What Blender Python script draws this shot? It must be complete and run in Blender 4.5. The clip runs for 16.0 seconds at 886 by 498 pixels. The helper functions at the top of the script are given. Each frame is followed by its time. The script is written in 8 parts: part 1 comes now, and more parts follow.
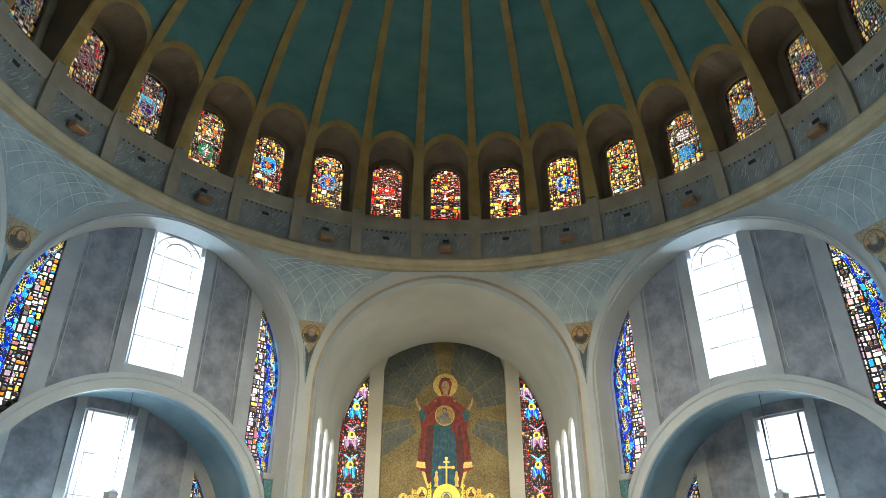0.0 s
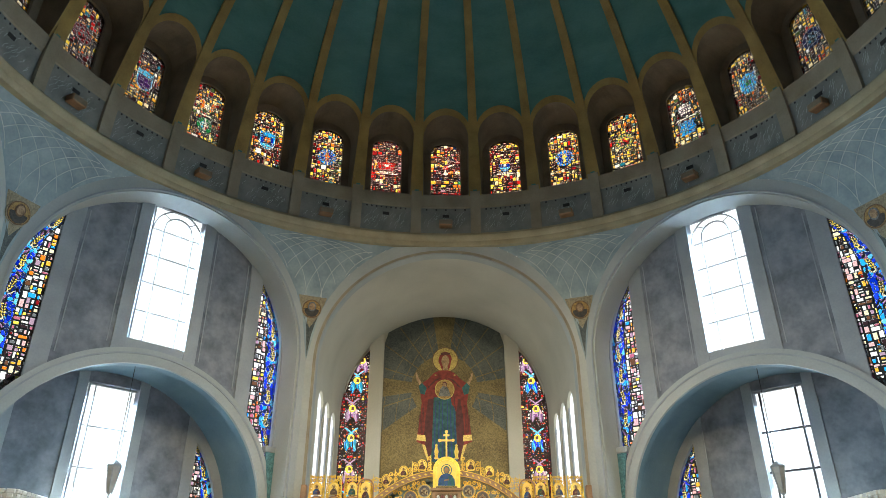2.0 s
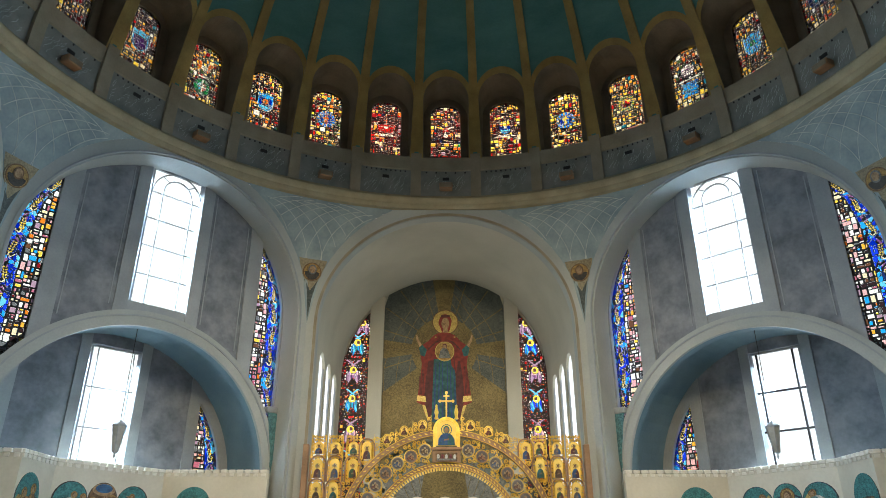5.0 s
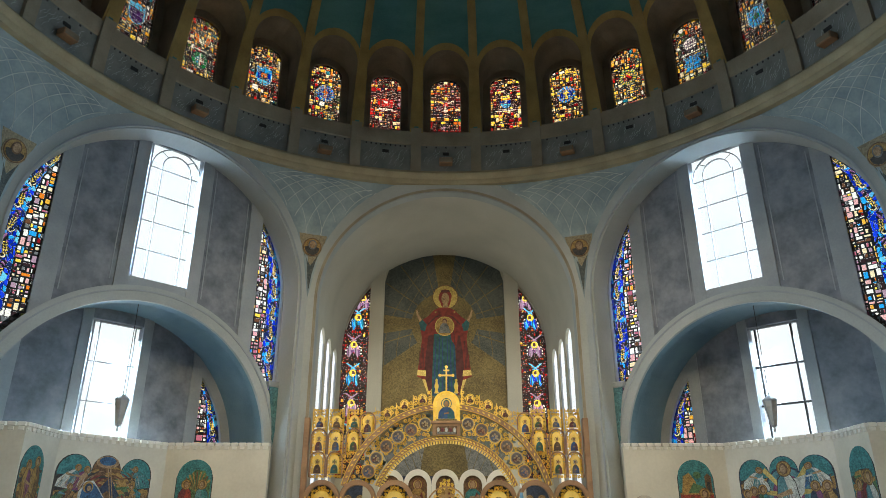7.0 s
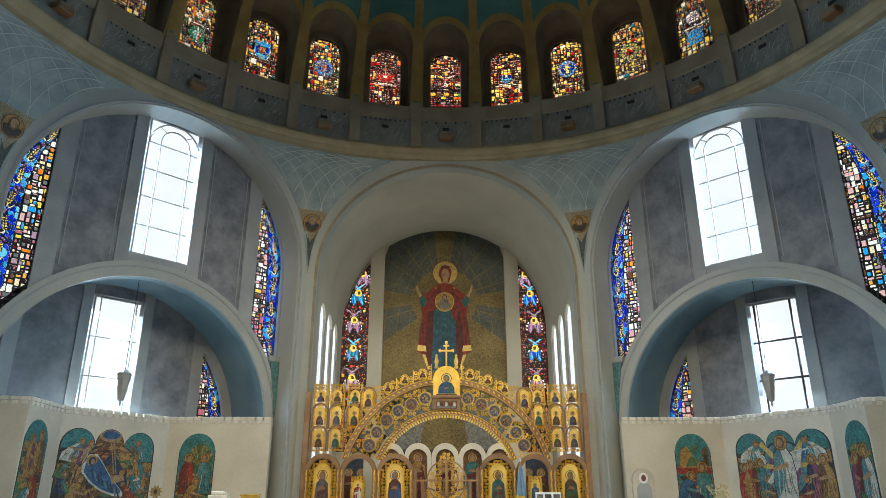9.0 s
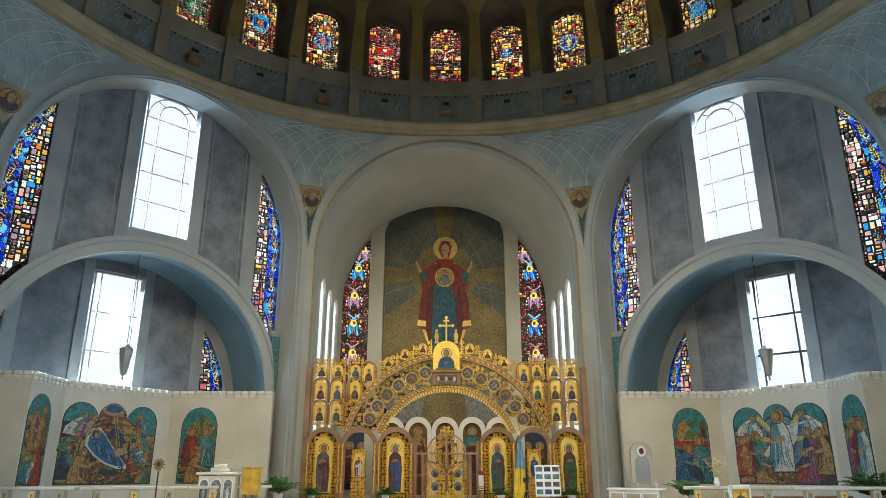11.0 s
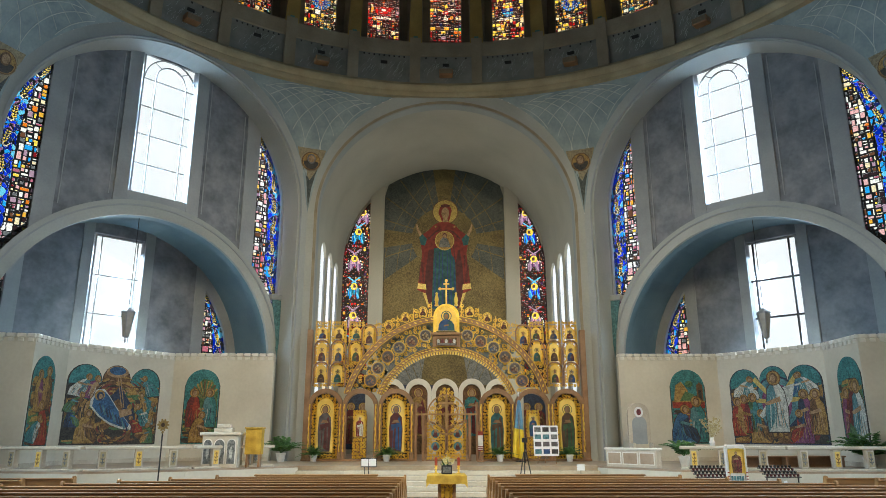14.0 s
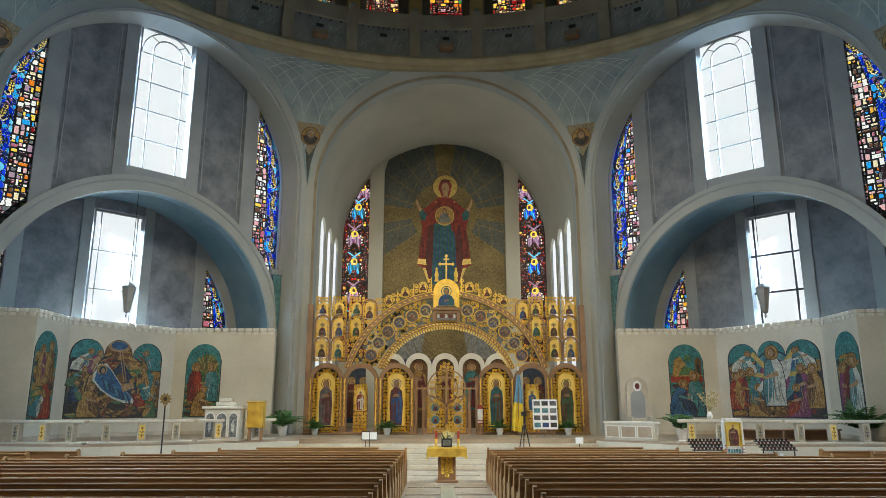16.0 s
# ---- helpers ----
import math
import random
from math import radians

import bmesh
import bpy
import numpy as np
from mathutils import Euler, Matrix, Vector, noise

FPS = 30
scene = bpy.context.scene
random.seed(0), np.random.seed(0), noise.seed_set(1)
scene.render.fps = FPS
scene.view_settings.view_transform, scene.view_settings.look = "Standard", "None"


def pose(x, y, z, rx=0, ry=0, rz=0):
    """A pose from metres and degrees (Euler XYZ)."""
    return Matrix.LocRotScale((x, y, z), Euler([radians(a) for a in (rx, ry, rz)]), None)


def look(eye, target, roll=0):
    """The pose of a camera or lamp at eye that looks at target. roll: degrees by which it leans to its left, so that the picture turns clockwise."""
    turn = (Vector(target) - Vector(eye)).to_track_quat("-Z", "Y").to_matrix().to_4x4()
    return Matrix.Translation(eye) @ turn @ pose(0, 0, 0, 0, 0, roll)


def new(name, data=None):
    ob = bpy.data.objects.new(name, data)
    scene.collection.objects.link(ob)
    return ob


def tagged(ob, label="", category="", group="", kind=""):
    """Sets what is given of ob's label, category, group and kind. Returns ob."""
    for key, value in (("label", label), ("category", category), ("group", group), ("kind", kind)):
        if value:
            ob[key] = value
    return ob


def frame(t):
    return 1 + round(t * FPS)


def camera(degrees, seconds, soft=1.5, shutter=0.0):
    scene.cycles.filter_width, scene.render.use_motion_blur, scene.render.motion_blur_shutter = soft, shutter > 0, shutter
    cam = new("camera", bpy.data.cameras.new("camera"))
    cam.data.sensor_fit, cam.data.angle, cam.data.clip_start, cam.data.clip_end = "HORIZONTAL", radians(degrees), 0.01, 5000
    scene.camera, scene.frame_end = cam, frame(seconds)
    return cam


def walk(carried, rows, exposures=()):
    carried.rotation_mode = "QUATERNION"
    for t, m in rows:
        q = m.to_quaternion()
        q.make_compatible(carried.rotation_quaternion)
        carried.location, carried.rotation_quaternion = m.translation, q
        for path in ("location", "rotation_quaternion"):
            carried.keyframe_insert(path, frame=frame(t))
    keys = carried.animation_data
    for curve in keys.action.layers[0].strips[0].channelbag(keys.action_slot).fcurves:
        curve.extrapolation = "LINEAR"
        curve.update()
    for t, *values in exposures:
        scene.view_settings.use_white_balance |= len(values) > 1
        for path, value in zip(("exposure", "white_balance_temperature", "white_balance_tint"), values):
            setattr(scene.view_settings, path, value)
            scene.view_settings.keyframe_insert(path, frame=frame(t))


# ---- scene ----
cam = camera(65.12, 16.0, soft=0.85)
EYE = (-0.367, -14.878, 2.050)
TURN = -0.43
# seconds and degrees above the level; the camera tilts down where it stands
TILTS = [
    (0.0, 29.05),
    (0.5, 28.54),
    (1.0, 28.02),
    (1.5, 27.51),
    (2.0, 27.00),
    (2.5, 26.48),
    (3.0, 25.96),
    (3.5, 25.45),
    (4.0, 24.95),
    (6.5, 22.41),
    (7.0, 21.90),
    (7.5, 21.41),
    (8.0, 20.91),
    (8.5, 20.41),
    (9.0, 19.91),
    (11.5, 17.38),
    (12.0, 16.88),
    (12.5, 16.37),
    (13.0, 15.87),
    (13.5, 15.36),
    (14.0, 14.86),
    (14.5, 14.36),
    (15.0, 13.85),
    (15.5, 13.33),
    (16.0, 12.82),
]
walk(cam, [(t, pose(*EYE, 90 + tilt, 0, TURN)) for t, tilt in TILTS],
     exposures=[(0.0, 0.60), (1.5, 0.36), (4.0, 0.16), (8.0, -0.18), (12.0, -0.17), (14.5, -0.20), (16.0, -0.32)])

# ---- sky and light ----
world = bpy.data.worlds.new("sky")
scene.world = world
world.use_nodes = True
wn = world.node_tree.nodes
sky = wn.new("ShaderNodeTexSky")
sky.sky_type, sky.sun_disc = "NISHITA", False
sky.sun_elevation, sky.sun_rotation = radians(48), radians(0)
sky.air_density, sky.dust_density = 1.0, 3.0
world.node_tree.links.new(sky.outputs[0], wn["Background"].inputs[0])
wn["Background"].inputs[1].default_value = 0.15
sun = new("sun", bpy.data.lights.new("sun", "SUN"))
sun.data.energy, sun.data.angle, sun.data.color = 1.0, radians(12), (1.0, 0.95, 0.88)
sun.matrix_basis = look((-4, 32, 36), (0, 0, 0))
scene.view_settings.exposure = 0.0


def window_light(name, m, w, h, power, color=(0.58, 0.81, 1.0)):
    """Daylight that comes in through an opening, at the pose m, shining along its -Z."""
    data = bpy.data.lights.new(name, "AREA")
    data.shape, data.size, data.size_y, data.energy, data.color = "RECTANGLE", w, h, power, color
    data.spread = radians(138)
    ob = new(name, data)
    ob.matrix_basis = m
    return ob


# ---- materials ----
def nodes_of(name):
    m = bpy.data.materials.new(name)
    m.use_nodes = True
    return m, m.node_tree.nodes, m.node_tree.links, m.node_tree.nodes["Principled BSDF"]


def mixed(nt, ln, fac, a, b):
    mix = nt.new("ShaderNodeMix")
    mix.data_type = "RGBA"
    ln.new(fac, mix.inputs[0])
    for i, c in ((6, a), (7, b)):
        if isinstance(c, tuple):
            mix.inputs[i].default_value = (*c, 1)
        else:
            ln.new(c, mix.inputs[i])
    return mix.outputs[2]


def surface(name, dark, light, rough=0.6, metal=0.0, coarse=0.6, fine=14.0, bump=0.15, spread=0.08, stretch=(1, 1, 1), island=0.0):
    """Two scales of mottling between two colours, uneven gloss and fine relief; metres."""
    m, nt, ln, bsdf = nodes_of(name)
    geo = nt.new("ShaderNodeNewGeometry")
    mapping = nt.new("ShaderNodeMapping")
    mapping.inputs["Scale"].default_value = stretch
    ln.new(geo.outputs["Position"], mapping.inputs[0])
    big, small = nt.new("ShaderNodeTexNoise"), nt.new("ShaderNodeTexNoise")
    big.inputs["Scale"].default_value, small.inputs["Scale"].default_value = coarse, fine
    big.inputs["Detail"].default_value, small.inputs["Detail"].default_value = 6, 4
    for n in (big, small):
        ln.new(mapping.outputs[0], n.inputs["Vector"])
    add = nt.new("ShaderNodeMath")
    add.operation = "MULTIPLY_ADD"
    add.inputs[1].default_value = 0.35
    ln.new(small.outputs[0], add.inputs[0])
    ln.new(big.outputs[0], add.inputs[2])
    ramp = nt.new("ShaderNodeMapRange")
    ramp.inputs[1].default_value, ramp.inputs[2].default_value = 0.45, 0.9
    ln.new(add.outputs[0], ramp.inputs[0])
    fac = ramp.outputs[0]
    if island:
        more = nt.new("ShaderNodeMath")
        more.operation = "MULTIPLY_ADD"
        more.inputs[1].default_value = island
        ln.new(geo.outputs["Random Per Island"], more.inputs[0])
        ln.new(fac, more.inputs[2])
        sub = nt.new("ShaderNodeMath")
        sub.operation, sub.use_clamp = "SUBTRACT", True
        sub.inputs[1].default_value = island / 2
        ln.new(more.outputs[0], sub.inputs[0])
        fac = sub.outputs[0]
    ln.new(mixed(nt, ln, fac, dark, light), bsdf.inputs["Base Color"])
    rr = nt.new("ShaderNodeMapRange")
    rr.inputs[3].default_value, rr.inputs[4].default_value = rough - spread, rough + spread
    ln.new(small.outputs[0], rr.inputs[0])
    ln.new(rr.outputs[0], bsdf.inputs["Roughness"])
    bsdf.inputs["Metallic"].default_value = metal
    if bump:
        b = nt.new("ShaderNodeBump")
        b.inputs["Strength"].default_value, b.inputs["Distance"].default_value = bump, 0.02
        ln.new(small.outputs[0], b.inputs["Height"])
        ln.new(b.outputs[0], bsdf.inputs["Normal"])
    return m


def tesserae(name, dark, light, size=0.035, rough=0.35, metal=0.0, coarse=0.7):
    """Mosaic of small cubes that differ in tone and tilt."""
    m, nt, ln, bsdf = nodes_of(name)
    geo = nt.new("ShaderNodeNewGeometry")
    vor, big = nt.new("ShaderNodeTexVoronoi"), nt.new("ShaderNodeTexNoise")
    vor.inputs["Scale"].default_value, big.inputs["Scale"].default_value = 1 / size, coarse
    big.inputs["Detail"].default_value = 5
    ln.new(geo.outputs["Position"], vor.inputs["Vector"])
    ln.new(geo.outputs["Position"], big.inputs["Vector"])
    sep = nt.new("ShaderNodeSeparateColor")
    ln.new(vor.outputs["Color"], sep.inputs[0])
    add = nt.new("ShaderNodeMath")
    add.operation = "MULTIPLY_ADD"
    add.inputs[1].default_value = 0.55
    ln.new(sep.outputs[0], add.inputs[0])
    ln.new(big.outputs[0], add.inputs[2])
    ramp = nt.new("ShaderNodeMapRange")
    ramp.inputs[1].default_value, ramp.inputs[2].default_value = 0.35, 1.1
    ln.new(add.outputs[0], ramp.inputs[0])
    ln.new(mixed(nt, ln, ramp.outputs[0], dark, light), bsdf.inputs["Base Color"])
    bsdf.inputs["Roughness"].default_value, bsdf.inputs["Metallic"].default_value = rough, metal
    b = nt.new("ShaderNodeBump")
    b.inputs["Strength"].default_value, b.inputs["Distance"].default_value = 0.4, 0.02
    ln.new(sep.outputs[1], b.inputs["Height"])
    ln.new(b.outputs[0], bsdf.inputs["Normal"])
    return m


def stained(name, palette):
    """Coloured glass that lets the sky's light through; every piece takes one colour of the palette."""
    m, nt, ln, bsdf = nodes_of(name)
    geo = nt.new("ShaderNodeNewGeometry")
    ramp = nt.new("ShaderNodeValToRGB")
    ramp.color_ramp.interpolation = "CONSTANT"
    els = ramp.color_ramp.elements
    while len(els) < len(palette):
        els.new(0.5)
    for i, c in enumerate(palette):
        els[i].position = i / len(palette)
        els[i].color = (*c, 1)
    ln.new(geo.outputs["Random Per Island"], ramp.inputs[0])
    tex = nt.new("ShaderNodeTexNoise")
    tex.inputs["Scale"].default_value = 22
    ln.new(geo.outputs["Position"], tex.inputs["Vector"])
    rng = nt.new("ShaderNodeMapRange")
    rng.inputs[3].default_value, rng.inputs[4].default_value = 0.5, 1.4
    ln.new(tex.outputs[0], rng.inputs[0])
    mul = nt.new("ShaderNodeVectorMath")
    mul.operation = "MULTIPLY"
    ln.new(ramp.outputs[0], mul.inputs[0])
    ln.new(rng.outputs[0], mul.inputs[1])
    tr, gl, mx = nt.new("ShaderNodeBsdfTransparent"), nt.new("ShaderNodeBsdfGlossy"), nt.new("ShaderNodeMixShader")
    gl.inputs["Roughness"].default_value = 0.15
    mx.inputs[0].default_value = 0.04
    ln.new(mul.outputs[0], tr.inputs[0])
    ln.new(tr.outputs[0], mx.inputs[1])
    ln.new(gl.outputs[0], mx.inputs[2])
    ln.new(mx.outputs[0], nt["Material Output"].inputs[0])
    nt.remove(bsdf)
    return m


MAT = {
    "cream": surface("cream_plaster", (0.40, 0.385, 0.315), (0.53, 0.51, 0.425), 0.75, coarse=0.3, bump=0.06),
    "pier": surface("grey_plaster", (0.32, 0.345, 0.335), (0.44, 0.46, 0.445), 0.7, coarse=0.35, bump=0.06),
    "stone": surface("grey_stone_trim", (0.27, 0.292, 0.31), (0.38, 0.402, 0.42), 0.65, coarse=0.8, bump=0.1),
    "panel": surface("mottled_grey_plaster", (0.13, 0.142, 0.165), (0.29, 0.305, 0.34), 0.8, coarse=1.3, fine=6, bump=0.2),
    "pendentive": surface("pale_blue_plaster", (0.20, 0.27, 0.30), (0.36, 0.43, 0.44), 0.7, coarse=1.3, fine=9, bump=0.12),
    "net": surface("silver_net_line", (0.38, 0.43, 0.42), (0.60, 0.64, 0.61), 0.4, coarse=2),
    "soffit": surface("blue_plaster", (0.10, 0.19, 0.25), (0.19, 0.30, 0.36), 0.7, coarse=0.5, bump=0.1),
    "dome": surface("teal_acoustic_plaster", (0.06, 0.185, 0.185), (0.105, 0.27, 0.26), 0.85, coarse=0.5, fine=8, bump=0.25, stretch=(1, 1, 2.5)),
    "rib": surface("ochre_gilt_rib", (0.26, 0.17, 0.05), (0.42, 0.29, 0.09), 0.5, coarse=1.2, bump=0.1),
    "niche": surface("brown_plaster", (0.17, 0.13, 0.09), (0.29, 0.23, 0.16), 0.8, coarse=1.0, bump=0.12),
    "parapet": surface("grey_blue_parapet", (0.16, 0.17, 0.16), (0.27, 0.27, 0.25), 0.7, coarse=1.4, bump=0.15),
    "tan": surface("tan_moulding", (0.30, 0.25, 0.15), (0.45, 0.38, 0.24), 0.6, coarse=1.0, bump=0.1),
    "tan2": surface("tan_grey_sill", (0.24, 0.20, 0.14), (0.36, 0.31, 0.23), 0.7, coarse=1.0, bump=0.12),
    "white": surface("white_stone", (0.66, 0.63, 0.56), (0.80, 0.77, 0.70), 0.5, coarse=1.5, bump=0.05),
    "screen": surface("cream_stone", (0.55, 0.51, 0.42), (0.69, 0.65, 0.55), 0.5, coarse=0.5, fine=9, bump=0.06),
    "beige": surface("beige_platform_stone", (0.30, 0.21, 0.14), (0.46, 0.36, 0.26), 0.35, coarse=0.9, bump=0.04),
    "marble": surface("white_marble", (0.48, 0.43, 0.35), (0.70, 0.64, 0.54), 0.25, coarse=1.2, bump=0.03),
    "tile": surface("beige_marble_floor", (0.36, 0.29, 0.22), (0.58, 0.49, 0.39), 0.22, coarse=1.4, bump=0.02, island=0.7),
    "tiledark": surface("brown_marble_floor", (0.13, 0.08, 0.05), (0.22, 0.14, 0.09), 0.25, coarse=1.4, bump=0.02),
    "pew": surface("oak_pew", (0.19, 0.085, 0.024), (0.42, 0.21, 0.065), 0.68, coarse=1.5, fine=20, bump=0.08, stretch=(0.25, 2, 4)),
    "wood": surface("carved_wood", (0.22, 0.115, 0.055), (0.37, 0.21, 0.11), 0.4, coarse=1.8, fine=18, bump=0.12),
    "gold": surface("gilt_carving", (0.68, 0.43, 0.05), (0.98, 0.70, 0.15), 0.34, metal=0.7, coarse=3, fine=25, bump=0.4),
    "leaf": surface("gold_leaf", (0.72, 0.48, 0.09), (0.95, 0.70, 0.20), 0.42, metal=0.3, coarse=2, fine=30, bump=0.1),
    "goldmos": tesserae("gold_mosaic", (0.06, 0.048, 0.02), (0.22, 0.17, 0.07), 0.05, 0.45, 0.35),
    "goldbright": tesserae("bright_gold_mosaic", (0.25, 0.18, 0.05), (0.62, 0.46, 0.15), 0.05, 0.35, 0.5),
    "fieldmos": tesserae("dull_gold_mosaic", (0.17, 0.14, 0.085), (0.38, 0.32, 0.20), 0.05, 0.55, 0.1),
    "slatemos": tesserae("slate_gold_mosaic", (0.022, 0.034, 0.038), (0.10, 0.118, 0.108), 0.05, 0.45, 0.2),
    "lead": surface("dark_came", (0.008, 0.008, 0.009), (0.02, 0.018, 0.018), 0.6, coarse=3, bump=0.2),
    "black": surface("black_metal", (0.012, 0.012, 0.014), (0.03, 0.03, 0.032), 0.4, coarse=3, bump=0.05),
    "steel": surface("grey_window_steel", (0.25, 0.27, 0.29), (0.36, 0.38, 0.40), 0.5, coarse=3, bump=0.05),
}
for key, dark, light in (
        ("m_red", (0.20, 0.02, 0.015), (0.48, 0.07, 0.04)), ("m_maroon", (0.10, 0.015, 0.02), (0.26, 0.05, 0.05)),
        ("m_blue", (0.015, 0.06, 0.16), (0.06, 0.19, 0.40)), ("m_teal", (0.015, 0.12, 0.14), (0.07, 0.32, 0.33)),
        ("m_brown", (0.09, 0.045, 0.02), (0.26, 0.14, 0.06)), ("m_ochre", (0.25, 0.13, 0.03), (0.55, 0.34, 0.10)),
        ("m_white", (0.42, 0.46, 0.44), (0.78, 0.80, 0.74)), ("m_green", (0.03, 0.09, 0.04), (0.13, 0.26, 0.11)),
        ("m_sky", (0.04, 0.15, 0.19), (0.14, 0.34, 0.38)), ("m_skin", (0.30, 0.17, 0.08), (0.55, 0.36, 0.20)),
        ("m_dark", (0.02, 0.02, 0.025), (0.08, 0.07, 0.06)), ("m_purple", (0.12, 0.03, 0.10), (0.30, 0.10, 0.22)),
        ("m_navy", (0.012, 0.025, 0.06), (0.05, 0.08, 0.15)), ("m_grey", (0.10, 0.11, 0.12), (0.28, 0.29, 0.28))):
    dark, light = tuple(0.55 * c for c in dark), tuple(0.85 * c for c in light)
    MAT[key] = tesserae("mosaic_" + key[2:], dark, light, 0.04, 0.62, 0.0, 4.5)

for key, dark, light in (
        ("p_red", (0.12, 0.012, 0.01), (0.30, 0.035, 0.025)), ("p_maroon", (0.05, 0.012, 0.012), (0.14, 0.03, 0.03)), ("p_blue", (0.01, 0.035, 0.11), (0.03, 0.10, 0.26)),
        ("p_teal", (0.008, 0.05, 0.06), (0.03, 0.15, 0.16)), ("p_brown", (0.035, 0.018, 0.01), (0.11, 0.055, 0.025)), ("p_green", (0.012, 0.04, 0.02), (0.05, 0.11, 0.05)),
        ("p_grey", (0.05, 0.045, 0.05), (0.14, 0.12, 0.12)), ("p_white", (0.45, 0.44, 0.40), (0.7, 0.68, 0.6)), ("p_skin", (0.16, 0.08, 0.035), (0.32, 0.18, 0.09))):
    MAT[key] = surface("paint_" + key[2:], dark, light, 0.6, coarse=5, fine=30, bump=0.1)

GLASS = {
    "white": (1.0, 0.97, 0.88), "cream": (0.95, 0.80, 0.50), "yellow": (1.0, 0.72, 0.09), "amber": (0.85, 0.46, 0.05), "orange": (0.85, 0.24, 0.02),
    "red": (0.62, 0.02, 0.015), "ruby": (0.26, 0.010, 0.012), "maroon": (0.09, 0.012, 0.012), "brown": (0.16, 0.07, 0.035), "dark": (0.035, 0.018, 0.02),
    "pink": (0.85, 0.48, 0.46), "rose": (0.52, 0.16, 0.22), "lilac": (0.46, 0.30, 0.38), "violet": (0.30, 0.12, 0.26), "purple": (0.10, 0.03, 0.17),
    "blue": (0.010, 0.06, 0.72), "royal": (0.0, 0.025, 0.42), "cyan": (0.02, 0.40, 0.85), "sky": (0.16, 0.62, 0.85), "teal": (0.02, 0.28, 0.38), "navy": (0.012, 0.03, 0.13),
    "green": (0.02, 0.28, 0.09), "olive": (0.10, 0.16, 0.05), "grey": (0.16, 0.17, 0.17),
}
# grey filter that cuts the sky's light behind the dome windows
MAT["smoked"] = stained("sky_dimming_glass", [(0.80, 0.80, 0.76)])
TINT = {name: i for i, name in enumerate(GLASS)}
PANES = []
for name, colour in GLASS.items():
    MAT["g_" + name] = stained(name + "_glass", [colour])
    PANES.append("g_" + name)


def tints(*counted):
    """A list of glass slots from (name, how many) pairs."""
    return [TINT[name] for name, n in counted for _ in range(n)]


MAT["pot"] = surface("white_glazed_pot", (0.62, 0.60, 0.56), (0.8, 0.78, 0.74), 0.3, coarse=4, bump=0.02)

clear, nt, ln, bsdf = nodes_of("clear_glass")
tr, gl, mx = nt.new("ShaderNodeBsdfTransparent"), nt.new("ShaderNodeBsdfGlossy"), nt.new("ShaderNodeMixShader")
gl.inputs["Roughness"].default_value = 0.05
mx.inputs[0].default_value = 0.06
ln.new(tr.outputs[0], mx.inputs[1])
ln.new(gl.outputs[0], mx.inputs[2])
ln.new(mx.outputs[0], nt["Material Output"].inputs[0])
nt.remove(bsdf)
MAT["clear"] = clear

bright_sky, nt, ln, bsdf = nodes_of("bright_cloudy_sky")
geo, tex, em = nt.new("ShaderNodeNewGeometry"), nt.new("ShaderNodeTexNoise"), nt.new("ShaderNodeEmission")
tex.inputs["Scale"].default_value, tex.inputs["Detail"].default_value = 0.7, 5
ln.new(geo.outputs["Position"], tex.inputs["Vector"])
ln.new(mixed(nt, ln, tex.outputs[0], (0.80, 0.92, 0.95), (1.0, 1.0, 1.0)), em.inputs[0])
em.inputs[1].default_value = 1.3
ln.new(em.outputs[0], nt["Material Output"].inputs[0])
nt.remove(bsdf)
MAT["bright_sky"] = bright_sky


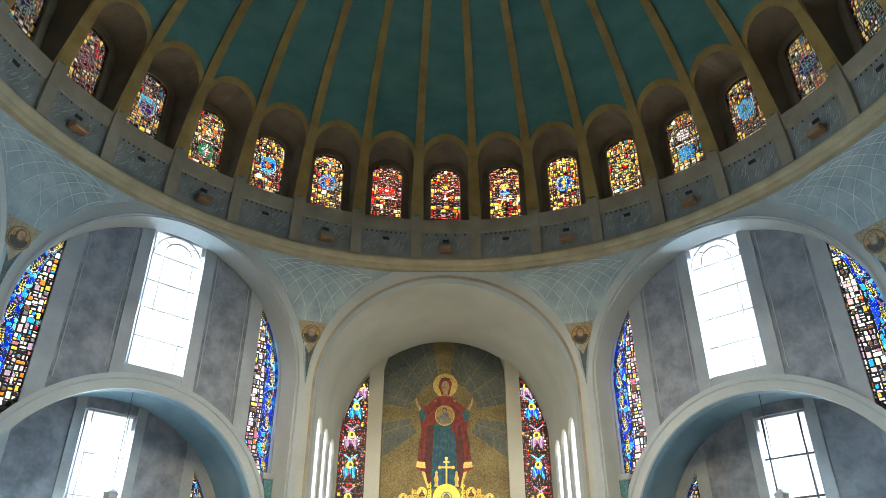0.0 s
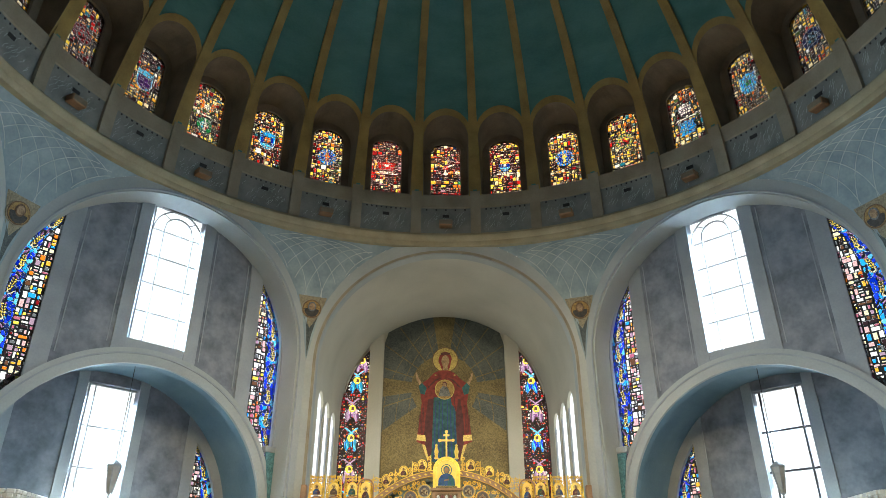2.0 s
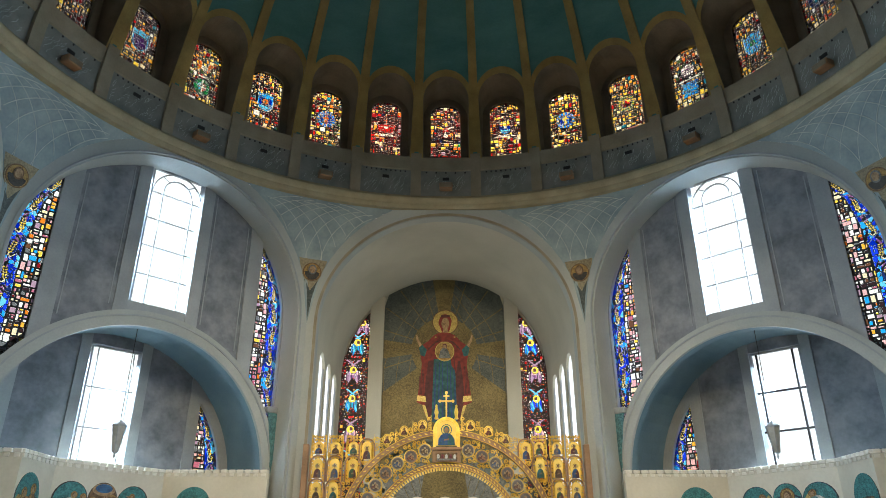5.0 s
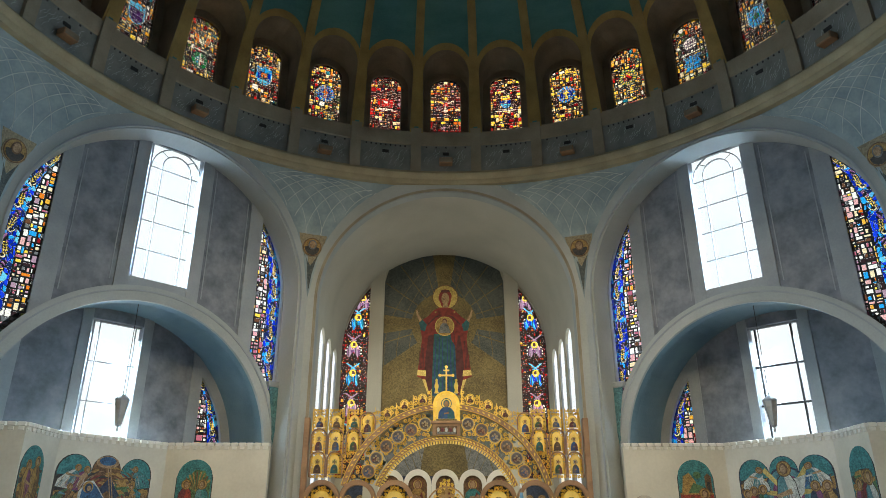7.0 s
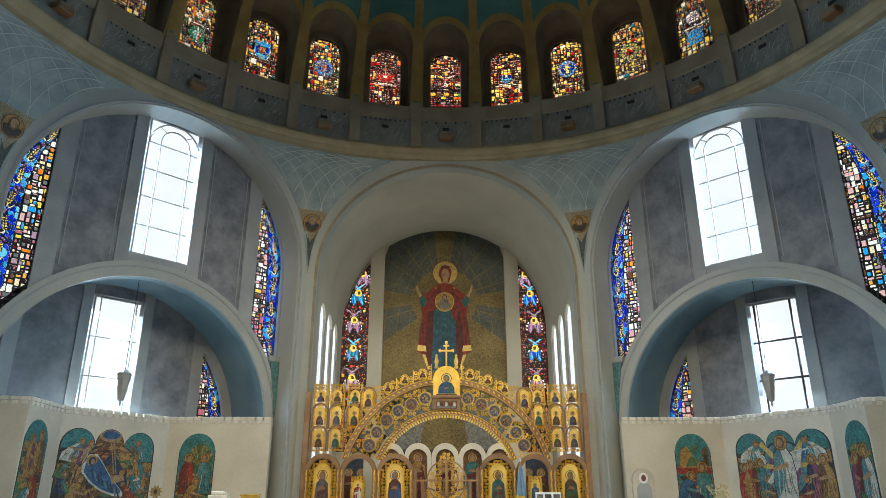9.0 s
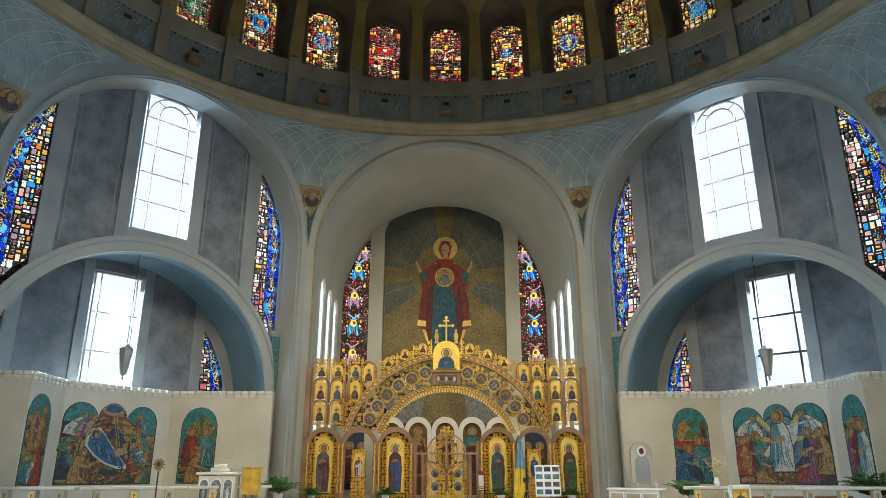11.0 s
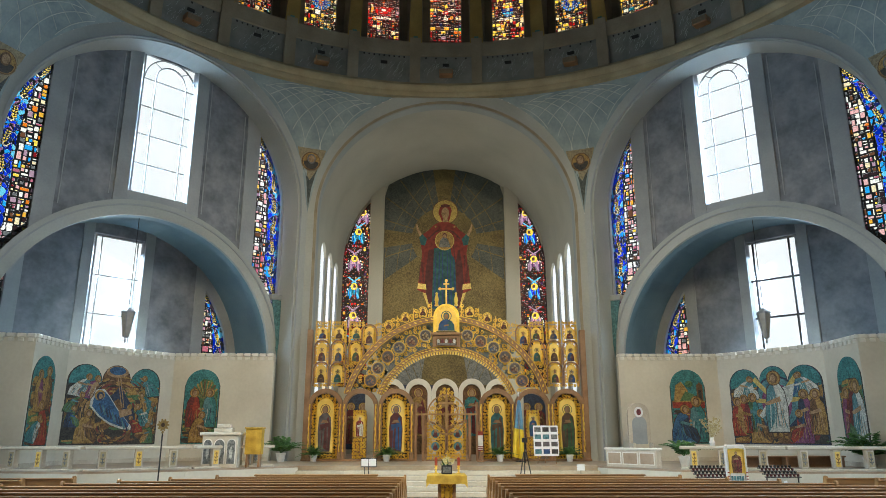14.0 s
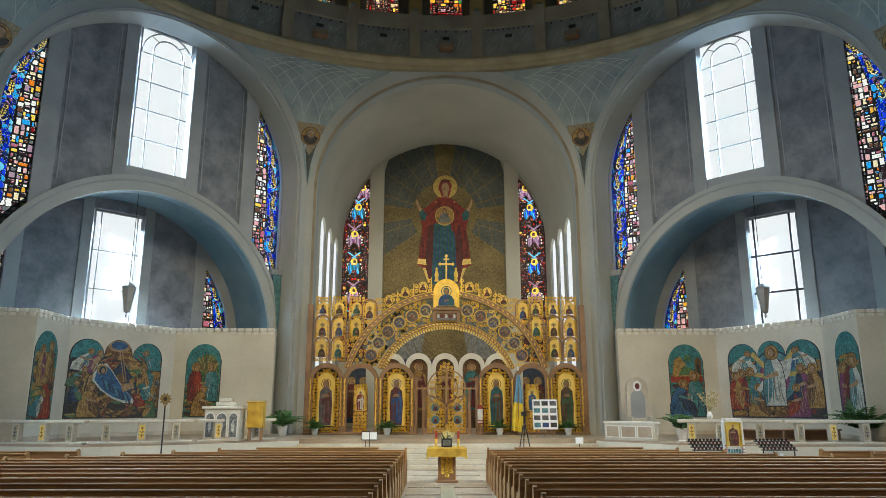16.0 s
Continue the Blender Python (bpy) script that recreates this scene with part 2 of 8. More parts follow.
# ---- building blocks ----
class Mesh:
    """Gathers vertices and faces of one part."""

    def __init__(self):
        self.v, self.f, self.k = [], [], []

    def add(self, verts, faces, slot=0):
        n = len(self.v)
        self.v.extend(verts)
        self.f.extend([tuple(i + n for i in f) for f in faces])
        self.k.extend([slot] * len(faces))
        return self

    def box(self, x0, x1, y0, y1, z0, z1, slot=0):
        return self.add([(x, y, z) for x in (x0, x1) for y in (y0, y1) for z in (z0, z1)],
                        [(0, 1, 3, 2), (4, 6, 7, 5), (0, 4, 5, 1), (2, 3, 7, 6), (0, 2, 6, 4), (1, 5, 7, 3)], slot)

    def block(self, x0, x1, y0, y1, z0, z1, b=0.02, slot=0):
        """A box with chamfered edges."""
        pts, idx = [], {}
        for i, x in enumerate((x0, x1)):
            for j, y in enumerate((y0, y1)):
                for k, z in enumerate((z0, z1)):
                    sx, sy, sz = (b, -b)[i], (b, -b)[j], (b, -b)[k]
                    for a, p in enumerate(((x, y + sy, z + sz), (x + sx, y, z + sz), (x + sx, y + sy, z))):
                        idx[i, j, k, a] = len(pts)
                        pts.append(p)
        fs = []
        for i in (0, 1):
            fs.append([idx[i, j, k, 0] for j, k in ((0, 0), (0, 1), (1, 1), (1, 0))])
            fs.append([idx[j, i, k, 1] for j, k in ((0, 0), (0, 1), (1, 1), (1, 0))])
            fs.append([idx[j, k, i, 2] for j, k in ((0, 0), (0, 1), (1, 1), (1, 0))])
            for j in (0, 1):
                fs.append([idx[i, j, 0, 0], idx[i, j, 1, 0], idx[i, j, 1, 1], idx[i, j, 0, 1]])
                fs.append([idx[i, 0, j, 0], idx[i, 1, j, 0], idx[i, 1, j, 2], idx[i, 0, j, 2]])
                fs.append([idx[0, i, j, 1], idx[1, i, j, 1], idx[1, i, j, 2], idx[0, i, j, 2]])
                for k in (0, 1):
                    fs.append([idx[i, j, k, a] for a in (0, 1, 2)])
        return self.add(pts, fs, slot)

    def slab(self, outline, y0, y1, slot=0, inset=0.0):
        """A plate: an outline in x and z, from y0 (front) to y1."""
        n = len(outline)
        cx, cz = sum(p[0] for p in outline) / n, sum(p[1] for p in outline) / n
        g = 1 - inset
        vs = [(cx + (x - cx) * g, y0, cz + (z - cz) * g) for x, z in outline] + [(x, y1, z) for x, z in outline]
        fs = [tuple(range(n)), tuple(range(2 * n - 1, n - 1, -1))]
        fs += [(i, n + i, n + (i + 1) % n, (i + 1) % n) for i in range(n)]
        return self.add(vs, fs, slot)

    def band(self, inner, outer, y0, y1, slot=0, closed=False):
        """A band between two lines of as many points in x and z, from y0 to y1."""
        n = len(inner)
        vs = [(x, y, z) for y in (y0, y1) for line in (inner, outer) for x, z in line]
        fs = []
        for i in range(n if closed else n - 1):
            j = (i + 1) % n
            fs += [(i, j, n + j, n + i), (2 * n + i, 3 * n + i, 3 * n + j, 2 * n + j), (i, 2 * n + i, 2 * n + j, j), (n + i, n + j, 3 * n + j, 3 * n + i)]
        if not closed:
            fs += [(0, n, 3 * n, 2 * n), (n - 1, 3 * n - 1, 4 * n - 1, 2 * n - 1)]
        return self.add(vs, fs, slot)

    def tube(self, path, r, seg=6, slot=0, closed=False):
        path = [Vector(p) for p in path]
        n, vs = len(path), []
        radii = r if isinstance(r, (list, tuple)) else [r] * n
        for i, p in enumerate(path):
            a, b = path[i - 1 if closed or i else 0], path[(i + 1) % n if closed or i < n - 1 else i]
            d = (b - a).normalized()
            up = Vector((0, 0, 1)) if abs(d.z) < 0.9 else Vector((0, 1, 0))
            u = d.cross(up).normalized()
            w = u.cross(d)
            vs += [tuple(p + (u * math.cos(2 * math.pi * k / seg) + w * math.sin(2 * math.pi * k / seg)) * radii[i]) for k in range(seg)]
        fs = [(i * seg + k, i * seg + (k + 1) % seg, ((i + 1) % n) * seg + (k + 1) % seg, ((i + 1) % n) * seg + k) for i in range(n if closed else n - 1) for k in range(seg)]
        if not closed:
            fs += [tuple(range(seg))[::-1], tuple((n - 1) * seg + k for k in range(seg))]
        return self.add(vs, fs, slot)

    def lathe(self, profile, at=(0, 0, 0), seg=16, slot=0, sx=1.0):
        """A turned body: (radius, height) pairs round the upright through at."""
        vs = [(at[0] + r * math.cos(2 * math.pi * k / seg) * sx, at[1] + r * math.sin(2 * math.pi * k / seg), at[2] + z) for r, z in profile for k in range(seg)]
        fs = [(i * seg + k, i * seg + (k + 1) % seg, (i + 1) * seg + (k + 1) % seg, (i + 1) * seg + k) for i in range(len(profile) - 1) for k in range(seg)]
        fs += [tuple(range(seg))[::-1], tuple((len(profile) - 1) * seg + k for k in range(seg))]
        return self.add(vs, fs, slot)

    def make(self, name, mats, parent=None, label="", smooth=False):
        data = bpy.data.meshes.new(name)
        data.from_pydata([tuple(p) for p in self.v], [], self.f)
        for m in (mats if isinstance(mats, (list, tuple)) else [mats]):
            data.materials.append(MAT[m] if isinstance(m, str) else m)
        if any(self.k):
            data.polygons.foreach_set("material_index", self.k)
        bm = bmesh.new()
        bm.from_mesh(data)
        bmesh.ops.recalc_face_normals(bm, faces=bm.faces)
        bm.to_mesh(data)
        bm.free()
        if smooth:
            data.polygons.foreach_set("use_smooth", [True] * len(data.polygons))
            data.set_sharp_from_angle(angle=radians(35))
        ob = new(name, data)
        if parent:
            ob.parent = parent
        if label:
            ob["label"] = label
        return ob


def thing(name, label, category, m=None, group="", kind=""):
    ob = new(name)
    ob.empty_display_size = 0.2
    if m is not None:
        ob.matrix_basis = m
    return tagged(ob, label, category, group, kind)


def arc(cx, cz, r, a0, a1, n=24):
    return [(cx + r * math.cos(radians(a0 + (a1 - a0) * i / n)), cz + r * math.sin(radians(a0 + (a1 - a0) * i / n))) for i in range(n + 1)]


def arched(x0, x1, z0, z1, n=16, rise=None):
    """The outline of an arch-topped panel; rise: the arch's height (half its width: a round arch)."""
    cx, r = (x0 + x1) / 2, (x1 - x0) / 2
    h = r if rise is None else rise
    return [(x0, z0)] + [(cx - r * math.cos(math.pi * i / n), z1 - h + h * math.sin(math.pi * i / n)) for i in range(n + 1)] + [(x1, z0)]


def strip(me, s0, s1, low, high, y0, y1, n=12, slot=0):
    """A wall between two lines low(s) and high(s)."""
    ss = [s0 + (s1 - s0) * i / n for i in range(n + 1)]
    return me.band([(s, low(s)) for s in ss], [(s, max(high(s), low(s) + 0.001)) for s in ss], y0, y1, slot)


class Patches:
    """A field cut into uneven upright pieces by repeated splitting; at(x, z) gives a piece's slot, or None on a came."""

    def __init__(self, rng, x0, x1, z0, z1, size, came, slots):
        self.came = came
        self.root = self.split(rng, x0, x1, z0, z1, size, slots)

    def split(self, rng, x0, x1, z0, z1, size, slots):
        w, h = x1 - x0, z1 - z0
        if max(w, h) < size * rng.uniform(0.75, 1.9):
            return (x0, x1, z0, z1, rng.choice(slots), rng.uniform(0.7, 1.5))
        cut = rng.uniform(0.36, 0.64)
        if w > h * rng.uniform(0.8, 1.25):
            c = x0 + w * cut
            return (0, c, self.split(rng, x0, c, z0, z1, size, slots), self.split(rng, c, x1, z0, z1, size, slots))
        c = z0 + h * cut
        return (1, c, self.split(rng, x0, x1, z0, c, size, slots), self.split(rng, x0, x1, c, z1, size, slots))

    def at(self, x, z):
        q = self.root
        while len(q) == 4:
            q = q[2] if (x, z)[q[0]] < q[1] else q[3]
        g = self.came * q[5]
        return q[4] if min(x - q[0], q[1] - x, z - q[2], q[3] - z) > g else None


def leaded(lead, glass, bounds, z0, z1, step, y, slot_at):
    """Fills a window row by row: glass where slot_at gives a slot, dark came where it gives None."""
    n = max(1, round((z1 - z0) / step))
    for j in range(n):
        za, zb = z0 + (z1 - z0) * j / n, z0 + (z1 - z0) * (j + 1) / n
        zm = (za + zb) / 2
        a, b = bounds(zm)
        if b - a < 0.02:
            continue
        k = max(1, round((b - a) / step))
        xs = [a + (b - a) * i / k for i in range(k + 1)]
        cells = [slot_at((xs[i] + xs[i + 1]) / 2, zm) for i in range(k)]
        i = 0
        while i < k:
            e = i
            while e < k and cells[e] == cells[i]:
                e += 1
            if cells[i] is None:
                lead.add([(xs[i], y - 0.01, za), (xs[e], y - 0.01, za), (xs[e], y - 0.01, zb), (xs[i], y - 0.01, zb)], [(0, 1, 2, 3)])
            else:
                glass.add([(xs[i], y, za), (xs[e], y, za), (xs[e], y, zb), (xs[i], y, zb)], [(0, 1, 2, 3)], cells[i])
            i = e


def turned(theta):
    return Matrix.Rotation(radians(theta), 4, "Z")

# ---- the octagon: sizes ----
WARM_FILL = 1.3
R = 15.24            # the dome's inner radius, and the distance of the eight walls from its centre
RING = 18.1          # where the dome starts
HALF = R * math.tan(radians(22.5))
SPRING = 11.7        # the big arches
LOW_Z, LOW_R = 4.9, 5.42
SOLEA = 0.94


def dome_r(z, out=0.0):
    return math.sqrt(max(0.0, (R + out) ** 2 - (z - RING) ** 2))


# ---- walls with arches ----
def flat_arc(rx, rz, n=48):
    """The slightly flattened curve of the big arches."""
    return [(rx * math.cos(math.pi * i / n), SPRING + rz * math.sin(math.pi * i / n)) for i in range(n + 1)]


def arch_wall(index, theta, depth=1.3, radius=5.85, rise=5.64):
    """One side of the octagon: the strip of wall round a big arch, with its mouldings."""
    top = thing(f"wall_{index}", "smooth grey plaster wall round a tall open arch", "wall", turned(theta), kind="structure")
    me = Mesh()
    line = [(radius, 0.0)] + flat_arc(radius, rise) + [(-radius, 0.0)]
    edge = [(HALF, 0.0)] + arc(0, SPRING, HALF, 0, 180, 48) + [(-HALF, 0.0)]
    soft = [(x * 1.012, z if z < SPRING else SPRING + (z - SPRING) * 1.012) for x, z in line]
    me.band(soft, edge, R, R + 0.05)
    me.band(line, edge, R + 0.05, R + depth)
    me.make("arch", "pier", top)
    me = Mesh()
    if index == 1:
        me.band([(x * 1.004, z if z < SPRING else SPRING + (z - SPRING) * 1.004) for x, z in line], [(x * 1.013, z if z < SPRING else SPRING + (z - SPRING) * 1.013) for x, z in line], R - 0.03, R - 0.002)
    me.band([(x * 1.014, z if z < SPRING else SPRING + (z - SPRING) * 1.014) for x, z in line], [(x * 1.024, z if z < SPRING else SPRING + (z - SPRING) * 1.024) for x, z in line], R - 0.045, R - 0.002)
    me.make("moulding", "tan2" if index == 1 else "stone", top)
    return top


SIDES = ((1, 0.0), (2, 45.0), (3, 90.0), (4, 135.0), (5, 180.0), (6, 225.0), (7, 270.0), (8, 315.0))
for index, theta in SIDES:
    arch_wall(index, theta, 1.3 if index != 1 else 0.6, 5.85, 5.64 if index != 1 else 5.47)


def pendentive(theta):
    """The curved triangle between two arches and the ring; theta: its corner."""
    me, rows = Mesh(), 14
    cols = [i / 16 for i in range(-16, 17)]
    vs = []
    for u in cols:
        off = 22.5 * (1 - abs(u))
        s = min(HALF - 1e-4, R * math.tan(radians(off)))
        z0 = SPRING + math.sqrt(max(0, HALF ** 2 - s * s))
        phi = radians(theta + 22.5 * u)
        for j in range(rows + 1):
            k = j / rows
            z = min(z0, RING) + (RING - min(z0, RING)) * k
            r = math.sqrt(R * R + HALF * HALF - (z - SPRING) ** 2)
            vs.append((-r * math.sin(phi), r * math.cos(phi), z))
    n = rows + 1
    me.add(vs, [(i * n + j, (i + 1) * n + j, (i + 1) * n + j + 1, i * n + j + 1) for i in range(len(cols) - 1) for j in range(rows)])
    return me


def pend_point(theta, u, k, lift=0.02):
    """A point on the pendentive: u from -1 to 1 across, k from the arch (0) to the ring (1)."""
    off = 22.5 * (1 - abs(u))
    s = min(HALF - 1e-4, R * math.tan(radians(off)))
    z0 = min(RING, SPRING + math.sqrt(max(0, HALF ** 2 - s * s)))
    r = math.sqrt(R * R + HALF * HALF - (z0 + (RING - z0) * k - SPRING) ** 2) - lift
    phi = radians(theta + 22.5 * u)
    return (-r * math.sin(phi), r * math.cos(phi), z0 + (RING - z0) * k)


def pend_at(theta, across, z, lift=0.02):
    """A point on the pendentive at a height, with across metres from its corner line."""
    off = min(22.5, math.degrees(abs(across) / R))
    u = math.copysign(off / 22.5, across)
    s = min(HALF - 1e-4, R * math.tan(radians(22.5 - off)))
    z0 = min(RING, SPRING + math.sqrt(max(0, HALF ** 2 - s * s)))
    k = min(1.0, max(0.0, (z - z0) / max(0.05, RING - z0)))
    return pend_point(theta, u, k, lift)


for i in range(8):
    theta = 22.5 + 45 * i
    top = pendentive(theta).make("pendentive", "pendentive", None, "", True)
    tagged(top, "pale blue plaster pendentive with a silver net pattern", "pendentive", "pendentives under the dome", "structure")
    if i in (0, 1, 6, 7):
        net = Mesh()
        for sgn in (-1, 1):
            for j in range(10):
                start = sgn * (-0.9 + 0.56 * j)
                path = []
                for q in range(21):
                    w = q / 20
                    z = 17.45 - 2.9 * w ** 1.7 - 0.05 * j
                    a = start - sgn * (2.9 - 0.12 * j) * math.sin(w * math.pi / 2) ** 0.9
                    off = abs(a) / R
                    if off > radians(22.5):
                        continue
                    s = min(HALF - 1e-4, R * math.tan(radians(22.5) - off))
                    if z < SPRING + math.sqrt(max(0, HALF ** 2 - s * s)) + 0.05:
                        continue
                    path.append(pend_at(theta, a, z, 0.01))
                if len(path) > 2:
                    net.tube(path, 0.016, 4)
        net.make("net_line", "net", top, "thin silver net lines")
        field = Mesh()
        for sg in (-1, 1):
            grid = [[pend_at(theta, sg * a * (0.30 + 0.32 * (z - 13.3) / 1.45), z, 0.03) for a in (0, 0.5, 1)] for z in (13.3, 13.6, 14.0, 14.4, 14.75)]
            for g0, g1 in zip(grid, grid[1:]):
                for q in (0, 1):
                    field.add([g0[q], g0[q + 1], g1[q + 1], g1[q]], [(0, 1, 2, 3)])
        field.make("gold_field", "fieldmos", top, "dull gold mosaic field")
        tip = Mesh()
        for sg in (-1, 1):
            grid = [[pend_at(theta, sg * a * 0.33 * (z - 11.75) / 1.5, z, 0.03) for a in (0, 1)] for z in (11.8, 12.2, 12.6, 13.0, 13.27)]
            for g0, g1 in zip(grid, grid[1:]):
                tip.add([g0[0], g0[1], g1[1], g1[0]], [(0, 1, 2, 3)])
        tip.make("blue_tip", "slatemos", top, "slate blue mosaic point")
        phi = radians(theta)
        c = Vector(pend_at(theta, 0, 14.15, 0.05))
        lean = Vector(pend_at(theta, 0, 14.6, 0.05)) - c
        up = lean.normalized()
        side = Vector((math.cos(phi), math.sin(phi), 0))
        face = side.cross(up).normalized()
        if face.dot(c) > 0:
            face = -face
        for name, rad, lift, mt, sh in (("medallion", 0.46, 0.03, "fieldmos", None), ("medallion_rim", 0.43, 0.04, "m_brown", None), ("medallion_ground", 0.39, 0.05, "m_ochre", None), ("bust", 0.34, 0.07, "m_dark", 1), ("hair", 0.19, 0.08, "m_brown" if i % 2 else "m_grey", 2), ("head", 0.14, 0.09, "m_skin", 2)):
            disc = Mesh()
            pts = []
            for q in range(20):
                a = 2 * math.pi * q / 20
                px, pz = rad * math.cos(a), rad * math.sin(a)
                if sh == 1:
                    pz = pz if pz < 0 else pz * 0.15
                    pz -= 0.04
                if sh == 2:
                    pz = pz * 1.2 + 0.1
                pts.append(c + side * px + up * pz + face * lift)
            disc.add([tuple(p) for p in pts] + [tuple(p - face * 0.05) for p in pts], [tuple(range(20)), *[(q, (q + 1) % 20, 20 + (q + 1) % 20, 20 + q) for q in range(20)]])
            disc.make(name, mt, top)

# ---- the dome: parapet, arcade of niches, ribs ----
BAY = 360 / 32
ring = Mesh()
prof = ((15.45, 17.50), (15.16, 17.50), (15.12, 17.56), (15.12, 17.74), (15.05, 17.80), (14.99, 17.92), (14.99, 18.02), (15.04, 18.09), (15.16, 18.11), (15.22, 18.24), (15.6, 18.24))
n = 192
ring.add([(r * math.sin(2 * math.pi * i / n), r * math.cos(2 * math.pi * i / n), z) for r, z in prof for i in range(n)],
         [(j * n + i, j * n + (i + 1) % n, (j + 1) * n + (i + 1) % n, (j + 1) * n + i) for j in range(len(prof) - 1) for i in range(n)])
tagged(ring.make("trim_ring", "tan", None, "", True), "tan plaster moulding that runs round under the dome", "cornice", kind="structure")

SILL, N_SPRING, N_HALF = 20.35, 23.25, 1.15
BACK = 15.75
scratch = Mesh()
shell, bandm, nich, para, sill, slots, ribs, dots, stems = [Mesh() for _ in range(9)]


def on_dome(theta, x, z, out=0.0):
    """A point of the dome's inner face, x metres sideways in the bay at theta."""
    r = dome_r(z, out)
    y = math.sqrt(max(0.01, r * r - x * x))
    c, s = math.cos(radians(theta)), math.sin(radians(theta))
    return (x * c - y * s, x * s + y * c, z)


def in_bay(theta, x, y, z):
    c, s = math.cos(radians(theta)), math.sin(radians(theta))
    return (x * c - y * s, x * s + y * c, z)


def strip3(me, rows):
    w = len(rows[0])
    me.add([p for r in rows for p in r], [(j * w + i, j * w + i + 1, (j + 1) * w + i + 1, (j + 1) * w + i) for j in range(len(rows) - 1) for i in range(w - 1)])


for k in range(32):
    th = BAY * k
    edge = lambda z: dome_r(z) * math.sin(radians(BAY / 2))
    open_line = arched(-N_HALF, N_HALF, SILL - 0.1, N_SPRING + N_HALF, 16)
    ext, crown = 1.36, 1.47
    band_line = [(-ext, SILL - 0.1)] + [(-ext * math.cos(math.pi * i / 16), N_SPRING + crown * math.sin(math.pi * i / 16)) for i in range(17)] + [(ext, SILL - 0.1)]
    TOPZ = 25.1
    outer = []
    for x, z in band_line:
        if z <= N_SPRING + 1e-6:
            outer.append((math.copysign(edge(z), x), z))
        else:
            d = max(abs(x) / edge(N_SPRING), (z - N_SPRING) / (TOPZ - N_SPRING))
            zz = N_SPRING + (z - N_SPRING) / d
            outer.append((math.copysign(min(abs(x) / d, edge(zz)), x), zz))
    strip3(bandm, [[on_dome(th, x, z, -0.06) for x, z in open_line], [on_dome(th, x, z, -0.06) for x, z in band_line], [on_dome(th, x, z, 0.02) for x, z in band_line]])
    strip3(shell, [[on_dome(th, x, z) for x, z in band_line], [on_dome(th, x, z) for x, z in outer]])
    strip3(nich, [[on_dome(th, x, z, -0.06) for x, z in open_line], [in_bay(th, x, BACK, z) for x, z in open_line]])
    win_line = arched(-0.78, 0.78, 20.62, 24.02, 16, 0.5)
    strip3(nich, [[in_bay(th, x, BACK, z) for x, z in open_line], [in_bay(th, x, BACK, z) for x, z in win_line], [in_bay(th, x, BACK + 0.25, z) for x, z in win_line]])
    strip3(nich, [[in_bay(th, x, BACK, SILL) for x in (-1.15, 1.15)], [in_bay(th, x, BACK, 20.62) for x in (-0.78, 0.78)], [in_bay(th, x, BACK + 0.25, 20.62) for x in (-0.78, 0.78)]])
    # parapet with a sloping sill
    cols = [-edge(SILL) + 2 * edge(SILL) * i / 6 for i in range(7)]
    strip3(para, [[on_dome(th, x * dome_r(z) / dome_r(SILL), z, o) for x in cols] for z, o in ((18.2, 0.0), (18.7, 0.0), (19.2, 0.0), (19.66, 0.0))])
    strip3(sill, [[on_dome(th, x * dome_r(z) / dome_r(SILL), z, o) for x in cols] for z, o in ((19.6, 0.01), (19.66, -0.05), (19.8, -0.06), (20.3, -0.06), (20.36, 0.0))]
           + [[in_bay(th, x * 1.05, BACK, 20.5) for x in cols]])
    for j in range(9):
        x = -0.96 + 0.24 * j
        if j % 2 == 0 or k % 2:
            for a, b in ((-0.035, 0.035),):
                dots.add([on_dome(th, x + p, z, o) for o in (-0.012, 0.01) for p, z in ((a, 19.50), (b, 19.50), (b, 19.58), (a, 19.58))], [(0, 1, 2, 3), (0, 1, 5, 4), (2, 3, 7, 6)])
    if abs((k + 16) % 32 - 16) < 9:
        rq = random.Random(k)
        for j in range(34):
            x0, zz0 = rq.uniform(-1.1, 0.9), rq.uniform(18.35, 19.2)
            scratch.tube([on_dome(th, x0 + 0.05 * q + 0.03 * math.sin(q * 2.0 + j), zz0 + 0.085 * q, -0.004) for q in range(4)], 0.007, 3)
    slots.add([on_dome(th, p, z, o) for o in (-0.03, 0.02) for p, z in ((-0.16, 19.12), (0.16, 19.12), (0.16, 19.27), (-0.16, 19.27))], [(0, 1, 2, 3), (0, 1, 5, 4), (1, 2, 6, 5), (2, 3, 7, 6), (3, 0, 4, 7)])
    # the rib on the bay's edge, from the ring to the crown
    tr = th + BAY / 2
    rows = []
    for j in range(40):
        a = radians(0.2 + 88.3 * j / 39)
        z = RING + R * math.sin(a)
        wd = 0.25 if z < 20.4 else max(0.05, 0.235 - 0.005 * (z - 20))
        wd = min(wd, dome_r(z) * math.sin(radians(BAY / 2)) * 0.75)
        proud = 0.16 if z < 20.4 else 0.13
        rows.append([on_dome(tr, -wd, z, 0.03), on_dome(tr, -wd, z, -proud), on_dome(tr, wd, z, -proud), on_dome(tr, wd, z, 0.03)])
    strip3(ribs, [r for r in rows if r[0][2] > 20.0])
    strip3(stems, [[on_dome(tr, -0.25, z, 0.03), on_dome(tr, -0.25, z, -0.16), on_dome(tr, 0.25, z, -0.16), on_dome(tr, 0.25, z, 0.03)] for z in (18.15, 18.6, 19.1, 19.6, 20.0, 20.42, 20.46)])
rows = []
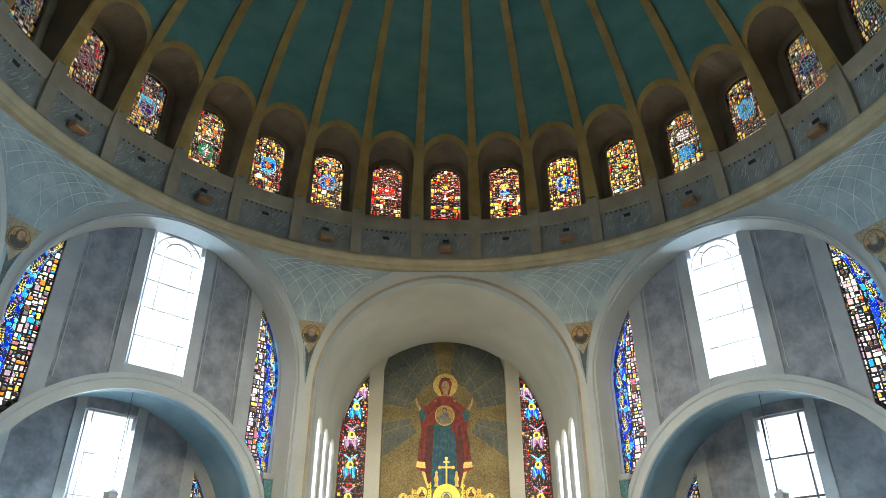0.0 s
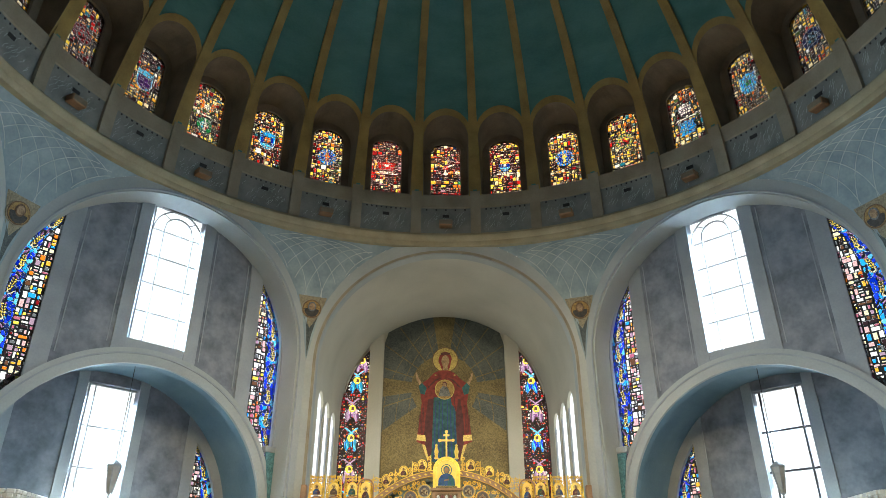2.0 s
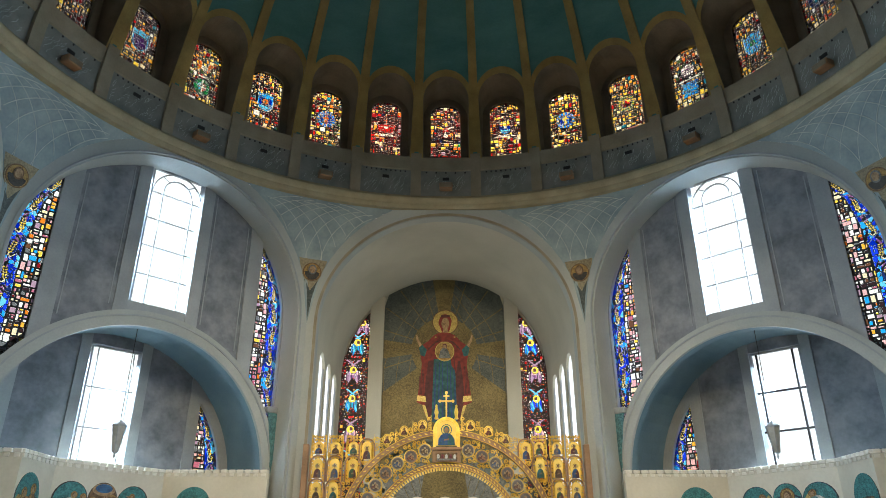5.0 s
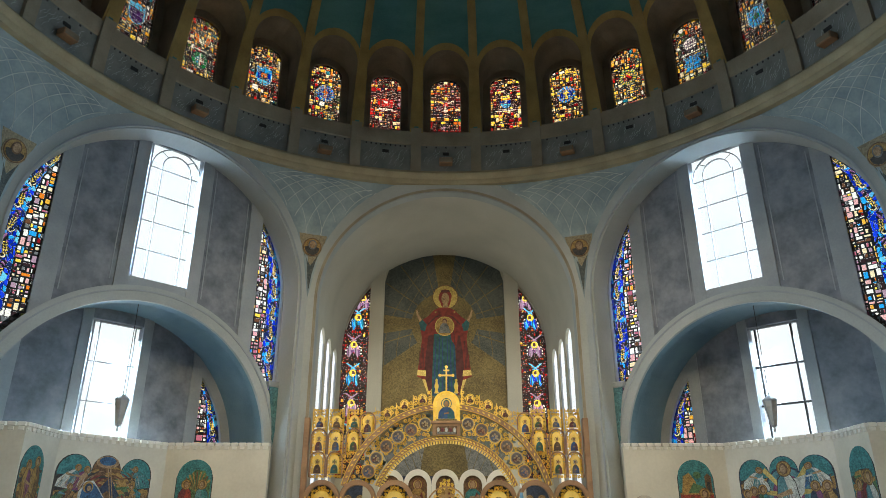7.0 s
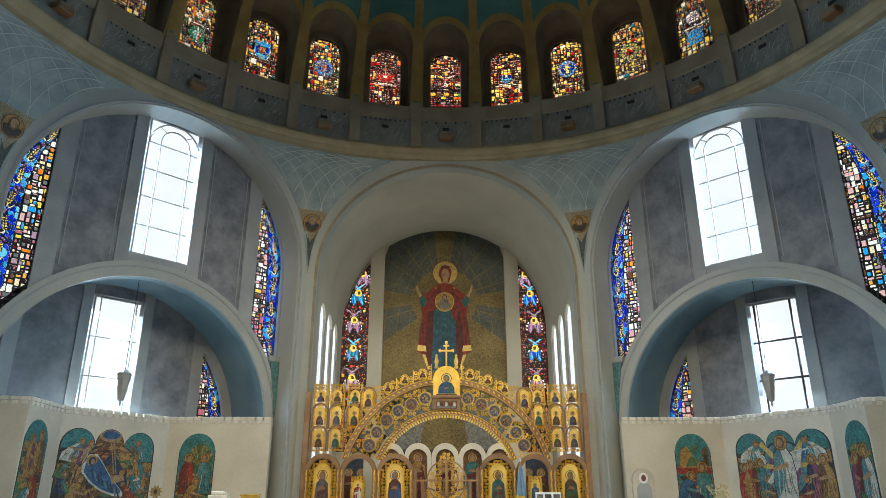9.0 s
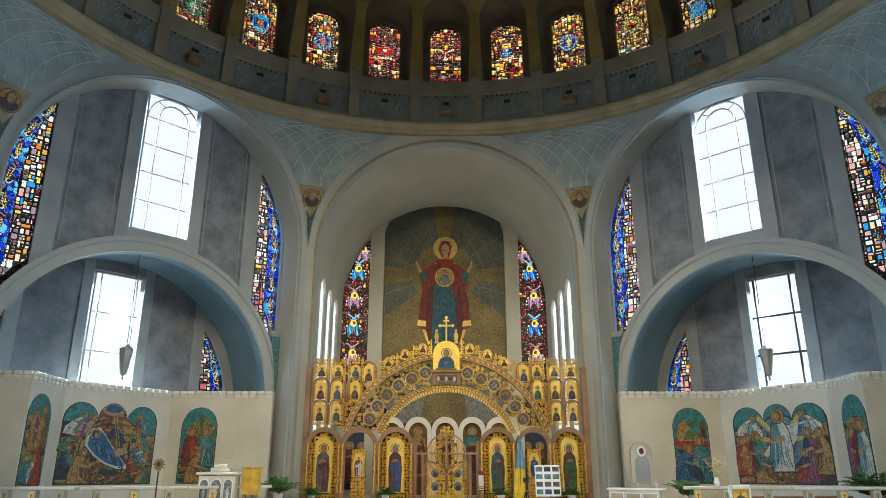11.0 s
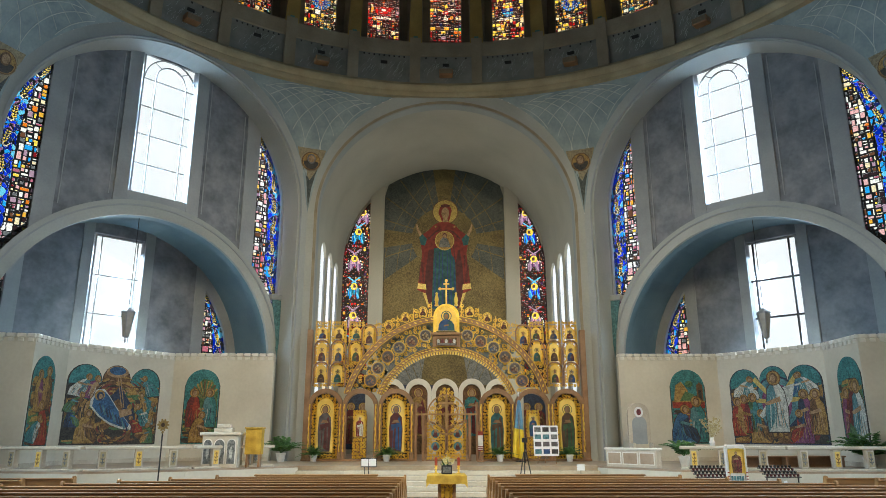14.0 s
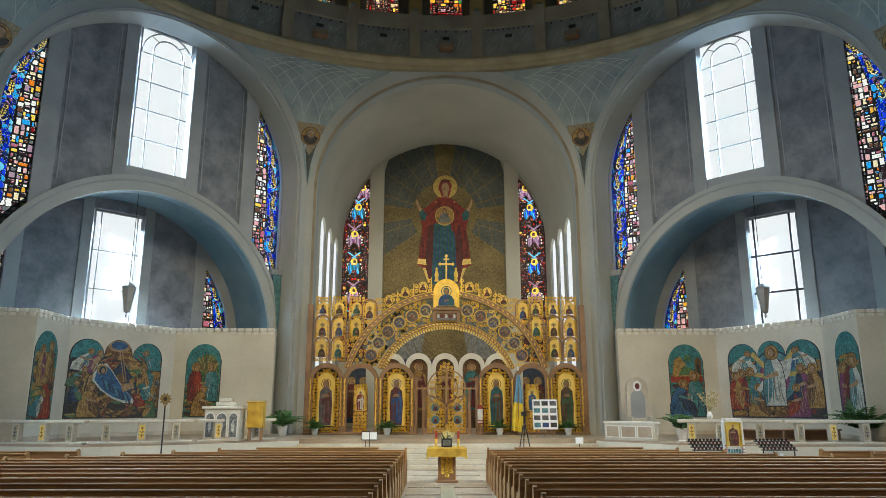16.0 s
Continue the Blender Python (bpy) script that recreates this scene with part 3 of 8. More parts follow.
for j in range(30):
    a0 = math.asin((TOPZ - 0.35 - RING) / R)
    a = a0 + (radians(90) - a0) * j / 29
    z, r = RING + (R + 0.015) * math.sin(a), (R + 0.015) * math.cos(a)
    rows.append([(r * math.sin(2 * math.pi * i / 128), r * math.cos(2 * math.pi * i / 128), z) for i in range(129)])
strip3(shell, rows)
dome = thing("ceiling", "deep teal dome with ochre ribs and an arcade of niches", "dome", kind="structure")
shell.make("shell", "dome", dome, "teal plaster shell", True)
bandm.make("arch_band", "rib", dome, "ochre bands round the niches")
nich.make("niches", "niche", dome, "brown plaster niches")
sill.make("sill", "tan2", dome, "tan-grey sill band under the windows")
para.make("parapet", "parapet", dome, "grey parapet under the niches")
tagged(scratch.make("incised_line", "net", dome, "pale incised strokes on the parapet"), kind="stuff")
slots.make("vent", "lead", dome)
dots.make("vent_hole", "lead", dome)
ribs.make("rib", "rib", dome, "ochre gilt ribs")
stems.make("pilaster", "tan2", dome, "tan-grey pilaster strips on the parapet")

EMBLEMS = {-7: "dark green", -6: "red", -5: "pale blue and purple", -4: "white and green", -3: "pale blue", -2: "blue", -1: "red", 0: "white and red",
           1: "blue and yellow", 2: "blue and gold", 3: "green", 4: "white and blue", 5: "pale blue", 6: "dark blue", 7: "dark green"}


def emblem(k, u, v):
    """The glass at (u, v) metres from the emblem's middle: a slot, None for a came, or -1 outside it."""
    g = TINT
    d, a = math.hypot(u, v), math.atan2(v, u)
    if k in (2, -2):
        if d > 0.50:
            return -1
        if d > 0.46 or 0.30 < d < 0.325:
            return None
        if d > 0.325:
            return g["cyan"] if math.sin(a * 14) > 0.2 else (g["yellow"] if math.sin(a * 14) < -0.8 else g["blue"])
        if abs(u) < 0.07 and abs(v) < 0.24 or abs(v - 0.05) < 0.05 and abs(u) < 0.16:
            return g["yellow"] if k == 2 else g["orange"]
        return g["royal"] if abs(math.sin(u * 21)) > 0.3 else g["cyan"]
    if k in (-3, 5, -5):
        if d < 0.15 and k != -5:
            return (g["orange"] if k == -3 else g["green"]) if abs(u) > 0.02 else None
        half = 0.44 if v > -0.05 else 0.44 * math.sqrt(max(0.0, 1 - ((v + 0.05) / 0.5) ** 2))
        if v > 0.46 + 0.05 * math.cos(u * 14) or abs(u) > half or v < -0.55:
            return -1
        if abs(u) > half - 0.05:
            return None if abs(u) > half - 0.02 else g["white"]
        if k == -5:
            return g["sky"] if v > 0.18 or abs(u) > half - 0.12 else (None if v > 0.14 else g["purple"])
        if k == 5:
            return g["cyan"] if (int((u + 2) * 7) + int((v + 2) * 7)) % 3 else g["sky"]
        return g["cyan"] if v > 0.2 or abs(u) > half - 0.13 else (g["sky"] if v < -0.25 else (g["royal"] if abs(u) > 0.17 else g["navy"]))
    if k in (-4, 4):
        top, low = math.hypot(u, v - 0.42), math.hypot(u, (v + 0.62) * 0.9)
        if k == -4:
            if top < 0.16:
                return g["white"] if abs(math.sin(v * 30)) > 0.35 else g["royal"]
            if abs(abs(u) - 0.24 - 0.3 * (v - 0.5)) < 0.09 and 0.25 < v < 0.75:
                return g["orange"] if abs(math.sin(v * 26)) > 0.4 else g["amber"]
            if low < 0.42:
                if low > 0.38:
                    return None
                if abs(u) < 0.035 or abs(v + 0.5) < 0.03 and abs(u) < 0.13 or abs(v + 0.62) < 0.03 and abs(u) < 0.2:
                    return g["white"]
                return g["green"] if low > 0.2 else g["red"] if u > 0 else g["sky"]
        else:
            if top < 0.34:
                return None if top > 0.31 else (g["white"] if abs(math.sin(v * 19)) > 0.45 else g["violet"])
            if abs(u) < 0.36 + 0.05 * math.sin(v * 17) and -0.98 < v < -0.22:
                return g["cyan"] if d % 0.2 > 0.05 else (g["royal"] if u > 0 else g["sky"])
        if -0.09 < v < -0.04 and abs(u) < 0.5:
            return g["white"]
        return -1
    if k in (-1, 0, 1):
        if k != 0 and abs(u) < 0.55 and (-0.56 < v < -0.51 or abs(u) < 0.38 and -0.48 < v < -0.44):
            return g["white"]
        if k == -1:
            if abs(u) < 0.03 and 0.1 < v < 0.55 or abs(v - 0.36) < 0.03 and abs(u) < 0.12:
                return g["orange"]
            if d < 0.11 and v < 0.05:
                return g["white"]
            if -0.34 < v < 0.12 and abs(u) < 0.44 + 0.3 * v:
                return None if abs(abs(u) - 0.2) < 0.014 else g["red"]
        elif k == 0:
            if math.hypot(u, v - 0.38) < 0.11 and abs(u) + 0.02 > 0.3 * (v - 0.38):
                return g["yellow"]
            for sx, c in ((-1, "yellow"), (1, "white")):
                if abs(v - 0.17 - 0.35 * (abs(u) - 0.3)) < 0.045 and 0.12 < sx * u < 0.45:
                    return g[c]
            if abs(u) < 0.15 and -0.12 < v < 0.15:
                return g["red"] if math.hypot(u, v) > 0.05 else g["pink"]
            if math.hypot(abs(u) - 0.3, v + 0.25) < 0.085:
                return g["lilac"] if u < 0 else g["amber"]
            if math.hypot(u, v + 0.33) < 0.12 or abs(u) < 0.05 and -0.36 < v < -0.12:
                return g["white"]
            if abs(v + 0.6) < 0.025 and abs(u) < 0.14:
                return g["cream"]
        else:
            if 0.08 < v < 0.42 - 0.6 * abs(abs(u) - 0.1) and abs(u) < 0.24:
                return g["yellow"] if v > 0.2 or abs(u) < 0.12 else g["orange"]
            if -0.36 < v < 0.06 and abs(u) < 0.28 * math.sqrt(max(0.0, 1 - ((v + 0.02) / 0.36) ** 2)):
                if d < 0.09:
                    return g["white"]
                return g["sky"] if abs(v + 0.18) < 0.03 else g["cyan"] if v < -0.14 else g["royal"]
        return -1 if abs(u) > 0.5 or abs(v) > 0.55 or (int((u + 5) * 9) + int((v + 5) * 9)) % 4 == 0 else (None if (u * 9) % 1 < 0.2 or (v * 9) % 1 < 0.2 else g["maroon"])
    if d > 0.47:
        return -1
    rim, core = {-6: ("ruby", "red"), 3: ("green", "red"), 6: ("navy", "teal"), 7: ("olive", "green"), -7: ("green", "navy")}.get(k, ("royal", "white"))
    if d > 0.44 or abs(d - 0.27) < 0.014:
        return None
    if d > 0.27:
        if k == 3:
            return g["green"] if math.sin(a * 17) > -0.3 else g["yellow"]
        return g[rim] if math.sin(a * 9 + k) > -0.5 else g["dark"]
    if (u * 3.3 + 0.4 * math.sin(v * 11)) % 1 < 0.5 and (v * 4 + 0.3 * math.sin(u * 13)) % 1 < 0.62:
        return g[core]
    return g["yellow"] if k == 3 and v > 0.05 else g["dark"]


AMBER_FIELD = tints(("yellow", 8), ("cream", 4), ("amber", 6), ("orange", 2), ("white", 2), ("red", 2), ("ruby", 4), ("maroon", 3), ("brown", 4), ("olive", 2), ("teal", 1), ("dark", 5))
RUBY_FIELD = tints(("ruby", 7), ("red", 4), ("maroon", 7), ("brown", 4), ("dark", 5), ("amber", 3), ("orange", 2), ("yellow", 2), ("cream", 2), ("lilac", 1), ("navy", 1), ("green", 1))
GILT_FIELD = tints(("yellow", 5), ("amber", 3), ("ruby", 5), ("maroon", 5), ("brown", 4), ("dark", 3), ("cream", 3), ("red", 2))
for k in range(-8, 9):
    rng = random.Random(100 + k)
    ground = "ruby" if k in (-1, 0, 1) else "amber and yellow"
    win = thing("stained_glass_window", f"arched stained-glass window with a {EMBLEMS.get(k, 'blue')} emblem on {ground} pieces", "window", turned(-BAY * k), "windows round the dome")
    lead, glass = Mesh(), Mesh()
    field = Patches(rng, -0.8, 0.8, 20.5, 24.1, 0.17, 0.024, GILT_FIELD if k == 1 else RUBY_FIELD if ground == "ruby" else AMBER_FIELD)

    fine = Patches(rng, -0.8, 0.8, 20.5, 24.1, 0.15, 0.012, RUBY_FIELD)

    def bounds(z):
        w = 0.8 if z <= 23.5 else 0.8 * math.sqrt(max(0.0, 1 - ((z - 23.5) / 0.56) ** 2))
        return (-w, w)

    def slot_at(x, z):
        q = emblem(k, x, z - (22.35 if k not in (-1, 0, 1) else 22.5))
        if q == -1:
            return field.at(x, z)
        return None if fine.at(x, z) is None else q
    leaded(lead, glass, bounds, 20.6, 24.04, 0.03, BACK + 0.12, slot_at)
    # added pane outside the window, only to dim the light through the glass
    Mesh().box(-0.95, 0.95, BACK + 0.27, BACK + 0.28, 20.4, 24.2).make("dimming_pane", "smoked", win, "added grey pane that dims the sky behind the glass")
    Mesh().band(arched(-0.85, 0.85, 20.55, 24.08, 16, 0.58), arched(-0.79, 0.79, 20.6, 24.03, 16, 0.56), BACK + 0.09, BACK + 0.13).make("frame", "lead", win)
    lead.make("came", "lead", win)
    tagged(glass.make("glass", PANES, win), kind="stuff")

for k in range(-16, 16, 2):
    sp = thing("parapet_box", "small brown box fixed to the parapet under the dome", "floodlight", turned(-BAY * k) @ Matrix.Translation((0, 15.2, 18.5)), "boxes on the parapet")
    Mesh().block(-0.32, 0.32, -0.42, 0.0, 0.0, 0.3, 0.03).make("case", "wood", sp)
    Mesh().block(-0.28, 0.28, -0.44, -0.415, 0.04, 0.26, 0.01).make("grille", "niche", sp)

# added warm fill spots, out of view: they brighten the nave and icon screen
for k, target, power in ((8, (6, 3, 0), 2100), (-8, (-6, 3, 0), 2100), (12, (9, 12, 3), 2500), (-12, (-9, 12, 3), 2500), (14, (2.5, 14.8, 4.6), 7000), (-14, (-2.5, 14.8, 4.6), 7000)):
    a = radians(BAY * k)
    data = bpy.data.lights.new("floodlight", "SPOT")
    data.energy, data.color, data.spot_size, data.spot_blend, data.shadow_soft_size = power * WARM_FILL, (1.0, 0.82, 0.52), radians(58), 0.9, 0.25
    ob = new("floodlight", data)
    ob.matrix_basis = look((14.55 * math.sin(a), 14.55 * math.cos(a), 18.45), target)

# ---- the diagonal and side bays: window wall, low arch, deep niche ----
GLASS_IN, GLASS_R = 4.36, 5.82


def low_arc(s, r):
    return LOW_Z + math.sqrt(max(0.0, r * r - s * s))


def big_arc(s, r):
    return SPRING + math.sqrt(max(0.0, r * r - s * s))


def clear_window(index, m, half, z0, z1, y, bars, rows_, arch_top, bar=0.022, bar_mat="steel"):
    """A tall clear-glazed steel window with a frame and glazing bars."""
    win = thing(f"window_{index}", "tall clear-glazed window with thin steel glazing bars", "window", m, kind="structure")
    me = Mesh()
    me.box(-half, -half + 0.07, y, y + 0.12, z0, z1).box(half - 0.07, half, y, y + 0.12, z0, z1)
    me.box(-half + 0.07, half - 0.07, y, y + 0.12, z0, z0 + 0.07).box(-half + 0.07, half - 0.07, y, y + 0.12, z1 - 0.07, z1)
    me.make("window_frame", "steel", win)
    for x in bars:
        Mesh().box(x - bar, x + bar, y + 0.03, y + 0.09, z0 + 0.07, (z1 - 0.07) if not arch_top else z1 - 0.95).make("glazing_bar", bar_mat, win)
    for z in rows_:
        Mesh().box(-half + 0.07, half - 0.07, y + 0.035, y + 0.085, z - bar, z + bar).make("glazing_bar", bar_mat, win)
    if arch_top:
        for r, zc in ((half - 0.09, z1 - 1.12), (0.62, z1 - 0.95)):
            Mesh().band(arc(0, zc, r - 0.022, 0, 180, 20), arc(0, zc, r + 0.022, 0, 180, 20), y + 0.03, y + 0.09).make("glazing_bar", "steel", win)
        for a in (48, 132):
            c, s = math.cos(radians(a)), math.sin(radians(a))
            Mesh().tube([(c * 0.62, y + 0.06, z1 - 0.95 + s * 0.62), (c * 1.06, y + 0.06, z1 - 1.1 + s * 1.06)], 0.022, 4).make("glazing_bar", "steel", win)
    Mesh().box(-half + 0.05, half - 0.05, y + 0.055, y + 0.062, z0 + 0.05, z1 - 0.05).make("pane", "clear", win)
    return win


def glass_strip(m, name_label, inner, outer_r, zc, low, y, seed, sgn, z0, z1):
    """A tall strip of stained glass beside an arch: small squares inside, a blue border with wheat ears along the arch."""
    rng = random.Random(seed)
    win = thing("stained_glass_window", name_label, "window", m, "stained-glass strips beside the arches")
    lead, glass = Mesh(), Mesh()

    def reach(z):
        return math.sqrt(max(0.0, outer_r ** 2 - (z - zc) ** 2)) if z > zc else outer_r

    def left_of(z):
        return max(inner, math.sqrt(max(0.0, low ** 2 - (z - LOW_Z) ** 2)) if low else inner)

    def split(z):
        a, b = left_of(z), reach(z)
        return a, max(a, min(b - 0.34, a + (b - a) * 0.52)), max(a, b)

    field = Patches(rng, 0.0, 7.0, z0, z1, 0.205, 0.027, SQUARES)
    seeds = [(rng.uniform(inner - 0.1, outer_r + 0.1), rng.uniform(z0, z1), rng.choice(BLUES)) for _ in range(int((z1 - z0) * (outer_r - inner) * 34))]
    near = {}
    for p in seeds:
        for q in (-1, 0, 1):
            near.setdefault(int(p[1] / 0.3) + q, []).append(p)

    def ear(s, z):
        """Wheat ears one above the other along the border: kernels, a hooked stalk and a bundle of awns."""
        a, c, b = split(z)
        period = 0.98
        k = math.floor(z / period)
        t = z / period - k
        lean = (1 if (k + seed) % 2 else -1) * 0.16
        mid = c + (b - c) * 0.5 + lean * (t - 0.45)
        w = s - mid
        if t < 0.20:
            d = math.hypot(s - mid - lean * 0.5, (t - 0.20) * period)
            return TINT["cream"] if 0.085 < d < 0.12 else (None if d < 0.145 else -1)
        if t < 0.66:
            q = ((t - 0.20) / 0.46 * 4.5 - abs(w) * 7.0) % 1.0
            if abs(w) < 0.015:
                return None
            if abs(w) < 0.075 and q < 0.48:
                return TINT["yellow"]
            return None if abs(w) < 0.095 else -1
        if abs(w) < 0.09:
            return TINT["violet"] if (w * 24 + t * 2) % 1.0 < 0.4 else None
        return -1

    def slot_at(x, z):
        s = abs(x)
        a, c, b = split(z)
        if s < c - 0.03 or b - c < 0.05:
            return field.at(s, z)
        q = ear(s, z)
        if q != -1:
            return q
        best = sorted((math.hypot((s - p[0]) * 1.25, z - p[1]), p[2]) for p in near.get(int(z / 0.3), []))[:2]
        if len(best) < 2 or best[1][0] - best[0][0] < 0.02 or s < c + 0.02:
            return None
        return best[0][1]

    def whole(z):
        a, c, b = split(z)
        return tuple(sorted((sgn * a, sgn * b)))

    leaded(lead, glass, whole, z0, z1, 0.035, y, slot_at)
    lead.make("came", "lead", win)
    tagged(glass.make("glass", PANES, win), kind="stuff")


SQUARES = tints(("white", 12), ("cream", 4), ("yellow", 3), ("amber", 2), ("orange", 2), ("pink", 7), ("rose", 3), ("lilac", 2), ("grey", 4), ("ruby", 1), ("dark", 3), ("brown", 3), ("cyan", 1))
BLUES = tints(("blue", 7), ("royal", 6), ("cyan", 7), ("sky", 2), ("navy", 3))


def bay(index, theta, seen):
    m = turned(theta)
    near = m @ Matrix.Translation((0.13 if theta == 45.0 else -0.08, 0, 0))
    wall = thing(f"wall_{index}", "mottled grey plaster window wall with stone strips", "wall", m, kind="structure")
    W = 16.5
    body = Mesh()
    for sg in (-1, 1):
        strip(body, sg * 1.19, sg * GLASS_IN, lambda s: low_arc(s, LOW_R + 0.3), lambda s: big_arc(s, 6.2), W, W + 0.4, 20)
    me = Mesh()
    strip(me, -1.19, 1.19, lambda s: low_arc(s, LOW_R + 0.3), lambda s: 11.25, W - 0.03, W + 0.4, 8)
    me.make("window_apron", "stone", wall, "pale stone apron under the window")
    strip(body, -1.19, 1.19, lambda s: 17.42, lambda s: big_arc(s, 6.25), W, W + 0.4, 8)
    body.make("plaster_panel", "panel", wall)
    for sg in (-1, 1):
        for a, b in ((1.19, 1.72), (3.72, GLASS_IN + 0.02)):
            me = Mesh()
            strip(me, sg * a, sg * b, lambda s: low_arc(s, LOW_R + 0.3), lambda s: big_arc(s, 6.0), W - 0.07, W, 6)
            me.make("stone_strip", "stone", wall)
        for a in (1.86, 3.55):
            me = Mesh()
            strip(me, sg * a, sg * (a + 0.04), lambda s: low_arc(s, LOW_R + 0.9), lambda s: big_arc(s, 5.55), W - 0.025, W, 3)
            me.make("bead", "stone", wall)
        me = Mesh()
        ss = [GLASS_IN + 0.02 + (5.86 - GLASS_IN) * i / 16 for i in range(17)]
        me.band([(sg * s, big_arc(s, GLASS_R - 0.02)) for s in ss if s < GLASS_R - 0.03], [(sg * s, big_arc(s, 6.2)) for s in ss if s < GLASS_R - 0.03], W - 0.05, W + 0.4)
        me.box(min(sg * (GLASS_R - 0.05), sg * 6.6), max(sg * (GLASS_R - 0.05), sg * 6.6), W - 0.045, W + 0.395, LOW_Z, SPRING + 2.2)
        me.make("reveal", "stone", wall)
    # the low arch and its vault
    me = Mesh()
    me.band([(LOW_R, 0.0)] + arc(0, LOW_Z, LOW_R, 0, 180, 48) + [(-LOW_R, 0.0)], [(6.02, 0.0)] + arc(0, LOW_Z, 6.02, 0, 180, 48) + [(-6.02, 0.0)], W - 0.22, W - 0.06)
    me.make("low_arch", "pier", wall, "broad plaster arch band")
    me = Mesh()
    me.band([(LOW_R + 0.02, 0.0)] + arc(0, LOW_Z, LOW_R + 0.02, 0, 180, 48) + [(-LOW_R - 0.02, 0.0)], [(6.01, 0.0)] + arc(0, LOW_Z, 6.01, 0, 180, 48) + [(-6.01, 0.0)], W - 0.058, W + 0.4)
    me.make("soffit", "soffit", wall, "blue plaster soffit of the arch")
    me = Mesh()
    me.band(arc(0, LOW_Z, LOW_R + 0.36, 0, 180, 48), arc(0, LOW_Z, LOW_R + 0.42, 0, 180, 48), W - 0.26, W - 0.2)
    me.make("bead", "stone", wall)
    me = Mesh()
    me.band([(5.85, 0.0)] + arc(0, LOW_Z, 5.85, 0, 180, 40) + [(-5.85, 0.0)], [(6.2, 0.0)] + arc(0, LOW_Z, 6.2, 0, 180, 40) + [(-6.2, 0.0)], W + 0.4, 20.3)
    me.make("vault", "soffit", wall, "blue plaster vault of the niche")
    # the niche's back wall
    V = 19.9
    back = Mesh()
    for sg in (-1, 1):
        strip(back, sg * 1.08, sg * 4.05, lambda s: 0.0, lambda s: low_arc(s, 5.95), V, V + 0.4, 16)
    strip(back, -1.08, 1.08, lambda s: 0.0, lambda s: 3.2, V, V + 0.4, 2)
    strip(back, -1.08, 1.08, lambda s: 10.25, lambda s: low_arc(s, 5.98), V, V + 0.4, 8)
    back.make("back_panel", "panel", wall)
    for sg in (-1, 1):
        for a, b in ((1.08, 1.5), (3.55, 4.06)):
            me = Mesh()
            strip(me, sg * a, sg * b, lambda s: 0.0, lambda s: low_arc(s, 5.85), V - 0.07, V, 6)
            me.make("stone_strip", "stone", wall)
        me = Mesh()
        ss = [4.05 + 1.35 * i / 14 for i in range(15)]
        me.band([(sg * s, low_arc(s, 5.42)) for s in ss], [(sg * s, low_arc(s, 5.97)) for s in ss], V - 0.05, V + 0.4)
        me.box(min(sg * 5.39, sg * 5.95), max(sg * 5.39, sg * 5.95), V - 0.045, V + 0.395, 0, LOW_Z + 3.2)
        me.box(min(sg * 4.05, sg * 5.4), max(sg * 4.05, sg * 5.4), V, V + 0.4, 0, 3.4)
        me.make("reveal", "stone", wall)
    clear_window(f"{index}_upper", near, 1.19, 11.25, 17.42, W + 0.2, (-0.62, 0.70), (12.55, 13.81, 15.05, 16.28), True, 0.017)
    clear_window(f"{index}_lower", near, 1.08, 3.2, 10.25, V + 0.2, (-0.78, 0.74), (5.2, 6.86, 8.5), False, 0.04 if index == 10 else 0.018, "black" if index == 10 else "steel")
    for sg in (-1, 1):
        if seen:
            glass_strip(m, "tall stained-glass strip of pink and yellow squares with blue border", GLASS_IN, GLASS_R, SPRING, 6.0, W + 0.15, 7 * index + sg, sg, 7.0, 15.6)
            glass_strip(m, "stained-glass strip with squares and a blue wheat border", 4.06, 5.42, LOW_Z, 0, V + 0.15, 7 * index + sg + 50, sg, 3.4, 8.52)
        else:
            Mesh().box(min(sg * 4.3, sg * 6), max(sg * 4.3, sg * 6), W + 0.1, W + 0.2, 6.9, 15.8).make("plain_panel", "panel", wall)
            Mesh().box(min(sg * 4.0, sg * 5.9), max(sg * 4.0, sg * 5.9), V + 0.1, V + 0.2, 3.3, 9.0).make("plain_panel", "panel", wall)
    cap = Mesh()
    for sg in (-1, 1):
        cap.block(min(sg * 5.35, sg * 6.1), max(sg * 5.35, sg * 6.1), W - 0.3, W + 0.1, 7.75, 8.0, 0.03)
    cap.make("capital", "stone", wall)
    cap = Mesh()
    for sg in (-1, 1):
        cap.slab([(sg * 5.42, 7.74), (sg * 6.05, 7.74), (sg * 5.93, 6.6), (sg * 5.78, 5.2), (sg * 5.62, 6.6)], W - 0.27, W - 0.2)
    cap.make("mosaic_point", "m_sky", wall, "teal mosaic ornament under the capital")
    for half, z0, z1, y in ((1.15, 11.3, 17.38, W), (1.04, 3.3, 10.2, V)):
        if seen:
            ob = Mesh().box(-half * 2 - 2.5, half * 2 + 2.5, y + 3.2, y + 3.22, z0, z1 + 4.0).make("backdrop", "bright_sky")
            ob.matrix_basis = m
            tagged(ob, "bright cloudy sky outside the window", "sky", kind="structure")
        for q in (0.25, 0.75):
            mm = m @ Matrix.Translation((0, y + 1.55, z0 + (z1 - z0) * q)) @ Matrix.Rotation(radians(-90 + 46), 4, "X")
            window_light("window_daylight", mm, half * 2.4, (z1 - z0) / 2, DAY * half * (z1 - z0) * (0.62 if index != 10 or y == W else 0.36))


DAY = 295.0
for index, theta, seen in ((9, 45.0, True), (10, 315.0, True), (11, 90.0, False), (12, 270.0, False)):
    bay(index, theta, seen)

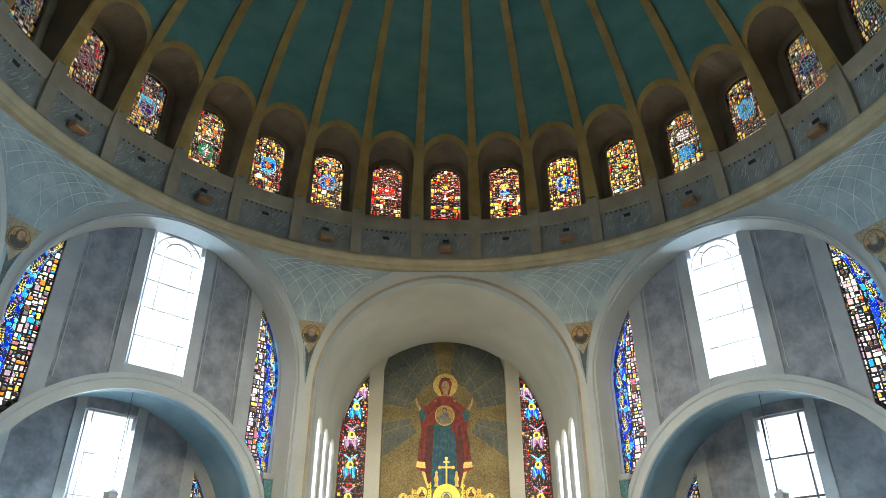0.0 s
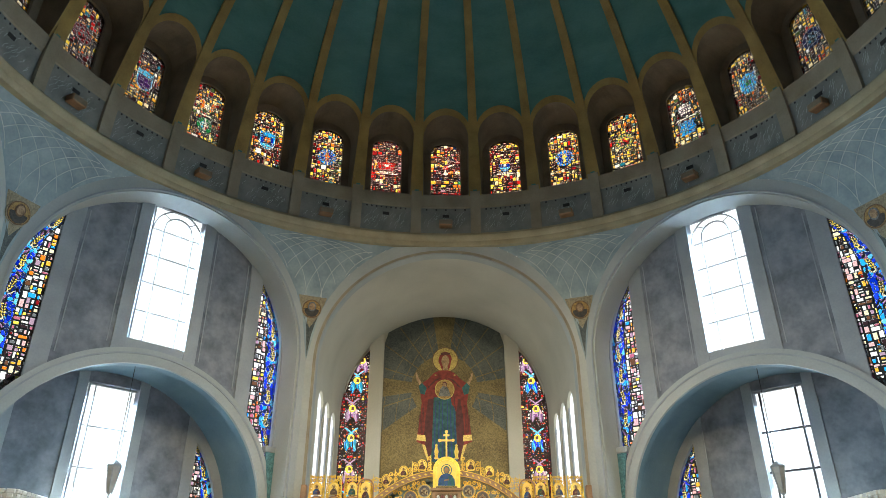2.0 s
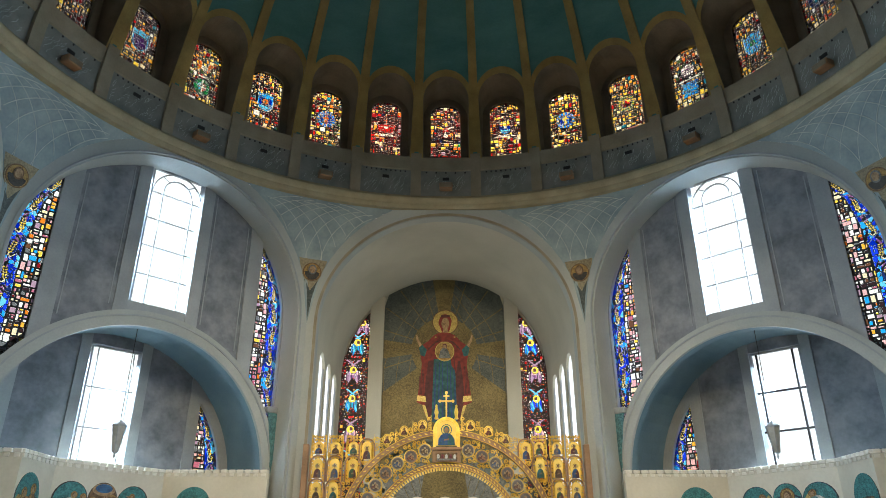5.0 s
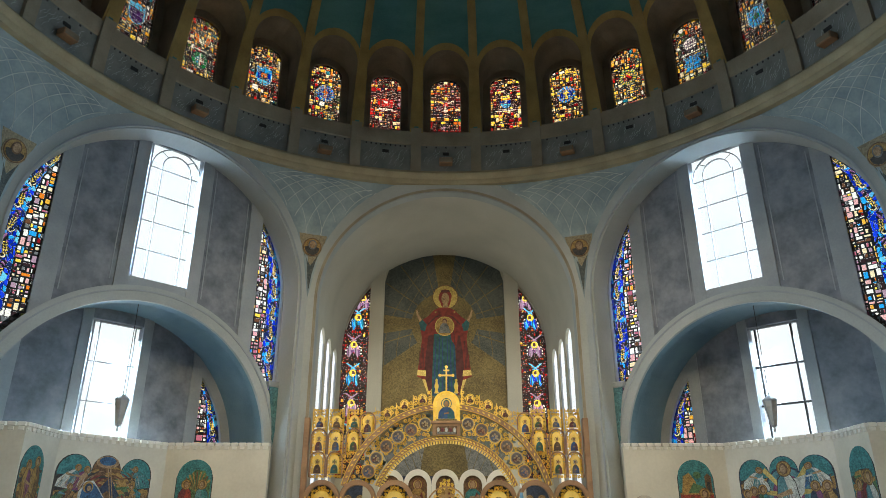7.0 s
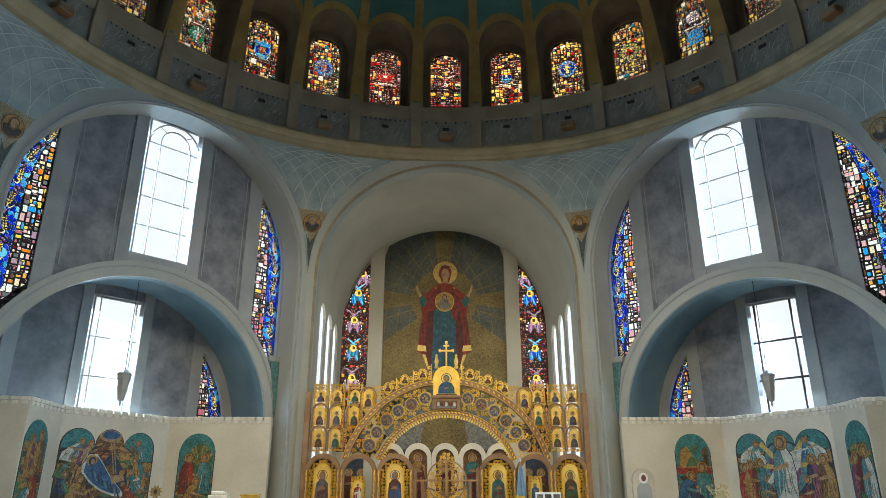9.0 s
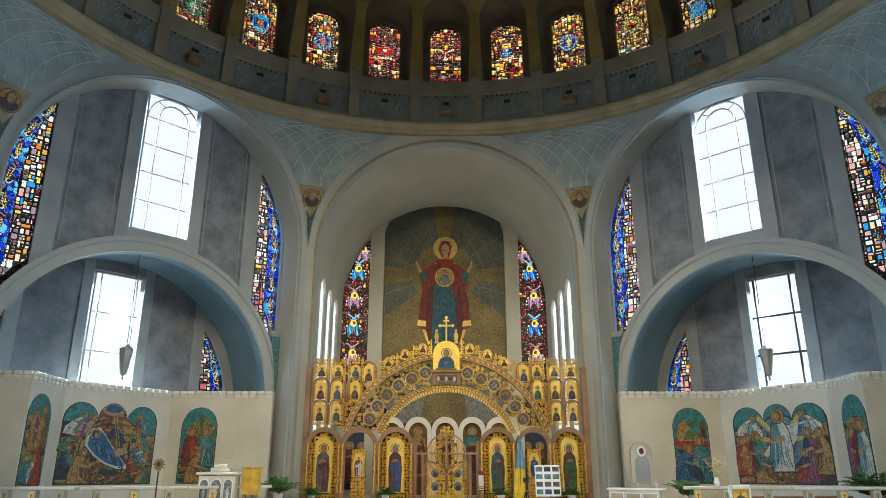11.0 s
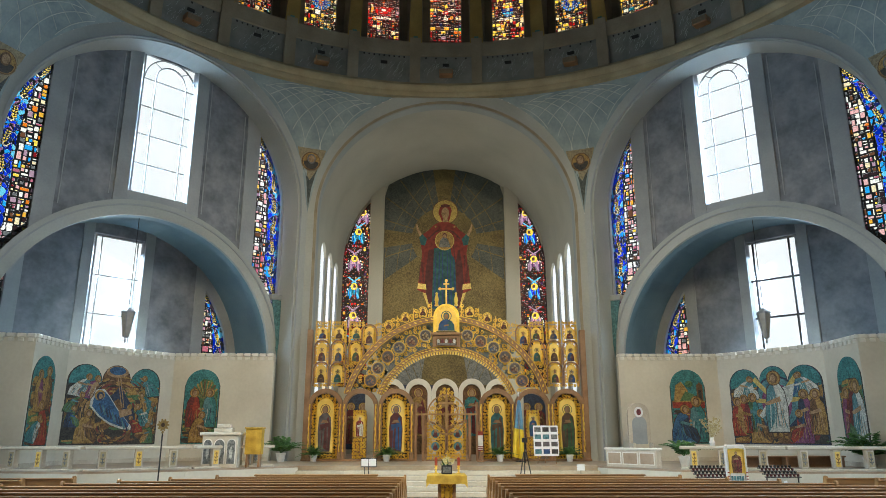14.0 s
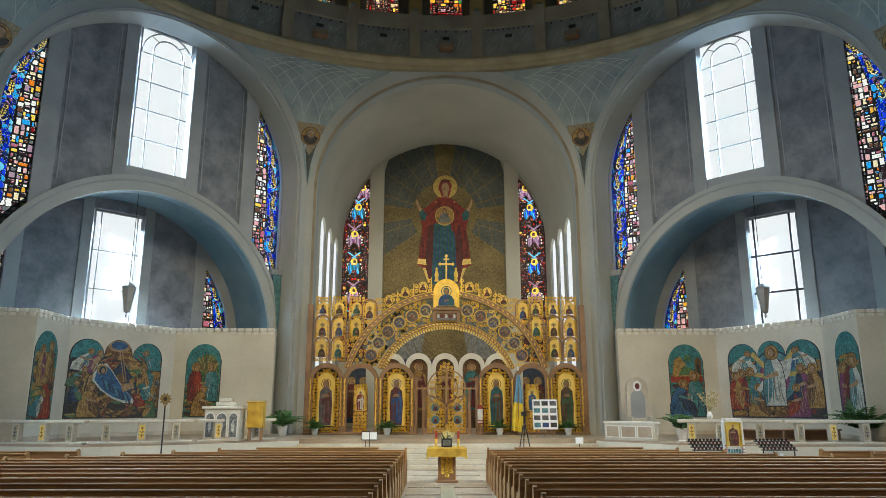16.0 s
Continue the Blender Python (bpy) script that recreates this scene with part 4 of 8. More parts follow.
# plain walls close the three sides towards the entrance
for index, theta in ((13, 135.0), (14, 180.0), (15, 225.0)):
    wall = Mesh().box(-7.2, 7.2, 18.0, 18.4, 0, 19).make(f"wall_{index}", "panel")
    wall.matrix_basis = turned(theta)
    tagged(wall, "plain grey plaster wall towards the entrance", "wall", kind="structure")
    me = Mesh()
    for sg in (-1, 1):
        me.box(sg * 6.6 - 0.35, sg * 6.6 + 0.35, R + 1.3, 18.0, 0, 19)
    me.box(-6.25, 6.25, R + 1.3, 18.0, 18.0, 18.4)
    ob = me.make(f"wall_{index}_reveal", "panel")
    ob.matrix_basis = turned(theta)
    tagged(ob, "plain grey reveal of the entrance arch", "wall", kind="structure")

# ---- the apse ----
APSE, A_R, A_Z = 24.0, 5.86, 11.45
top = thing("wall_16", "cream plaster barrel vault over the sanctuary", "vault", kind="structure")
me = Mesh()
front, rear = flat_arc(5.86, 5.48), arc(0, A_Z, A_R, 0, 180, 48)
for grow in (1.0, 1.06):
    rows = []
    for k in range(13):
        w = k / 12
        rows.append([((fx + (bx - fx) * w) * grow, R + 0.6 + (APSE + 0.4 - R - 0.6) * w, A_Z + (fz + (bz - fz) * w - A_Z) * grow) for (fx, fz), (bx, bz) in zip(front, rear)])
    me.add([p for r in rows for p in r], [(j * 49 + i, j * 49 + i + 1, (j + 1) * 49 + i + 1, (j + 1) * 49 + i) for j in range(12) for i in range(48)])
me.make("vault", "cream", top, "", True)
LANCETS = [(17.5 + 2.12 * i, 0.84) for i in range(3)]
for sg in (-1, 1):
    me = Mesh()
    lo, hi = sorted((sg * A_R, sg * (A_R + 0.13)))
    cuts = [R + 0.6] + [e for c, h in LANCETS for e in (c - h, c + h)] + [APSE + 0.4]
    for a, b in zip(cuts[::2], cuts[1::2]):
        me.box(lo, hi, a, b, 0, A_Z + 0.4)
    for c, h in LANCETS:
        me.box(lo, hi, c - h, c + h, 0, 3.0)
        top_z = 10.12
        pts = [(c - h * math.cos(math.pi * i / 12), top_z + h * math.sin(math.pi * i / 12)) for i in range(13)]
        for (y0, z0), (y1, z1) in zip(pts, pts[1:]):
            me.add([(x, y, z) for x in (lo, hi) for y, z in ((y0, z0), (y1, z1), (y1, A_Z + 0.4), (y0, A_Z + 0.4))], [(0, 1, 2, 3), (4, 5, 6, 7), (0, 1, 5, 4)])
    me.make("side_wall", "cream", top)
    for c, h in LANCETS:
        win = thing("window_" + ("l" if sg < 0 else "r"), "narrow round-headed window with pale glass", "window", kind="structure")
        x = sg * (A_R + 0.09)
        Mesh().box(x - 0.004, x + 0.004, c - h, c + h, 3.0, 10.95).make("pane", "clear", win)
        f = Mesh()
        for yy in (c - h, c + h - 0.05):
            f.box(x - 0.04, x + 0.04, yy, yy + 0.05, 3.0, 10.4)
        f.box(x - 0.03, x + 0.03, c - h, c + h, 6.9, 6.95)
        f.make("window_frame", "steel", win)
    mm = Matrix.Translation((sg * (A_R + 0.8), 19.0, 7.0)) @ Matrix.Rotation(radians(90 * sg), 4, "Y")
    ob = Mesh().box(sg * (A_R + 1.2), sg * (A_R + 1.22), 15.9, 26.0, 2.0, 13.0).make("backdrop", "bright_sky")
    tagged(ob, "bright cloudy sky outside the windows", "sky", kind="structure")
    window_light("window_daylight", mm, 7.6, 7.4, 230.0, (0.95, 1.0, 0.92))

# back wall: pilaster strips between the mural and two stained-glass strips
def apse_arc(s, r=A_R):
    return A_Z + math.sqrt(max(0.0, r * r - s * s))


me = Mesh()
strip(me, -3.52, 3.52, lambda s: 0.0, lambda s: apse_arc(s) + 0.2, APSE + 0.05, APSE + 0.4, 24)
for sg in (-1, 1):
    me.box(min(sg * 3.52, sg * 5.9), max(sg * 3.52, sg * 5.9), APSE + 0.05, APSE + 0.4, 0, 4.5)
me.make("back_wall", "cream", top)
for sg in (-1, 1):
    me = Mesh()
    strip(me, sg * 3.5, sg * 4.3, lambda s: SOLEA, lambda s: apse_arc(s) + 0.05, APSE - 0.35, APSE + 0.4, 8)
    me.make("pilaster", "cream", top, "cream pilaster strip")
    me = Mesh()
    ss = [4.3 + 1.5 * i / 12 for i in range(13)]
    me.band([(sg * s, apse_arc(s, 5.8) - 0.02) for s in ss if s < 5.79], [(sg * s, apse_arc(s, 6.1)) for s in ss if s < 5.79], APSE - 0.02, APSE + 0.4)
    me.make("reveal", "cream", top)

WINE = tints(("ruby", 9), ("maroon", 8), ("dark", 6), ("red", 6), ("brown", 3), ("amber", 2), ("yellow", 1), ("orange", 2), ("purple", 1))
for sg in (-1, 1):
    rng = random.Random(40 + sg)
    win = thing("stained_glass_window", "tall ruby stained-glass strip with blue and violet winged forms", "window", None, "stained-glass strips of the sanctuary")
    lead, glass = Mesh(), Mesh()
    field = Patches(rng, -6.0, 6.0, 4.4, 15.6, 0.13, 0.026, WINE)

    def slot_at(x, z):
        for i in range(6):
            zc = (14.63, 13.44, 11.82, 10.18, 8.5, 6.85)[i]
            u, v = x - sg * (4.79, 5.02, 5.2, 5.18, 5.19, 5.19)[i], z - zc
            if abs(u) > 0.62 or v > 0.58 or v < -0.9:
                continue
            cool = i % 2 == 1
            d = math.hypot(u, v)
            if d < 0.215:
                if d > 0.2:
                    return None
                return TINT["yellow"] if d > 0.125 or u * sg > 0.05 else TINT["cream"] if v < -0.08 else TINT["brown"]
            if 0.2 < v < 0.56 and abs(abs(u) - abs(v - 0.30) * 1.35) < 0.06:
                return TINT["sky" if cool else "lilac"]
            half = 0.26 + 0.22 * min(1.0, max(0.0, (0.12 - v) / 0.4))
            if v < 0.16 and abs(u) < half and v > -0.72 + 0.26 * abs(math.sin(u * 6.5 + 1.57)) - 0.15 * abs(u):
                if 0.02 < half - abs(u) < 0.075 and v < -0.1:
                    return TINT["white"] if (v * 5) % 1 < 0.6 else None
                if half - abs(u) < 0.12 or (u * 5.2 + 0.5 + 0.3 * v * u) % 1.0 < 0.2:
                    return None
                if cool:
                    return TINT["sky" if (u * 2.6 + v) % 1.0 < 0.15 else "cyan" if (u * 5.2 + v * 0.6) % 2.0 < 0.8 else "blue" if sg > 0 else "teal"]
                return TINT["lilac" if (u * 5.2 + v * 0.6) % 2.0 < 1.0 else "violet" if v < -0.3 else "pink"]
        return field.at(x, z)

    def bounds(z):
        b = math.sqrt(max(0.0, A_R ** 2 - (z - A_Z) ** 2)) if z > A_Z else A_R
        b = max(4.3, b)
        return tuple(sorted((sg * 4.3, sg * b)))
    leaded(lead, glass, bounds, 4.5, 15.4, 0.033, APSE + 0.2, slot_at)
    lead.make("came", "lead", win)
    tagged(glass.make("glass", PANES, win), kind="stuff")

# ---- floors ----
floor = Mesh().box(-26, 26, -26, 30, -0.3, -0.006).make("floor", "tile")
tagged(floor, "polished beige marble floor of the nave", "floor", kind="structure")
plat = Mesh()
plat.box(-20, 20, 10.7, 25, 0.0, SOLEA)
# its fronts bend forward before the side mosaics
FRONTS = ([(-20.0, 7.5), (-14.6, 7.3), (-10.9, 6.5), (-8.3, 8.05), (-5.9, 10.1), (-5.3, 10.7)], [(5.3, 10.7), (5.5, 10.0), (7.2, 7.6), (10.3, 6.55), (13.2, 6.55), (20.0, 7.5)])
for front_line in FRONTS:
    outline = front_line + [(front_line[-1][0], 10.7), (front_line[0][0], 10.7)]
    n = len(outline)
    plat.add([(x, y, z) for z in (0.0, SOLEA) for x, y in outline], [tuple(range(n)), tuple(range(n, 2 * n)), *[(i, (i + 1) % n, n + (i + 1) % n, n + i) for i in range(n)]])
    for (xa, ya), (xb, yb) in zip(front_line, front_line[1:]):
        L = math.hypot(xb - xa, yb - ya)
        ob = Mesh().box(0.0, L, -0.03, -0.003, 0.0, SOLEA - 0.06).make("trim", "screen")
        ob.matrix_basis = Matrix.Translation((xa, ya, 0)) @ Matrix.Rotation(math.atan2(yb - ya, xb - xa), 4, "Z")
        tagged(ob, "pale stone facing of the platform's front", "facing", "platform facings", "structure")
tagged(plat.make("floor_solea", "beige"), "raised pale marble platform before the icon screen", "platform", kind="structure")
for i in range(5):
    st = Mesh().block(-5.3, 5.3, 9.3 + 0.28 * i, 10.7, SOLEA / 6 * i, SOLEA / 6 * (i + 1) , 0.012).make("step", "marble")
    tagged(st, "pale marble step up to the sanctuary", "step", "steps to the sanctuary", "structure")

# ---- screens with mosaics ----
SCREEN = [(7.3, 14.8), (11.5, 14.8), (14.05, 11.1), (13.95, 8.7), (16.4, 8.2)]
S_TOP = 5.3


def seg_pose(p, q):
    """Local x along the screen from p to q, local -y towards the nave."""
    d = Vector((q[0] - p[0], q[1] - p[1], 0))
    L = d.length
    d.normalize()
    nrm = Vector((-d.y, d.x, 0))
    mid = Vector((0, 4, 0))
    if nrm.dot(mid - Vector((p[0], p[1], 0))) > 0:
        nrm = -nrm
    m = Matrix.Identity(4)
    for i in range(3):
        m[i][0], m[i][1], m[i][2] = d[i], nrm[i], (0, 0, 1)[i]
    m.translation = (p[0], p[1], 0)
    return m, L


for sg in (-1, 1):
    for i, (p, q) in enumerate(zip(SCREEN, SCREEN[1:])):
        m, L = seg_pose((sg * p[0], p[1]), (sg * q[0], q[1]))
        scr = thing("screen_wall", "cream stone screen wall with a scalloped white top edge", "screen wall", None, "screen walls", "structure")
        scr.matrix_basis = m
        Mesh().box(0.0, L, 0.0, 0.3, SOLEA, S_TOP - 0.12).make("slab", "screen", scr)
        cop = Mesh()
        k = int(L / 0.3)
        for j in range(k):
            cop.block(L / k * (j + 0.07), L / k * (j + 0.93), -0.06, 0.34, S_TOP - 0.12, S_TOP + 0.02, 0.02)
            cop.block(L / k * (j + 0.2), L / k * (j + 0.8), -0.04, 0.0, S_TOP - 0.26, S_TOP - 0.125, 0.015)
        cop.make("coping", "white", scr, "scalloped white coping")
        Mesh().block(0.02, L - 0.02, -0.03, 0.0, SOLEA, SOLEA + 0.15, 0.01).make("plinth", "marble", scr)


# ---- painted and mosaic pictures, as plain flat shapes ----
def ell(me, cx, cz, rx, rz, y, slot=0, tilt=0.0, n=18, thick=0.012):
    c, s = math.cos(radians(tilt)), math.sin(radians(tilt))
    pts = [(rx * math.cos(2 * math.pi * i / n), rz * math.sin(2 * math.pi * i / n)) for i in range(n)]
    me.slab([(cx + x * c - z * s, cz + x * s + z * c) for x, z in pts], y, y + thick, slot)


def form(me, cx, zb, h, y, slots=(0, 1, 2, 3), lean=0.0, wide=1.0):
    """A plain standing form in a robe with a disc behind its top. slots: robe, cloak, top, disc."""
    w = h * 0.17 * wide
    sway = 0.16 if len(slots) > 4 else 0.0
    k = lambda pts: [(cx + (px + sway * math.sin(pz * 6 + cx * 7 + zb * 3)) * w + lean * pz * h, zb + pz * h) for px, pz in pts]
    ell(me, cx + lean * h * 0.88, zb + h * 0.88, h * 0.108, h * 0.108, y + 0.002, slots[1], thick=0.004)
    ell(me, cx + lean * h * 0.88, zb + h * 0.88, h * 0.094, h * 0.094, y, slots[3], thick=0.006)
    ell(me, cx + lean * h * 0.88, zb + h * 0.875, h * 0.066, h * 0.088, y - 0.004, slots[1], thick=0.006)
    if len(slots) > 4:
        me.slab(k([(-1.0, -0.01), (1.0, -0.01), (1.2, 0.45), (1.0, 0.76), (0.4, 0.84), (-0.4, 0.84), (-1.0, 0.76), (-1.2, 0.45)]), y - 0.004, y, slots[4])
        ell(me, cx + lean * h * 0.88, zb + h * 0.88, h * 0.068, h * 0.09, y - 0.008, slots[5], thick=0.006)
    me.slab(k([(-0.85, 0), (0.85, 0), (1.0, 0.45), (0.85, 0.72), (0.35, 0.80), (-0.35, 0.80), (-0.85, 0.72), (-1.0, 0.45)]), y - 0.008, y, slots[0])
    me.slab(k([(-0.1, 0.06), (0.75, 0.02), (0.9, 0.5), (0.5, 0.74), (0.05, 0.6)]), y - 0.014, y - 0.008, slots[1])
    me.slab(k([(-0.75, 0.42), (0.1, 0.50), (0.1, 0.58), (-0.7, 0.56)]), y - 0.014, y - 0.008, slots[1])
    for j in range(6):
        u = -0.75 + 0.3 * j
        me.slab(k([(u, 0.03), (u + 0.07, 0.03), (u * 0.8 + 0.1 * math.sin(j * 2.0), 0.52), (u * 0.8 - 0.05, 0.5)]), y - 0.017, y - 0.014, slots[1] if j % 2 else slots[0])
    if len(slots) > 4:
        for j in range(7):
            u = -0.8 + 0.26 * j
            top = 0.35 + 0.3 * abs(math.sin(j * 1.7 + cx * 3))
            me.slab(k([(u, 0.02), (u + 0.07, 0.02), (u * 0.6 + 0.22 * math.sin(j + cx * 5), top)]), y - 0.02, y - 0.017, slots[4])
            me.slab(k([(u + 0.1, 0.05), (u + 0.15, 0.05), (u * 0.6 + 0.1 + 0.22 * math.sin(j + cx * 5), top + 0.08)]), y - 0.02, y - 0.017, 8)
        me.slab(k([(-0.9, 0.66), (0.2, 0.42), (0.24, 0.46), (-0.85, 0.71)]), y - 0.021, y - 0.017, slots[4])
        me.slab(k([(0.9, 0.60), (0.0, 0.34), (0.04, 0.31), (0.95, 0.56)]), y - 0.021, y - 0.017, slots[4])
        me.slab(k([(-0.22, 0.52), (0.3, 0.50), (0.25, 0.56), (-0.1, 0.57)]), y - 0.022, y - 0.017, slots[2])
    else:
        me.slab(k([(-0.55, 0.60), (0.55, 0.60), (0.3, 0.66), (-0.3, 0.66)]), y - 0.018, y - 0.014, slots[2])
    ell(me, cx + lean * h * 0.88, zb + h * 0.875, h * 0.055, h * 0.075, y - 0.012, slots[2], thick=0.008)


def scroll(me, cx, cz, r, y, hand=1, start=0.0, tube=0.021):
    """A gilt carved spiral with a leaf."""
    path = []
    for i in range(13):
        w = i / 12
        a = start + hand * w * 2.6 * math.pi
        rr = r * (1 - 0.78 * w)
        path.append((cx + rr * math.cos(a), y, cz + rr * math.sin(a)))
    me.tube(path, [tube * (1.25 - 0.5 * i / 12) for i in range(13)], 4)
    a = start + hand * 0.5
    ell(me, cx + r * 0.95 * math.cos(a), cz + r * 0.95 * math.sin(a), r * 0.33, r * 0.15, y - 0.015, 0, math.degrees(a) + 50, 8, 0.03)


def filigree(me, inside, x0, x1, z0, z1, y, step, rng):
    nx, nz = max(1, round((x1 - x0) / step)), max(1, round((z1 - z0) / step))
    for i in range(nx):
        for j in range(nz):
            cx, cz = x0 + (x1 - x0) * (i + 0.5) / nx, z0 + (z1 - z0) * (j + 0.5) / nz
            if inside(cx, cz):
                side = 1 if (cx > (x0 + x1) / 2) else -1
                scroll(me, cx, cz, step * 0.47, y + rng.uniform(-0.01, 0.01), side * (1 if (i + j) % 2 else -1), rng.uniform(0, 6.28))


# the great mosaic on the apse wall
mural = thing("mosaic_mural", "gold mosaic mural with a red-cloaked standing form on the sanctuary wall", "mosaic")
rng = random.Random(5)
MC = 13.0


def mural_reach(a):
    c, s = math.cos(a), math.sin(a)
    r = 0.2
    while r < 13:
        x, z = c * r, MC + s * r
        if abs(x) > 3.5 or z < 4.6 or z > apse_arc(min(abs(x), 3.5)) - 0.02:
            break
        r += 0.02
    return r


NA = 40
reach = [mural_reach(2 * math.pi * (i + 0.5) / NA) for i in range(NA)]
corner = [mural_reach(2 * math.pi * i / NA) for i in range(NA)]
for i in range(NA):
    for j in range(7):
        r0, r1 = (0.0, 1.1, 1.9, 2.7, 3.6, 4.7, 6.2)[j], (1.1, 1.9, 2.7, 3.6, 4.7, 6.2, 9.9)[j]
        a0, a1 = 2 * math.pi * i / NA, 2 * math.pi * (i + 1) / NA
        ra, rb = corner[i], corner[(i + 1) % NA]
        if min(ra, rb) < r0 + 0.01 and max(ra, rb) < r0 + 0.05:
            continue
        q = [(min(r0, ra) * math.cos(a0), MC + min(r0, ra) * math.sin(a0)), (min(r1, ra) * math.cos(a0), MC + min(r1, ra) * math.sin(a0)),
             (min(r1, rb) * math.cos(a1), MC + min(r1, rb) * math.sin(a1)), (min(r0, rb) * math.cos(a1), MC + min(r0, rb) * math.sin(a1))]
        mz = (a0 + a1) / 2
        up = abs(math.cos(mz)) < 0.17 and math.sin(mz) > 0
        tilt = math.degrees(math.atan2(math.sin(mz), abs(math.cos(mz))))
        k = 1 if up or j < 2 or -9 < tilt < 10 or tilt < -36 else 2
        yy = APSE + 0.02 - rng.uniform(0, 0.012)
        fields = Mesh()
        fields.add([(x, yy, z) for x, z in q] + [(x, APSE + 0.05, z) for x, z in q], [(0, 1, 2, 3), (0, 1, 5, 4), (1, 2, 6, 5), (2, 3, 7, 6), (3, 0, 4, 7)])
        zc = sum(z for x, z in q) / 4
        if zc < 6.6 and abs(sum(x for x, z in q) / 4) > 1.0 + (zc - 4.6) * 0.5:
            k = 3
        fields.make("mosaic_field", ("goldbright", "goldmos", "slatemos", "m_grey")[k], mural)
for wide, apex in ((1.45, 15.75), (2.05, 16.35), (2.75, 16.95), (3.5, 17.6)):
    for sg in (-1, 1):
        me = Mesh()
        run = []
        for i in range(49):
            z = 4.9 + (apex - 4.9) * i / 48
            w = (z - 11.0) / (apex - 11.0) if z > 11.0 else (z - 11.0) / 9.0
            x = wide * (1 - w * w)
            if x < 3.46 and z < apse_arc(x) - 0.1:
                run.append((sg * x, z))
        for (xa, za), (xb, zb) in zip(run, run[1:]):
            me.slab([(xa, za), (xb, zb), (xb + 0.035, zb + 0.01), (xa + 0.035, za + 0.01)], APSE - 0.004, APSE + 0.02)
        tagged(me.make("gold_arc", "goldmos", mural, "thin gold pointed arc"), kind="stuff")
for i in range(0, NA, 2):
    a = 2 * math.pi * i / NA
    c, s = math.cos(a), math.sin(a)
    r1 = corner[i] - 0.1
    if r1 > 1.6:
        me = Mesh()
        me.slab([(1.5 * c - 0.02 * s, MC + 1.5 * s + 0.02 * c), (1.5 * c + 0.02 * s, MC + 1.5 * s - 0.02 * c), (r1 * c + 0.03 * s, MC + r1 * s - 0.03 * c), (r1 * c - 0.03 * s, MC + r1 * s + 0.03 * c)], APSE - 0.006, APSE + 0.02)
        me.make("gold_ray", "goldmos", mural)
me = Mesh()
ell(me, 0.06, 14.62, 0.76, 0.76, APSE - 0.02, 1, n=28)
ell(me, 0.06, 14.62, 0.71, 0.71, APSE - 0.03, 0, n=28)
me.make("disc", ["goldbright", "m_brown"], mural, "gold disc with a dark rim")
me = Mesh()
half_cloak = [(0.0, 14.0), (0.3, 13.97), (0.6, 13.82), (0.95, 13.45), (1.2, 13.28), (1.42, 13.08), (1.36, 12.6), (1.28, 12.1), (1.36, 11.3), (1.5, 10.3), (1.54, 9.95), (1.24, 9.8), (1.08, 9.3), (0.9, 8.9), (0.0, 8.85)]
me.slab(half_cloak + [(-x, z) for x, z in half_cloak[-2:0:-1]], APSE - 0.045, APSE - 0.03, 0)
for sg in (-1, 1):
    me.slab([(sg * 0.58, 12.35), (sg * 0.9, 12.3), (sg * 1.06, 11.2), (sg * 1.12, 10.2), (sg * 0.92, 8.95), (sg * 0.66, 8.9)], APSE - 0.052, APSE - 0.045, 4)
    me.slab([(sg * 1.5, 10.32), (sg * 1.54, 10.02), (sg * 1.02, 9.95), (sg * 1.06, 10.28)], APSE - 0.056, APSE - 0.045, 5)
    me.slab([(sg * 1.24, 9.8), (sg * 1.05, 9.75), (sg * 0.84, 8.95), (sg * 0.92, 8.9)], APSE - 0.056, APSE - 0.045, 5)
    me.slab([(sg * 1.0, 12.95), (sg * 1.28, 13.25), (sg * 1.46, 13.05), (sg * 1.36, 12.62), (sg * 1.12, 12.55)], APSE - 0.056, APSE - 0.045, 1)
    me.slab([(sg * 1.26, 13.18), (sg * 1.42, 13.1), (sg * 1.60, 13.5), (sg * 1.66, 13.82), (sg * 1.58, 13.86), (sg * 1.5, 13.6)], APSE - 0.05, APSE - 0.04, 3)
    for j in range(4):
        me.slab([(sg * (1.14 + 0.08 * j), 12.0 - 0.2 * j), (sg * (1.17 + 0.08 * j), 12.0 - 0.2 * j), (sg * (1.22 + 0.075 * j), 10.4), (sg * (1.18 + 0.075 * j), 10.4)], APSE - 0.052, APSE - 0.045, 4)
    me.slab([(sg * 0.1, 13.55), (sg * 0.5, 13.45), (sg * 0.95, 13.0), (sg * 0.9, 12.93), (sg * 0.48, 13.36)], APSE - 0.05, APSE - 0.045, 4)
me.slab([(-0.6, 12.4), (0.6, 12.4), (0.64, 11.2), (0.72, 8.9), (0.3, 8.7), (-0.3, 8.7), (-0.72, 8.9), (-0.64, 11.2)], APSE - 0.06, APSE - 0.045, 1)
for x in (-0.5, -0.3, -0.12, 0.14, 0.3, 0.5):
    me.slab([(x, 12.2), (x + 0.04, 12.2), (x * 1.25 + 0.09, 8.9), (x * 1.25, 8.9)], APSE - 0.066, APSE - 0.06, 2)
me.slab([(0.34, 12.55), (0.74, 12.95), (0.78, 12.2), (0.66, 11.55), (0.55, 11.85), (0.42, 12.0)], APSE - 0.068, APSE - 0.06, 0)
me.slab([(0.5, 12.6), (0.56, 12.6), (0.64, 11.7), (0.6, 11.7)], APSE - 0.072, APSE - 0.068, 4)
me.slab([(0.06 + 0.40 * math.cos(a) * (1 if math.sin(a) > 0 else 0.8), 14.5 + 0.6 * math.sin(a)) for a in [math.pi * q / 10 for q in range(20)]], APSE - 0.055, APSE - 0.03, 0)
